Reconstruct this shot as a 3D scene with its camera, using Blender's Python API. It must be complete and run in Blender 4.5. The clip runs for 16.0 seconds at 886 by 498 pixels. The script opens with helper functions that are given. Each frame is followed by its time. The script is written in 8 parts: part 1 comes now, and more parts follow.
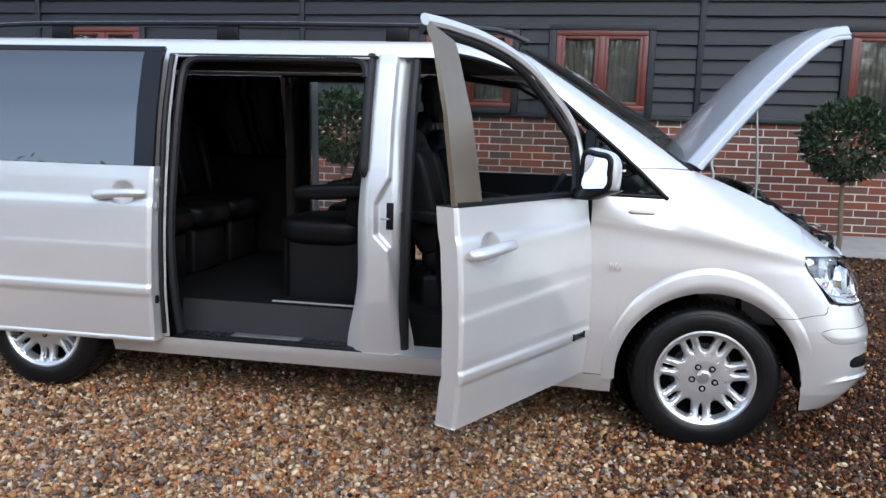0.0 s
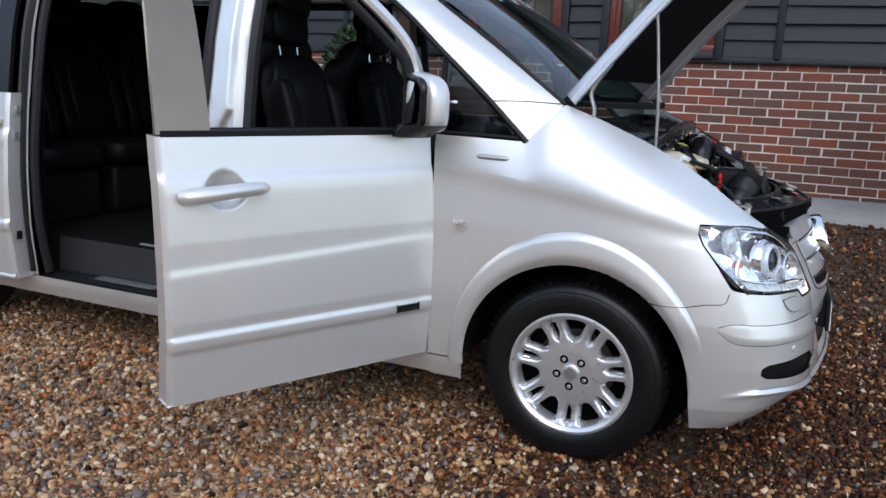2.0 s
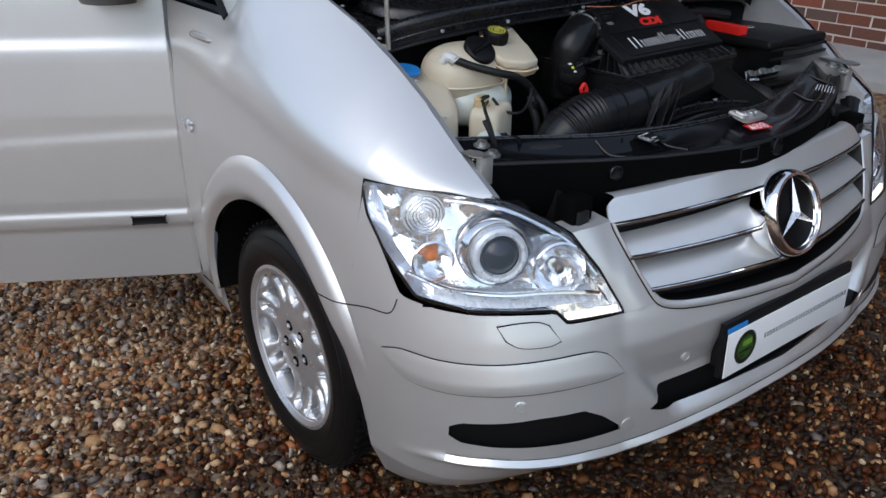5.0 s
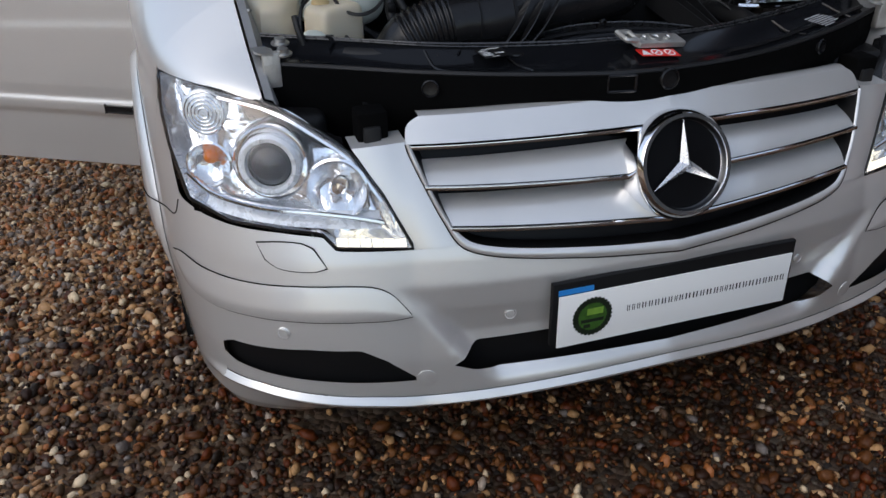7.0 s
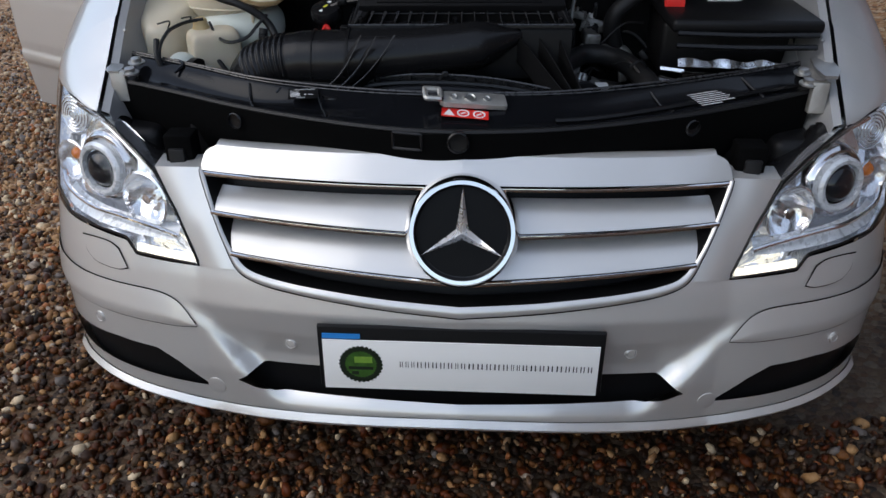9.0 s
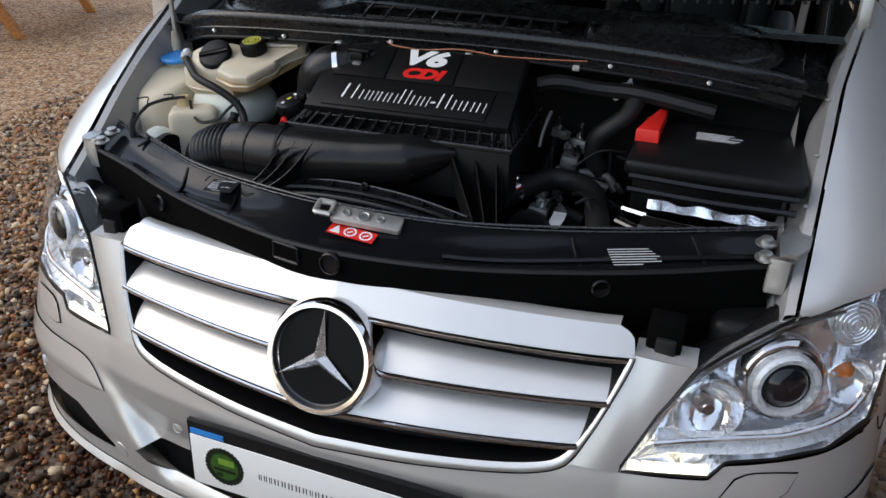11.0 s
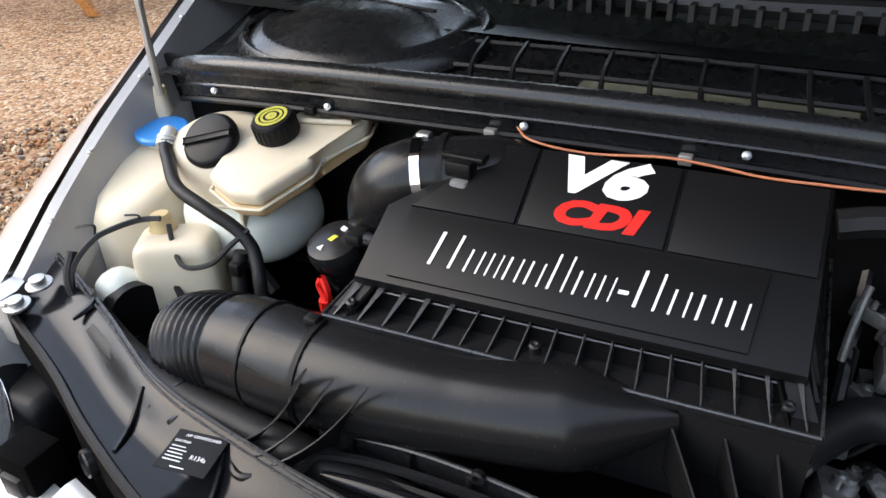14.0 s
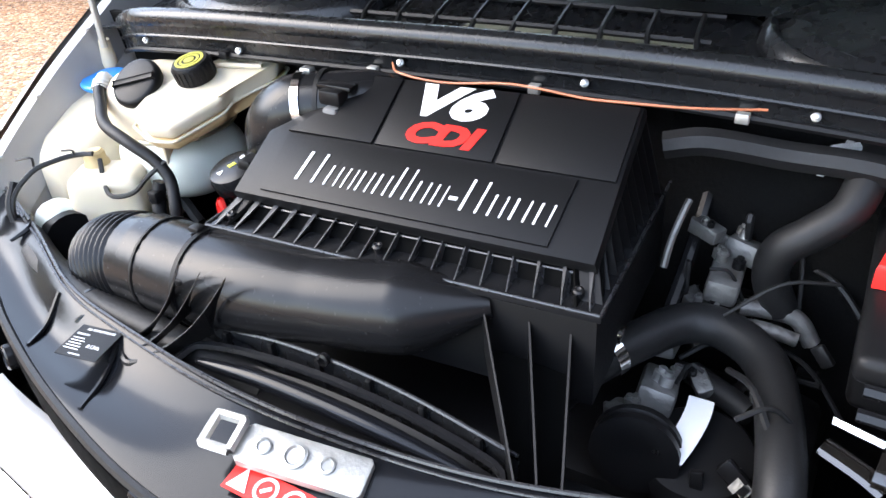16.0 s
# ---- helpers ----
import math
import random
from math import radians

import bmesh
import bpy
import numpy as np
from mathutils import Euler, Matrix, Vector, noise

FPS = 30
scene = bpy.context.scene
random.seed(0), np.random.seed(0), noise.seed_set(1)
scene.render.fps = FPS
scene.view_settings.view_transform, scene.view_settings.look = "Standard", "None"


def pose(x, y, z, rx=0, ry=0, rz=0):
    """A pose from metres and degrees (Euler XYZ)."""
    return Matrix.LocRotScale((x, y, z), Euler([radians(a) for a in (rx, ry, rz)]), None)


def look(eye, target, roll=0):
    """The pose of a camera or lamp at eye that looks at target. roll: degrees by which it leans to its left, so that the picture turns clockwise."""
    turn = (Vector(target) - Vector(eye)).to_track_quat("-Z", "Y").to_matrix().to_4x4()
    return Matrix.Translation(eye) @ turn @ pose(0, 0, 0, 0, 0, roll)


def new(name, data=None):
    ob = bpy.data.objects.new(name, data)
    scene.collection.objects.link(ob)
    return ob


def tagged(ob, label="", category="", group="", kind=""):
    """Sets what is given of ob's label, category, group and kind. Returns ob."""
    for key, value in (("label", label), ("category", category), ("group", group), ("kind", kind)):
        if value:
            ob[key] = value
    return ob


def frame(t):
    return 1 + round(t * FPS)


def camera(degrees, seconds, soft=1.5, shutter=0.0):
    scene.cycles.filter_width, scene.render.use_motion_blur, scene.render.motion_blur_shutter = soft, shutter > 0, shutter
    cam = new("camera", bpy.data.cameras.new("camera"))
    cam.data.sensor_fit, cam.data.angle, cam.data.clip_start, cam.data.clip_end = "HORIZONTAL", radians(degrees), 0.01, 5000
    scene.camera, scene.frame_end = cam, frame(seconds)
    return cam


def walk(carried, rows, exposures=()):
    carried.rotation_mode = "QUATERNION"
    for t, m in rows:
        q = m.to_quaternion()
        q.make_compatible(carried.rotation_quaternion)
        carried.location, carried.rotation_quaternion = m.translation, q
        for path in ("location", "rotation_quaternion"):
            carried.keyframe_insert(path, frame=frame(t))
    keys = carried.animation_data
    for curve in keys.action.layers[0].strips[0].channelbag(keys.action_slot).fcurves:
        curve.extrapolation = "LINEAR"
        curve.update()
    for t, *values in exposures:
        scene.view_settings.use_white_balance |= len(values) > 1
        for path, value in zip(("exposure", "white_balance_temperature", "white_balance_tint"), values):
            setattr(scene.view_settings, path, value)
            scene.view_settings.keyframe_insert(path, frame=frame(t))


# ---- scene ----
cam = camera(59.5, 16.0)
PATH = [
    (0, (-0.614, -4.532, 1.436), (-0.954, -2.584, 1.135), 1.7),
    (0.5, (-0.292, -4.361, 1.403), (-0.74, -2.439, 1.078), 2.0),
    (1, (0.035, -4.118, 1.364), (-0.524, -2.228, 1.022), 2.1),
    (1.5, (0.346, -3.829, 1.375), (-0.324, -1.984, 0.988), 1.8),
    (2, (0.607, -3.531, 1.356), (-0.164, -1.735, 0.932), 2.4),
    (2.5, (0.839, -3.203, 1.4), (-0.041, -1.479, 0.899), 2.3),
    (3, (1.031, -2.903, 1.431), (0.051, -1.257, 0.858), 2.5),
    (3.5, (1.208, -2.599, 1.441), (0.122, -1.044, 0.807), 2.4),
    (4, (1.368, -2.264, 1.48), (0.156, -0.849, 0.752), 2.0),
    (4.2, (1.43, -2.132, 1.478), (0.167, -0.775, 0.727), 1.8),
    (6.3, (1.837, -1.085, 1.394), (0.247, -0.354, 0.426), 0.1),
    (6.5, (1.862, -1.03, 1.36), (0.252, -0.329, 0.402), 0.3),
    (7, (1.917, -0.848, 1.366), (0.276, -0.29, 0.367), 0.2),
    (7.5, (1.941, -0.67, 1.38), (0.27, -0.234, 0.37), 0.7),
    (8, (1.986, -0.454, 1.387), (0.274, -0.179, 0.389), 0.3),
    (8.5, (2.005, -0.181, 1.429), (0.287, -0.13, 0.407), -0.6),
    (8.7, (2.016, -0.099, 1.448), (0.3, -0.099, 0.421), -0.3),
    (10.8, (1.794, 0.559, 1.542), (0.12, -0.025, 0.617), 1.1),
    (11, (1.738, 0.564, 1.558), (0.078, -0.052, 0.629), 1.3),
    (11.5, (1.566, 0.565, 1.567), (-0.062, -0.135, 0.64), 1.5),
    (12, (1.351, 0.538, 1.566), (-0.214, -0.249, 0.6), 0.1),
    (12.5, (1.177, 0.419, 1.547), (-0.341, -0.41, 0.543), -0.9),
    (13, (1.04, 0.295, 1.527), (-0.446, -0.568, 0.503), -2.3),
    (13.5, (0.987, 0.208, 1.519), (-0.508, -0.632, 0.489), -2.5),
    (14, (0.96, 0.169, 1.512), (-0.536, -0.652, 0.469), -2.7),
    (14.5, (0.937, 0.169, 1.503), (-0.541, -0.656, 0.439), -3.3),
    (15, (0.933, 0.195, 1.5), (-0.533, -0.625, 0.414), -3.5),
    (15.5, (0.956, 0.256, 1.496), (-0.511, -0.562, 0.41), -3.2),
    (16, (0.982, 0.383, 1.484), (-0.463, -0.504, 0.424), -3.8),
]
EXPOSURES = [(0, 0.98, 6250, 9), (1.5, 0.82, 6250, 9), (3, 0.45, 6300, 9), (4.2, 0.42, 6300, 9), (6.3, 0.24, 6650, 10), (8.7, 0.30, 6700, 10), (10.8, 0.72, 7000, 10), (11.5, 0.56, 7100, 10), (12.5, 0.5, 7000, 10), (13.2, 1.12, 7200, 11), (14, 1.76, 7300, 11), (15, 2.08, 6950, 11), (16, 2.66, 6800, 11)]
walk(cam, [(t, look(eye, target, roll)) for t, eye, target, roll in PATH], EXPOSURES)

# ---------------------------------------------------------------- light
world = bpy.data.worlds.new("sky")
scene.world = world
world.use_nodes = True
wn, wl = world.node_tree.nodes, world.node_tree.links
sky = wn.new("ShaderNodeTexSky")
sky.sky_type = "NISHITA"
sky.sun_disc = False
sky.sun_elevation = radians(38)
sky.sun_rotation = radians(155)
sky.air_density, sky.dust_density, sky.ozone_density = 1.0, 1.0, 1.5
wn["Background"].inputs[1].default_value = 0.15
cloud = wn.new("ShaderNodeVectorMath")
cloud.operation = "ADD"
cloud.inputs[1].default_value = (1.7, 1.8, 1.95)
wl.new(sky.outputs[0], cloud.inputs[0])
wl.new(cloud.outputs[0], wn["Background"].inputs[0])
sun_data = bpy.data.lights.new("sun", "SUN")
sun_data.energy, sun_data.angle, sun_data.color = 0.6, radians(50), (1.0, 0.985, 0.96)
sun = new("sun", sun_data)
sun.matrix_world = look((3.2, -7.0, 7.0), (0, 0, 0))


# ---------------------------------------------------------------- materials
def nodes_of(name):
    m = bpy.data.materials.new(name)
    m.use_nodes = True
    return m, m.node_tree.nodes, m.node_tree.links, m.node_tree.nodes["Principled BSDF"]


def mat(name, color, rough=0.5, metal=0.0, coat=0.0, vary=0.15, scale=8.0, bump=0.0, bump_scale=60.0, spec=0.5, island=False):
    """A surface with two scales of variation and fine relief."""
    m, n, l, b = nodes_of(name)
    b.inputs["Metallic"].default_value = metal
    b.inputs["Coat Weight"].default_value = coat
    b.inputs["Coat Roughness"].default_value = 0.04
    b.inputs["Specular IOR Level"].default_value = spec
    co = n.new("ShaderNodeTexCoord")
    t1, t2 = n.new("ShaderNodeTexNoise"), n.new("ShaderNodeTexNoise")
    t1.inputs["Scale"].default_value, t1.inputs["Detail"].default_value = scale, 6
    t2.inputs["Scale"].default_value, t2.inputs["Detail"].default_value = bump_scale, 3
    l.new(co.outputs["Object"], t1.inputs["Vector"])
    l.new(co.outputs["Object"], t2.inputs["Vector"])
    ramp = n.new("ShaderNodeMapRange")
    ramp.inputs["To Min"].default_value, ramp.inputs["To Max"].default_value = 1 - vary, 1 + vary
    l.new(t1.outputs["Fac"], ramp.inputs["Value"])
    mul = n.new("ShaderNodeVectorMath")
    mul.operation = "SCALE"
    mul.inputs[0].default_value = color[:3]
    l.new(ramp.outputs[0], mul.inputs["Scale"])
    l.new(mul.outputs[0], b.inputs["Base Color"])
    rr = n.new("ShaderNodeMapRange")
    rr.inputs["To Min"].default_value, rr.inputs["To Max"].default_value = rough * 0.75, min(1, rough * 1.25)
    l.new(t2.outputs["Fac"], rr.inputs["Value"])
    l.new(rr.outputs[0], b.inputs["Roughness"])
    if bump:
        bp = n.new("ShaderNodeBump")
        bp.inputs["Strength"].default_value, bp.inputs["Distance"].default_value = bump, 0.004
        l.new(t2.outputs["Fac"], bp.inputs["Height"])
        l.new(bp.outputs[0], b.inputs["Normal"])
    return m


def mat_random(name, colors, rough=0.7, island=False, bump=0.3, bump_scale=120.0, spec=0.4, grain=0.25):
    """Pieces whose colour differs from one to the next."""
    m, n, l, b = nodes_of(name)
    b.inputs["Specular IOR Level"].default_value = spec
    b.inputs["Roughness"].default_value = rough
    src = n.new("ShaderNodeNewGeometry").outputs["Random Per Island"] if island else n.new("ShaderNodeObjectInfo").outputs["Random"]
    r = n.new("ShaderNodeValToRGB")
    r.color_ramp.interpolation = "CONSTANT" if island else "LINEAR"
    while len(r.color_ramp.elements) < len(colors):
        r.color_ramp.elements.new(0.5)
    for k, c in enumerate(colors):
        r.color_ramp.elements[k].position = k / len(colors)
        r.color_ramp.elements[k].color = (*c, 1)
    l.new(src, r.inputs[0])
    co, t = n.new("ShaderNodeTexCoord"), n.new("ShaderNodeTexNoise")
    t.inputs["Scale"].default_value, t.inputs["Detail"].default_value = bump_scale, 5
    l.new(co.outputs["Object"], t.inputs["Vector"])
    mr = n.new("ShaderNodeMapRange")
    mr.inputs["To Min"].default_value, mr.inputs["To Max"].default_value = 1 - grain, 1 + grain
    l.new(t.outputs["Fac"], mr.inputs["Value"])
    mul = n.new("ShaderNodeVectorMath")
    mul.operation = "SCALE"
    l.new(r.outputs[0], mul.inputs[0])
    l.new(mr.outputs[0], mul.inputs["Scale"])
    l.new(mul.outputs[0], b.inputs["Base Color"])
    bp = n.new("ShaderNodeBump")
    bp.inputs["Strength"].default_value, bp.inputs["Distance"].default_value = bump, 0.003
    l.new(t.outputs["Fac"], bp.inputs["Height"])
    l.new(bp.outputs[0], b.inputs["Normal"])
    return m


def mat_paint(name, color, metal=0.57, rough=0.36, coat=1.0):
    """Metallic car lacquer with a fine flake and a faint film of dust."""
    m, n, l, b = nodes_of(name)
    b.inputs["Metallic"].default_value = metal
    b.inputs["Coat Weight"].default_value, b.inputs["Coat Roughness"].default_value = coat, 0.03
    co = n.new("ShaderNodeTexCoord")
    du = n.new("ShaderNodeTexNoise")
    du.inputs["Scale"].default_value, du.inputs["Detail"].default_value = 3.3, 2
    l.new(co.outputs["Object"], du.inputs["Vector"])
    a = n.new("ShaderNodeMapRange")
    a.inputs["To Min"].default_value, a.inputs["To Max"].default_value = 0.97, 1.03
    l.new(du.outputs["Fac"], a.inputs["Value"])
    mul = n.new("ShaderNodeVectorMath")
    mul.operation = "SCALE"
    mul.inputs[0].default_value = color
    l.new(a.outputs[0], mul.inputs["Scale"])
    l.new(mul.outputs[0], b.inputs["Base Color"])
    b.inputs["Roughness"].default_value = rough
    return m


def mat_glass(name, tint, gloss=0.03, ior=1.52):
    """Clear or tinted pane: a see-through body under a mirror-like skin."""
    m, n, l, b = nodes_of(name)
    n.remove(b)
    tr, gl, mx, lw, fr = n.new("ShaderNodeBsdfTransparent"), n.new("ShaderNodeBsdfGlossy"), n.new("ShaderNodeMixShader"), n.new("ShaderNodeLayerWeight"), n.new("ShaderNodeMath")
    tr.inputs[0].default_value = (*tint, 1)
    gl.inputs["Roughness"].default_value = gloss
    f0 = ((ior - 1) / (ior + 1)) ** 2
    lw.inputs["Blend"].default_value = 0.5
    pw = n.new("ShaderNodeMath")
    pw.operation, fr.operation = "POWER", "MULTIPLY_ADD"
    pw.inputs[1].default_value = 5.0
    l.new(lw.outputs["Facing"], pw.inputs[0])
    l.new(pw.outputs[0], fr.inputs[0])
    fr.inputs[1].default_value, fr.inputs[2].default_value = 1 - f0, f0
    l.new(fr.outputs[0], mx.inputs[0])
    l.new(tr.outputs[0], mx.inputs[1])
    l.new(gl.outputs[0], mx.inputs[2])
    l.new(mx.outputs[0], n["Material Output"].inputs["Surface"])
    return m


def mat_emit(name, color, strength):
    m, n, l, b = nodes_of(name)
    b.inputs["Base Color"].default_value = (*color, 1)
    b.inputs["Emission Color"].default_value = (*color, 1)
    b.inputs["Emission Strength"].default_value = strength
    return m


def mat_gravel(name):
    """The bed under and between the loose stones, and the yard farther off."""
    m, n, l, b = nodes_of(name)
    co = n.new("ShaderNodeTexCoord")
    v, big = n.new("ShaderNodeTexVoronoi"), n.new("ShaderNodeTexNoise")
    v.inputs["Scale"].default_value = 48
    big.inputs["Scale"].default_value, big.inputs["Detail"].default_value = 0.7, 4
    l.new(co.outputs["Object"], v.inputs["Vector"])
    l.new(co.outputs["Object"], big.inputs["Vector"])
    r = n.new("ShaderNodeValToRGB")
    cols = [(0.06, 0.032, 0.015), (0.17, 0.078, 0.03), (0.28, 0.14, 0.055), (0.38, 0.23, 0.11), (0.28, 0.11, 0.03), (0.45, 0.32, 0.2)]
    while len(r.color_ramp.elements) < len(cols):
        r.color_ramp.elements.new(0.5)
    for k, c in enumerate(cols):
        r.color_ramp.elements[k].position, r.color_ramp.elements[k].color = k / len(cols), (*c, 1)
    sep = n.new("ShaderNodeSeparateColor")
    l.new(v.outputs["Color"], sep.inputs[0])
    l.new(sep.outputs[0], r.inputs[0])
    mr = n.new("ShaderNodeMapRange")
    mr.inputs["To Min"].default_value, mr.inputs["To Max"].default_value = 0.7, 1.25
    l.new(big.outputs["Fac"], mr.inputs["Value"])
    # shade and damp painted as one dark patch before where the van stands
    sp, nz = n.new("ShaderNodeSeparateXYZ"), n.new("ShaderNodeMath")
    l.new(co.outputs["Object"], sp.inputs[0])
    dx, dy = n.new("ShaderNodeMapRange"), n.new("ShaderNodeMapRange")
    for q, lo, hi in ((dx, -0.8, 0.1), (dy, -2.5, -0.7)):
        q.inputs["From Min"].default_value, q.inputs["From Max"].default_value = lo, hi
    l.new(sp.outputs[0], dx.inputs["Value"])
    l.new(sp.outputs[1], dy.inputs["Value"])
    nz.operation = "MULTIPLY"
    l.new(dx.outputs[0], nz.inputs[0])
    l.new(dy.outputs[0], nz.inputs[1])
    shaded = n.new("ShaderNodeMapRange")
    shaded.inputs["To Min"].default_value, shaded.inputs["To Max"].default_value = 1.0, 0.17
    l.new(nz.outputs[0], shaded.inputs["Value"])
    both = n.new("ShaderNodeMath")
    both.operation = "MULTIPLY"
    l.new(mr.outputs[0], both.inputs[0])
    l.new(shaded.outputs[0], both.inputs[1])
    mul = n.new("ShaderNodeVectorMath")
    mul.operation = "SCALE"
    l.new(r.outputs[0], mul.inputs[0])
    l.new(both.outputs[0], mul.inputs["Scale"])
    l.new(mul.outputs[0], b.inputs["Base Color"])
    b.inputs["Roughness"].default_value = 0.75
    bp = n.new("ShaderNodeBump")
    bp.invert = True
    bp.inputs["Strength"].default_value, bp.inputs["Distance"].default_value = 1.0, 0.012
    l.new(v.outputs["Distance"], bp.inputs["Height"])
    l.new(bp.outputs[0], b.inputs["Normal"])
    return m


def mat_wood(name, color, rough=0.8):
    m, n, l, b = nodes_of(name)
    co, mp, t = n.new("ShaderNodeTexCoord"), n.new("ShaderNodeMapping"), n.new("ShaderNodeTexNoise")
    mp.inputs["Scale"].default_value = (1.2, 14, 22)
    t.inputs["Scale"].default_value, t.inputs["Detail"].default_value = 4, 8
    l.new(co.outputs["Object"], mp.inputs[0])
    l.new(mp.outputs[0], t.inputs["Vector"])
    r = n.new("ShaderNodeMapRange")
    r.inputs["From Min"].default_value, r.inputs["From Max"].default_value = 0.3, 0.7
    r.inputs["To Min"].default_value, r.inputs["To Max"].default_value = 0.55, 1.5
    l.new(t.outputs["Fac"], r.inputs["Value"])
    oi = n.new("ShaderNodeObjectInfo")
    o = n.new("ShaderNodeMapRange")
    o.inputs["To Min"].default_value, o.inputs["To Max"].default_value = 0.75, 1.3
    l.new(oi.outputs["Random"], o.inputs["Value"])
    k = n.new("ShaderNodeMath")
    k.operation = "MULTIPLY"
    l.new(r.outputs[0], k.inputs[0])
    l.new(o.outputs[0], k.inputs[1])
    mul = n.new("ShaderNodeVectorMath")
    mul.operation = "SCALE"
    mul.inputs[0].default_value = color
    l.new(k.outputs[0], mul.inputs["Scale"])
    l.new(mul.outputs[0], b.inputs["Base Color"])
    b.inputs["Roughness"].default_value = rough
    bp = n.new("ShaderNodeBump")
    bp.inputs["Strength"].default_value, bp.inputs["Distance"].default_value = 0.5, 0.004
    l.new(t.outputs["Fac"], bp.inputs["Height"])
    l.new(bp.outputs[0], b.inputs["Normal"])
    return m


PAINT = mat_paint("silver_lacquer", (0.66, 0.65, 0.63))
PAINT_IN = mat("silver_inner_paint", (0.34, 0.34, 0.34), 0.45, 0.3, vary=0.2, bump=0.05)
BLACK = mat("black_plastic", (0.0065, 0.0065, 0.007), 0.42, vary=0.25, bump=0.03, bump_scale=400, spec=0.19)
FADED = mat("faded_black_plastic", (0.010, 0.0105, 0.0115), 0.27, vary=0.25, scale=9, spec=0.44)
BLACK_SATIN = mat("black_satin_plastic", (0.009, 0.009, 0.0098), 0.25, vary=0.2, bump=0.003, bump_scale=200, spec=0.26)
BLACK_GLOSS = mat("black_gloss", (0.012, 0.011, 0.010), 0.1, coat=1, vary=0.1)
RUBBER = mat("rubber", (0.011, 0.011, 0.0115), 0.5, vary=0.25, bump=0.06, bump_scale=250, spec=0.3)
TYRE = mat("tyre_rubber", (0.005, 0.005, 0.0055), 0.38, vary=0.3, bump=0.12, bump_scale=120, spec=0.3)
CHROME = mat("chrome", (0.78, 0.78, 0.79), 0.08, 1.0, vary=0.05)
STAR = mat("bright_badge_metal", (0.8, 0.8, 0.8), 0.28, 0.8, vary=0.05)
ALLOY = mat("alloy_silver", (0.66, 0.66, 0.67), 0.3, 0.75, coat=0.6, vary=0.08, bump=0.03)
STEEL = mat("dull_steel", (0.45, 0.45, 0.44), 0.4, 0.9, vary=0.25, bump=0.1)
ALU = mat("cast_aluminium", (0.5, 0.49, 0.46), 0.5, 0.8, vary=0.3, bump=0.3, bump_scale=90)
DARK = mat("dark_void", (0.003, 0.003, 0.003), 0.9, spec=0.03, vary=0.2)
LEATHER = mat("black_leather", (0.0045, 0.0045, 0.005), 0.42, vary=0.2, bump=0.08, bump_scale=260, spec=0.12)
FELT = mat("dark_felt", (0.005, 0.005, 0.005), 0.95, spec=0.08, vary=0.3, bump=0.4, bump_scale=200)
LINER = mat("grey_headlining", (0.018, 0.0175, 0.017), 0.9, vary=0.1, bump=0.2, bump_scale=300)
SCREEN = mat_glass("windscreen_glass", (0.55, 0.72, 0.68))
TINT = mat_glass("privacy_glass", (0.05, 0.055, 0.06), ior=3.3)
CLEAR = mat_glass("clear_lens", (0.97, 0.97, 0.97))
PANE = mat_glass("window_pane", (0.55, 0.6, 0.6))
MIRROR = mat("mirror_glass", (0.9, 0.9, 0.9), 0.01, 1.0, vary=0.01)
FLUID_CAP = mat("tan_plastic", (0.48, 0.36, 0.18), 0.5, vary=0.2, bump=0.1)
PRINT = mat("faded_yellow_print", (0.42, 0.40, 0.06), 0.6, vary=0.2)
WHITE_PLASTIC = mat("white_plastic", (0.62, 0.62, 0.60), 0.45, vary=0.15)
CREAM = mat("cream_plastic", (0.58, 0.51, 0.385), 0.4, vary=0.18, scale=5, bump=0.08, bump_scale=80)
for m_ in (CREAM,):
    b_ = m_.node_tree.nodes["Principled BSDF"]
    b_.inputs["Subsurface Weight"].default_value, b_.inputs["Subsurface Scale"].default_value = 0.2, 0.015
    b_.inputs["Subsurface Radius"].default_value = (1.0, 0.7, 0.4)
MILKY = mat("milky_plastic", (0.62, 0.66, 0.60), 0.35, vary=0.12, scale=6)
BLUE = mat("blue_cap", (0.02, 0.22, 0.6), 0.4, vary=0.1)
RED = mat("red_plastic", (0.7, 0.02, 0.015), 0.4, vary=0.1)
WHITE = mat("white_print", (0.8, 0.8, 0.8), 0.5, vary=0.04)
YELLOW = mat("yellow_print", (0.62, 0.58, 0.05), 0.5, vary=0.05)
COPPER = mat("orange_wire", (0.46, 0.15, 0.065), 0.45, vary=0.1)
AMBER = mat("amber_bulb", (0.75, 0.2, 0.03), 0.2, vary=0.1)
PLATE = mat("plate_white", (0.78, 0.78, 0.76), 0.35, vary=0.03)
CONCRETE = mat("concrete", (0.3, 0.29, 0.27), 0.85, vary=0.3, scale=5, bump=0.5, bump_scale=60)
MORTAR = mat("mortar", (0.58, 0.52, 0.45), 0.95, vary=0.2, bump=0.5, bump_scale=90)
BOARD = mat_wood("black_stained_board", (0.0066, 0.0082, 0.0112), 0.6)
FRAME_RED = mat("red_brown_frame", (0.118, 0.024, 0.014), 0.4, vary=0.25, bump=0.1)
ORANGE_WOOD = mat_wood("orange_stained_wood", (0.5, 0.2, 0.05), 0.6)
BARK = mat("bark", (0.16, 0.12, 0.08), 0.9, vary=0.3, bump=0.6, bump_scale=60)
LEAF = mat_random("bay_leaf", [(0.011, 0.024, 0.009), (0.02, 0.04, 0.014), (0.033, 0.06, 0.021), (0.014, 0.032, 0.012)], 0.4, island=True, bump=0.1)
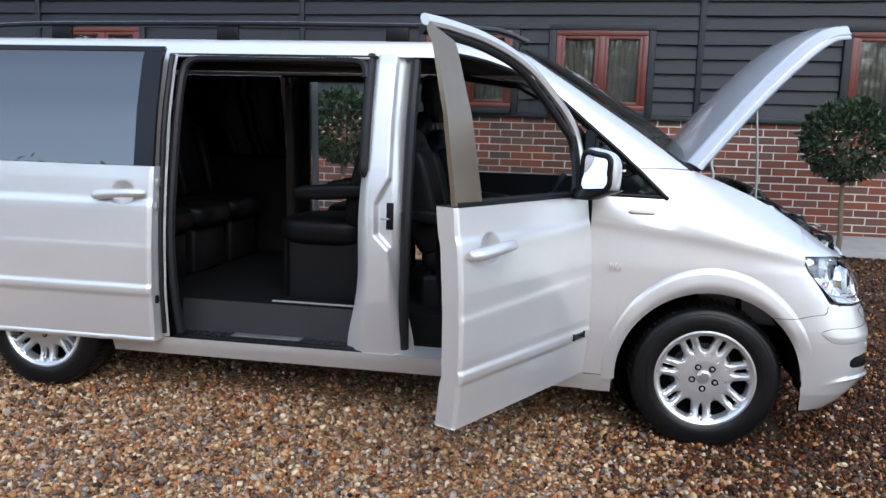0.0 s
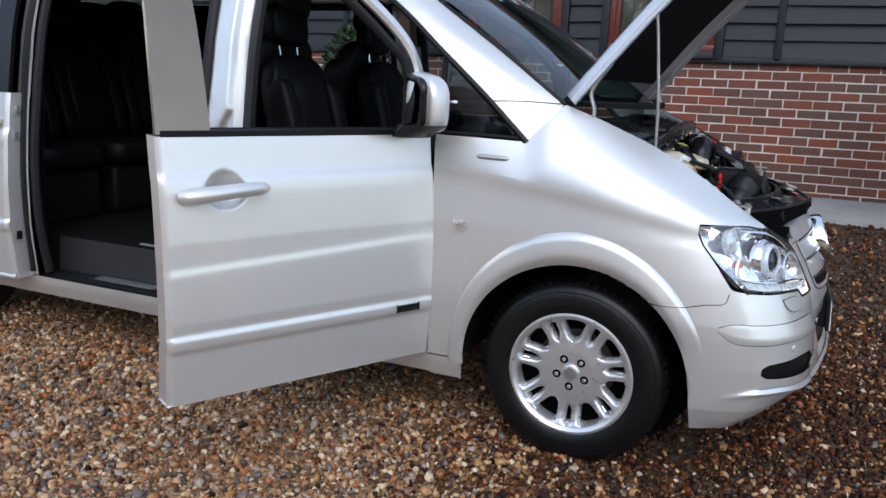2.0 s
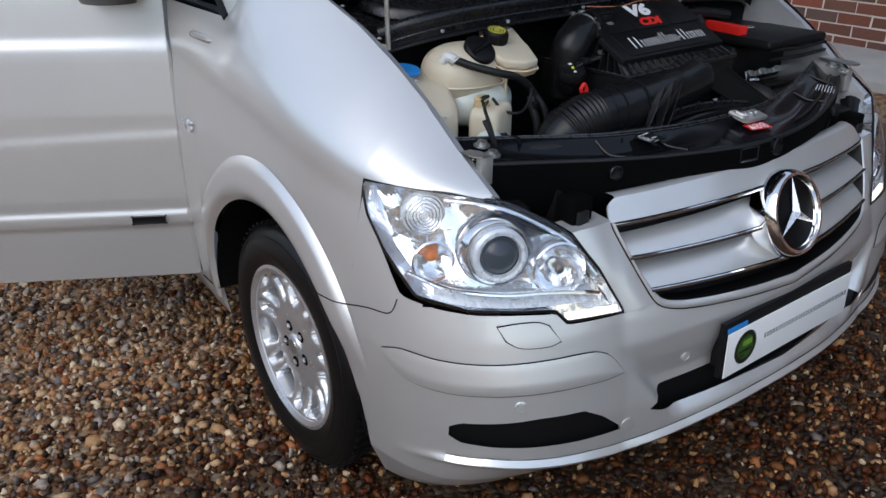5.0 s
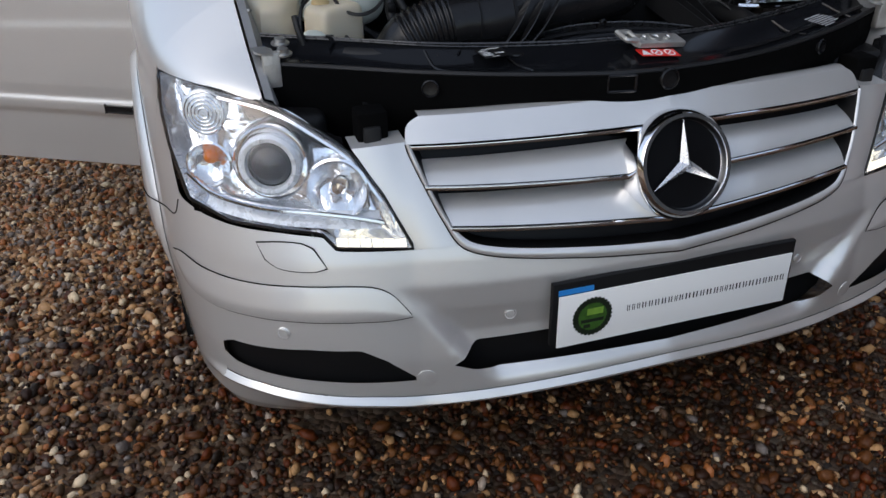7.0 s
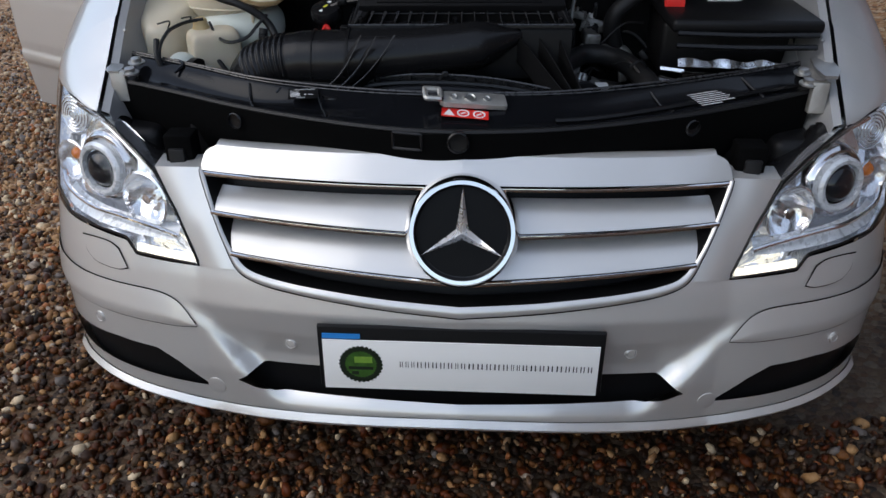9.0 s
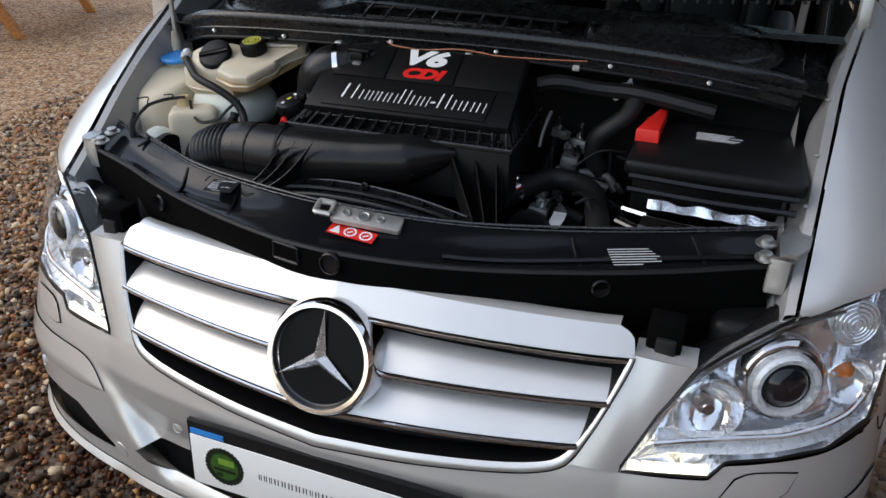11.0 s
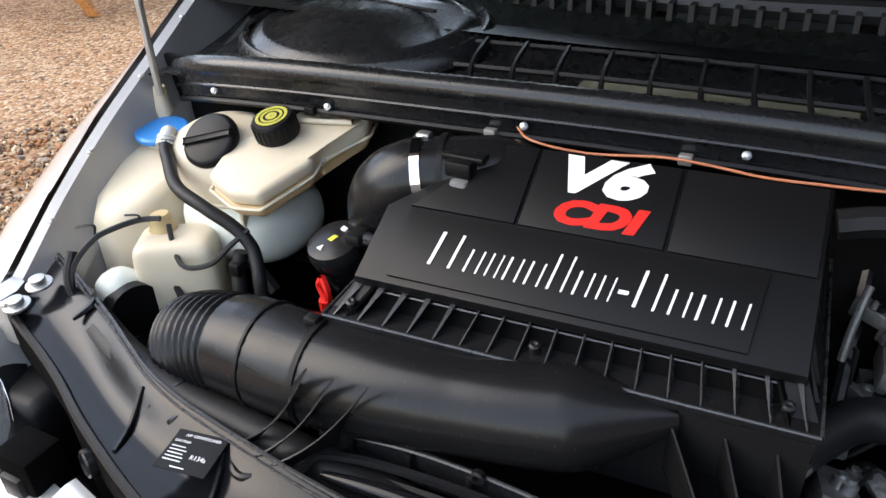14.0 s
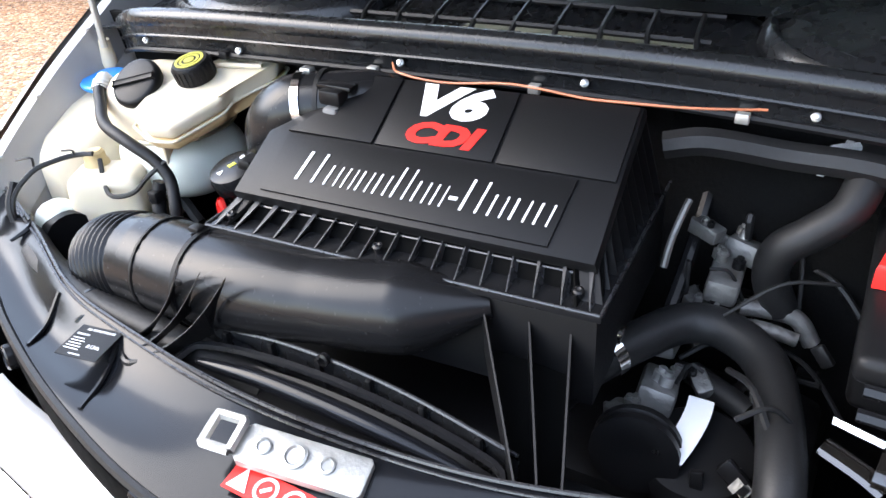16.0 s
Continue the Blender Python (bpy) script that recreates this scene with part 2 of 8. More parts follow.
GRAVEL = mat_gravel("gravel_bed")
# STONES carries the painted shade before the van; STONES_PALE is its lighter twin.
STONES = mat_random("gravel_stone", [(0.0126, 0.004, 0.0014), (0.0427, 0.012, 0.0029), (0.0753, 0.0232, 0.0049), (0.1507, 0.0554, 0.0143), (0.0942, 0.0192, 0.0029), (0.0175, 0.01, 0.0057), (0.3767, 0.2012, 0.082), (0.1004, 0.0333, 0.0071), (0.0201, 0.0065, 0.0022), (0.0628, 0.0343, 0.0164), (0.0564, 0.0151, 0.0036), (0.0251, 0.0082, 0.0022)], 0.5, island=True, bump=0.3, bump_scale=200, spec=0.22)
STONES_PALE = mat_random("gravel_stone_pale", [(0.066, 0.036, 0.020), (0.204, 0.094, 0.036), (0.324, 0.162, 0.066), (0.456, 0.276, 0.138), (0.324, 0.110, 0.031), (0.132, 0.106, 0.090), (0.600, 0.456, 0.288), (0.372, 0.198, 0.079), (0.108, 0.054, 0.026), (0.324, 0.252, 0.192)], 0.45, island=True, bump=0.3, bump_scale=200)
BRICK = mat_random("brick", [(0.1148, 0.0493, 0.034), (0.1615, 0.0544, 0.0331), (0.2125, 0.0595, 0.0306), (0.085, 0.0476, 0.0374), (0.1445, 0.0654, 0.0425), (0.102, 0.0595, 0.0442), (0.187, 0.0553, 0.0323), (0.1318, 0.0536, 0.0357)], 0.85, bump=0.6, bump_scale=70)
FROST_LENS = mat("pale_side_lens", (0.42, 0.40, 0.37), 0.15, 0.2, coat=1.0, vary=0.1)
LED = mat_emit("daylight_led", (1.0, 0.94, 0.80), 0.8)
DOME = mat_emit("dome_lamp_glow", (1.0, 0.55, 0.25), 14.0)


# ---------------------------------------------------------------- mesh tools
def finish(name, bm, material, parent=None, label="", smooth=True, angle=38):
    me = bpy.data.meshes.new(name)
    bmesh.ops.recalc_face_normals(bm, faces=bm.faces)
    bm.to_mesh(me)
    bm.free()
    if smooth:
        me.shade_smooth()
        me.set_sharp_from_angle(angle=radians(angle))
    me.materials.append(material)
    ob = new(name, me)
    ob.parent = parent
    if label:
        ob["label"] = label
    return ob


def part(name, bm, material, parent, label="", smooth=True, angle=38):
    return finish(name, bm, material, parent, label, smooth, angle)


def thing(name, label, category, at=(0, 0, 0), group="", kind=""):
    ob = new(name)
    ob.location = at
    return tagged(ob, label, category, group, kind)


def box(x0, x1, y0, y1, z0, z1, bevel=0.0, seg=2, bm=None, m=None):
    bm = bm or bmesh.new()
    r = bmesh.ops.create_cube(bm, size=1.0)
    vs = r["verts"]
    for v in vs:
        v.co = Vector(((x0 + x1) / 2 + v.co.x * (x1 - x0), (y0 + y1) / 2 + v.co.y * (y1 - y0), (z0 + z1) / 2 + v.co.z * (z1 - z0)))
    if m is not None:
        for v in vs:
            v.co = m @ v.co
    if bevel:
        es = list({e for v in vs for e in v.link_edges})
        bmesh.ops.bevel(bm, geom=es, offset=bevel, segments=seg, profile=0.5, affect="EDGES")
    return bm


def lerp_path(pts, u):
    """A point at u of 0..1 along a polyline, by its length, eased at the corners (Catmull-Rom)."""
    pts = [Vector(p) for p in pts]
    d = [0.0]
    for a, b in zip(pts, pts[1:]):
        d.append(d[-1] + max((b - a).length, 1e-6))
    s = max(0.0, min(1.0, u)) * d[-1]
    k = max(i for i in range(len(pts) - 1) if d[i] <= s + 1e-9)
    t = (s - d[k]) / (d[k + 1] - d[k])
    p1, p2 = pts[k], pts[k + 1]
    p0 = pts[k - 1] if k else p1 + (p1 - p2)
    p3 = pts[k + 2] if k + 2 < len(pts) else p2 + (p2 - p1)
    m1 = (p2 - p0) * ((d[k + 1] - d[k]) / max((p2 - p1).length + (p1 - p0).length, 1e-6))
    m2 = (p3 - p1) * ((d[k + 1] - d[k]) / max((p3 - p2).length + (p2 - p1).length, 1e-6))
    t2, t3 = t * t, t * t * t
    return p1 * (2 * t3 - 3 * t2 + 1) + m1 * (t3 - 2 * t2 + t) + p2 * (3 * t2 - 2 * t3) + m2 * (t3 - t2)


def straight(pts, u):
    pts = [Vector(p) for p in pts]
    d = [0.0]
    for a, b in zip(pts, pts[1:]):
        d.append(d[-1] + max((b - a).length, 1e-6))
    s = max(0.0, min(1.0, u)) * d[-1]
    k = max(i for i in range(len(pts) - 1) if d[i] <= s + 1e-9)
    return pts[k].lerp(pts[k + 1], (s - d[k]) / (d[k + 1] - d[k]))


def patch(fn, nu, nv, thick=0.0, bm=None):
    """A grid of fn(u, v), optionally given a thickness."""
    bm = bm or bmesh.new()
    g = [[bm.verts.new(fn(i / nu, j / nv)) for j in range(nv + 1)] for i in range(nu + 1)]
    fs = []
    for i in range(nu):
        for j in range(nv):
            q = [g[i][j], g[i + 1][j], g[i + 1][j + 1], g[i][j + 1]]
            q = [v for k, v in enumerate(q) if all((v.co - w.co).length > 1e-6 for w in q[:k])]
            if len(q) > 2:
                fs.append(bm.faces.new(q))
    if thick:
        bmesh.ops.recalc_face_normals(bm, faces=fs)
        bmesh.ops.solidify(bm, geom=fs, thickness=thick)
    return bm


def tube(pts, r, n=40, sides=10, bm=None, closed=False, eased=True, radius=None, flat=1.0):
    """A pipe along a path; radius(u) may vary it."""
    bm = bm or bmesh.new()
    at = lerp_path if eased else straight
    if closed:
        pts = list(pts) + [pts[0]]
    ps = [at(pts, i / n) for i in range(n + 1)]
    rings, up = [], None
    for i, p in enumerate(ps):
        d = (ps[min(i + 1, n)] - ps[max(i - 1, 0)])
        d = d.normalized() if d.length > 1e-9 else Vector((1, 0, 0))
        if up is None:
            up = Vector((0, 0, 1)) if abs(d.z) < 0.9 else Vector((1, 0, 0))
        side = d.cross(up).normalized()
        up = side.cross(d).normalized()
        rr = radius(i / n) * r if radius else r
        rings.append([bm.verts.new(p + side * math.cos(2 * math.pi * k / sides) * rr + up * math.sin(2 * math.pi * k / sides) * rr * flat) for k in range(sides)])
    for a, b in zip(rings, rings[1:]):
        for k in range(sides):
            bm.faces.new([a[k], a[(k + 1) % sides], b[(k + 1) % sides], b[k]])
    if not closed:
        bm.faces.new(rings[0])
        bm.faces.new(rings[-1])
    return bm


def lathe(profile, m, n=32, bm=None, caps=True):
    """A profile of (radius, height) turned about the z of m."""
    bm = bm or bmesh.new()
    rings = []
    for r, h in profile:
        rings.append([bm.verts.new(m @ Vector((math.cos(2 * math.pi * k / n) * r, math.sin(2 * math.pi * k / n) * r, h))) for k in range(n)])
    for a, b in zip(rings, rings[1:]):
        for k in range(n):
            bm.faces.new([a[k], a[(k + 1) % n], b[(k + 1) % n], b[k]])
    if caps:
        for ring in (rings[0], rings[-1]):
            bm.faces.new(ring)
    return bm


def facing(at, axis, roll=0.0):
    """A pose at a place with its z along axis."""
    return Matrix.Translation(at) @ Vector(axis).to_track_quat("Z", "Y").to_matrix().to_4x4() @ pose(0, 0, 0, 0, 0, roll)


def prism(poly, z0, z1, m=None, bm=None, bevel=0.0):
    """A flat outline in xy raised from z0 to z1."""
    bm = bm or bmesh.new()
    m = m or Matrix.Identity(4)
    a = [bm.verts.new(m @ Vector((x, y, z0))) for x, y in poly]
    b = [bm.verts.new(m @ Vector((x, y, z1))) for x, y in poly]
    n = len(poly)
    fs = [bm.faces.new(a[::-1]), bm.faces.new(b)]
    for k in range(n):
        fs.append(bm.faces.new([a[k], a[(k + 1) % n], b[(k + 1) % n], b[k]]))
    if bevel:
        bmesh.ops.bevel(bm, geom=list({e for e in fs[1].edges}), offset=bevel, segments=2, profile=0.5, affect="EDGES")
    return bm


def words(text, size, material, m, parent, name="lettering", depth=0.0015, label="", shear=0.0, squeeze=1.0, bold=0.0):
    """Raised letters in the built-in font, turned into a mesh."""
    c = bpy.data.curves.new("letters", "FONT")
    c.body, c.size, c.extrude, c.shear, c.offset = text, size, depth, shear, bold
    c.resolution_u = 3
    tmp = bpy.data.objects.new("letters", c)
    scene.collection.objects.link(tmp)
    dg = bpy.context.evaluated_depsgraph_get()
    me = bpy.data.meshes.new_from_object(tmp.evaluated_get(dg))
    bpy.data.objects.remove(tmp)
    me.transform(m @ Matrix.Diagonal((squeeze, 1, 1, 1)))
    me.materials.clear()
    me.materials.append(material)
    me.name = name
    ob = new(name, me)
    ob.parent = parent
    if label:
        ob["label"] = label
    return ob


def knot(z, table):
    return float(np.interp(z, table[0::2], table[1::2]))


# ---------------------------------------------------------------- the yard
def ground_z(x, y):
    """The yard is level where the van stands and climbs towards the barn."""
    t = min(max((y - 0.75) / 2.15, 0.0), 1.0)
    s = 0.42 * t * (0.55 + 0.45 * t)
    if y > 2.9:
        s = 0.42
    return s + 0.006 * math.sin(x * 2.1 + y) * math.sin(y * 1.7)


def build_ground():
    bm = bmesh.new()
    xs = [-400, -120, -40, -16] + [-9 + 0.5 * k for k in range(33)] + [12, 20, 50, 150, 400]
    ys = [-400, -120, -40, -18, -10] + [-7 + 0.5 * k for k in range(15)] + [0.5, 0.75, 1, 1.25, 1.5, 1.75, 2, 2.25, 2.5, 2.7, 2.9, 3.2, 3.7, 5, 9, 20, 60, 400]
    g = [[bm.verts.new((x, y, ground_z(x, y))) for y in ys] for x in xs]
    for i in range(len(xs) - 1):
        for j in range(len(ys) - 1):
            bm.faces.new([g[i][j], g[i + 1][j], g[i + 1][j + 1], g[i][j + 1]])
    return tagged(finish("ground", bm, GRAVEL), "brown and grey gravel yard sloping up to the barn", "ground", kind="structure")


build_ground()
path_slab = thing("pavement", "grey cast concrete path along the foot of the barn", "pavement", kind="structure")
for k in range(-3, 4):
    bm = box(k * 1.9 + 0.62, k * 1.9 + 2.505, 2.92, 3.44, 0.3, 0.47, 0.008)
    for v in bm.verts:
        if v.co.z > 0.4:
            v.co.z += 0.16 * (v.co.y - 2.92)
    part("slab", bm, CONCRETE, path_slab)

# ---------------------------------------------------------------- the barn
WALL_Y, BRICK_Z0, BRICK_Z1 = 3.60, 0.50, 1.63
barn = tagged(finish("wall_north", box(-14, 12, 3.66, 3.9, 0.0, 3.3), MORTAR), "barn wall of red-brown brick below black weatherboard", "wall", kind="structure")
part("brick_backing", box(-14, 12, 3.6045, 3.66, 0.2, BRICK_Z1), MORTAR, barn)
WINDOWS = [(-0.93, -0.03, 1.69, 2.47, "window_1"), (-2.27, -1.37, 1.69, 2.47, "window_2"), (1.84, 2.74, 1.69, 2.47, "window_3"), (-6.4, -5.5, 1.69, 2.47, "window_4")]
SEAMS = [-6.75, -3.62, 0.47, 4.5]


def board_runs(z):
    """Stretches of a board that the windows leave."""
    cuts = sorted([(a - 0.075, b + 0.075) for a, b, z0, z1, _ in WINDOWS if z0 - 0.09 < z < z1 + 0.07] + [(s - 0.03, s + 0.03) for s in SEAMS])
    x, out = -14.0, []
    for a, b in cuts:
        if a > x:
            out.append((x, a))
        x = max(x, b)
    return out + [(x, 12.0)]


def build_boards():
    z, k = BRICK_Z1 + 0.03, 0
    rng = random.Random(4)
    while z < 3.2:
        for a, b in board_runs(z + 0.06):
            bm = bmesh.new()
            n = max(1, int((b - a) / 0.5))
            lo, hi, back = [], [], []
            for i in range(n + 1):
                x = a + (b - a) * i / n
                w = rng.uniform(-0.004, 0.004)
                lo.append([bm.verts.new((x, WALL_Y - 0.034 + w, z - 0.012 + w)), bm.verts.new((x, WALL_Y - 0.008 + w, z - 0.012 + w))])
                hi.append([bm.verts.new((x, WALL_Y + 0.006 + w, z + 0.165)), bm.verts.new((x, WALL_Y + 0.03, z + 0.165))])
            for i in range(n):
                bm.faces.new([lo[i][0], lo[i + 1][0], hi[i + 1][0], hi[i][0]])
                bm.faces.new([lo[i][0], lo[i][1], lo[i + 1][1], lo[i + 1][0]])
                bm.faces.new([lo[i][1], hi[i][1], hi[i + 1][1], lo[i + 1][1]])
                bm.faces.new([hi[i][0], hi[i + 1][0], hi[i + 1][1], hi[i][1]])
            part("board", bm, BOARD, barn, smooth=False)
        z += 0.139
        k += 1


build_boards()
for s in SEAMS:
    part("cover_strip", box(s - 0.028, s + 0.028, WALL_Y - 0.045, WALL_Y + 0.03, BRICK_Z1 - 0.01, 3.2, 0.004), BOARD, barn)
part("sill_board", box(-14, 12, WALL_Y - 0.045, WALL_Y + 0.03, BRICK_Z1 - 0.03, BRICK_Z1 + 0.015, 0.004), BOARD, barn)


def build_window(x0, x1, z0, z1, name):
    w = thing(name, "red-brown stained timber casement window with two panes", "window", kind="structure")
    y = WALL_Y - 0.05
    f = 0.05
    bm = box(x0, x1, y, y + 0.09, z1 - f, z1, 0.004)
    box(x0, x1, y, y + 0.09, z0, z0 + f, 0.004, bm=bm)
    box(x0, x0 + f, y, y + 0.09, z0 + f + 0.002, z1 - f - 0.002, 0.004, bm=bm)
    box(x1 - f, x1, y, y + 0.09, z0 + f + 0.002, z1 - f - 0.002, 0.004, bm=bm)
    box((x0 + x1) / 2 - 0.03, (x0 + x1) / 2 + 0.03, y, y + 0.09, z0 + f + 0.002, z1 - f - 0.002, 0.004, bm=bm)
    part("window_frame", bm, FRAME_RED, w)
    bm = box(x0 - 0.07, x1 + 0.07, y - 0.01, y + 0.08, z1 + 0.002, z1 + 0.06, 0.004)
    box(x0 - 0.07, x0 - 0.002, y - 0.01, y + 0.08, z0 - 0.06, z1, 0.004, bm=bm)
    box(x1 + 0.002, x1 + 0.07, y - 0.01, y + 0.08, z0 - 0.06, z1, 0.004, bm=bm)
    box(x0, x1, y - 0.03, y + 0.08, z0 - 0.06, z0 - 0.002, 0.004, bm=bm)
    part("casing", bm, BOARD, w, "black-stained casing")
    mid = (x0 + x1) / 2
    for a, b in ((x0 + f, mid - 0.03), (mid + 0.03, x1 - f)):
        bm = bmesh.new()
        for p, q, r, s in ((a, a + 0.035, z0 + f, z1 - f), (b - 0.035, b, z0 + f, z1 - f), (a + 0.036, b - 0.036, z1 - f - 0.035, z1 - f), (a + 0.036, b - 0.036, z0 + f, z0 + f + 0.035)):
            box(p, q, y + 0.012, y + 0.07, r + 0.001, s - 0.001, 0.004, bm=bm)
        sash = part("sash", bm, FRAME_RED, w)
        part("pane", box(a + 0.03, b - 0.03, y + 0.04, y + 0.046, z0 + f + 0.03, z1 - f - 0.03), HOUSE_PANE, sash)
        part("curtain", patch(lambda u, v: Vector((a + 0.02 + (b - a - 0.04) * u, y + 0.062 + 0.006 * math.sin(u * 40), z0 + f + 0.02 + (z1 - z0 - 2 * f - 0.04) * v)), 40, 2), CURTAIN, sash, "pale gathered curtain")


HOUSE_PANE = mat_glass("house_pane", (0.78, 0.8, 0.8), 0.03, 2.4)
CURTAIN = mat("pale_curtain", (0.24, 0.225, 0.19), 0.9, vary=0.35, scale=14, bump=0.2)
for w in WINDOWS:
    build_window(*w)
part("eaves", box(-14, 12, 3.25, 3.9, 3.34, 3.42, 0.01), BOARD, barn)
part("roof", patch(lambda u, v: Vector((-14.2 + 26.4 * u, 3.15 + 5 * v, 3.40 + 2.6 * v)), 2, 2, 0.12), BRICK, barn)


def build_bay_tree(x, y, seed):
    rng = random.Random(seed)
    z = ground_z(x, y)
    t = thing("bay_tree", "clipped ball-headed bay tree on a slim bare stem", "tree", (x, y, z), group="clipped bay trees by the barn")
    part("trunk", tube([(0, 0, -0.05), (0.01, 0.0, 0.3), (-0.008, 0.006, 0.6), (0, 0, 1.2)], 0.022, 16, 8, radius=lambda u: 1.15 - 0.4 * u), BARK, t)
    bm = bmesh.new()
    for k in range(9):
        a = rng.uniform(0, 6.28)
        tube([(0, 0, 0.82), (0.1 * math.cos(a), 0.1 * math.sin(a), 0.98), (0.26 * math.cos(a), 0.26 * math.sin(a), 1.0 + 0.3 * rng.random())], 0.007, 6, 5, bm=bm)
    part("limbs", bm, BARK, t)
    bm = bmesh.new()
    for k in range(2600):
        d = Vector((rng.gauss(0, 1), rng.gauss(0, 1), rng.gauss(0, 1))).normalized()
        r = 0.36 * (1 - 0.45 * rng.random() ** 2.2) * (1 + 0.1 * noise.noise(d * 3))
        c = Vector((0, 0, 1.1)) + Vector((d.x * r, d.y * r, d.z * r * 0.92))
        ax = (d + Vector((rng.uniform(-1, 1), rng.uniform(-1, 1), rng.uniform(-0.6, 1))) * 0.9).normalized()
        sd = ax.cross(Vector((rng.uniform(-1, 1), rng.uniform(-1, 1), rng.uniform(-1, 1)))).normalized()
        L, W = rng.uniform(0.05, 0.075), rng.uniform(0.012, 0.018)
        nn = ax.cross(sd)
        p = [c, c + ax * L * 0.5 + sd * W + nn * 0.006, c + ax * L, c + ax * L * 0.5 - sd * W + nn * 0.006]
        v = [bm.verts.new(q) for q in p]
        bm.faces.new([v[0], v[1], v[2]])
        bm.faces.new([v[0], v[2], v[3]])
    part("crown", bm, LEAF, t, smooth=False)


build_bay_tree(1.62, 2.66, 3)
build_bay_tree(-2.86, 2.66, 8)


def build_far_hedge():
    """Bare autumn trees and a dark hedge across the yard, behind the filmed side."""
    hedge_mat = mat_random("autumn_twigs", [(0.11, 0.075, 0.032), (0.16, 0.09, 0.03), (0.06, 0.055, 0.024), (0.2, 0.11, 0.035)], 0.9, island=True)
    rng = random.Random(11)
    for k in range(30):
        x, y = -66 + k * 3.6 + rng.uniform(-1.2, 1.2), -30 + rng.uniform(-3, 3)
        h = rng.uniform(8.0, 11.5)
        t = thing("far_tree", "brown autumn tree at the far edge of the yard", "tree", (x, y, 0), group="trees across the yard")
        part("trunk", tube([(0, 0, -0.1), (0.1, 0, h * 0.4), (0, 0.1, h * 0.8)], 0.22, 8, 6, radius=lambda u: 1.1 - 0.8 * u), BARK, t)
        bm = bmesh.new()
        for j in range(3600):
            d = Vector((rng.gauss(0, 1), rng.gauss(0, 1), rng.gauss(0, 0.8)))
            c = Vector((d.x * 2.2, d.y * 1.5, min(max(h * 0.42 + d.z * h * 0.25, 0.2), h * rng.uniform(0.82, 1.0) - abs(d.x))))
            s = rng.uniform(0.12, 0.38)
            q = [c + Vector((rng.uniform(-s, s), rng.uniform(-s, s), rng.uniform(-s, s))) for _ in range(3)]
            bm.faces.new([bm.verts.new(v) for v in q])
        part("crown", bm, hedge_mat, t, smooth=False)


build_far_hedge()


def build_picnic_bench(x, y, turn):
    b = thing("picnic_bench", "orange-stained wooden picnic bench standing on the gravel", "bench")
    b.matrix_world = pose(x, y, 0, 0, 0, turn)
    for k in range(5):
        part("plank", box(-0.9, 0.9, -0.36 + 0.146 * k, -0.226 + 0.146 * k, 0.72, 0.76, 0.006), ORANGE_WOOD, b)
    for s in (-1, 1):
        for k in range(2):
            part("seat_plank", box(-0.9, 0.9, s * 0.72 - 0.13 + 0.135 * k, s * 0.72 - 0.005 + 0.135 * k, 0.43, 0.47, 0.006), ORANGE_WOOD, b)
        part("crossbar", box(s * 0.6 - 0.025, s * 0.6 + 0.025, -0.82, 0.82, 0.34, 0.43, 0.006), ORANGE_WOOD, b)
        for q in (-1, 1):
            bm = box(s * 0.6 - 0.076, s * 0.6 - 0.027, -0.05, 0.05, 0.0, 0.74, 0.006)
            for v in bm.verts:
                v.co.y += q * (0.62 - 0.42 * v.co.z / 0.74)
            part("leg", bm, ORANGE_WOOD, b)


build_picnic_bench(-3.6, -5.9, 15)


# ---------------------------------------------------------------- the van: outer skin
van = thing("van", "silver people carrier with bonnet and side doors standing open", "van")
T_XF = (0.18, 0.80, 0.25, 0.86, 0.35, 0.89, 0.45, 0.895, 0.55, 0.885, 0.65, 0.86, 0.75, 0.825, 0.85, 0.785, 0.95, 0.74, 1.05, 0.68)
T_X0 = (0.2, 0.25, 0.55, 0.2, 0.75, 0.1, 0.95, -0.05, 1.1, -0.2)
T_BW = (0.18, 0.88, 0.3, 0.925, 0.45, 0.94, 0.6, 0.952, 0.85, 0.948, 1.0, 0.936, 1.15, 0.919, 1.25, 0.905, 1.5, 0.865, 1.75, 0.80, 1.85, 0.74)


def half_width(z):
    return knot(z, T_BW)


SETBACK = (0, -0.025, 0.2, -0.035, 0.36, -0.05, 0.54, -0.058, 0.7, -0.036, 0.8, -0.02, 0.93, 0, 1, 0)


def nose_x(y, z):
    """How far forward the nose reaches at a place across and a height: a rounded box, drawn in beside the badge."""
    r = min(abs(y) / half_width(z), 1.0)
    return knot(z, T_X0) + (knot(z, T_XF) - knot(z, T_X0)) * (1 - r**3) ** (1 / 3) + knot(r, SETBACK)


def side_y(x, z):
    x0, xf = knot(z, T_X0), knot(z, T_XF)
    across = 1.0
    for _ in range(6):
        r = min(max((x - knot(across, SETBACK) - x0) / (xf - x0), 0.0), 1.0)
        across = (1 - r**3) ** (1 / 3)
    return half_width(z) * across


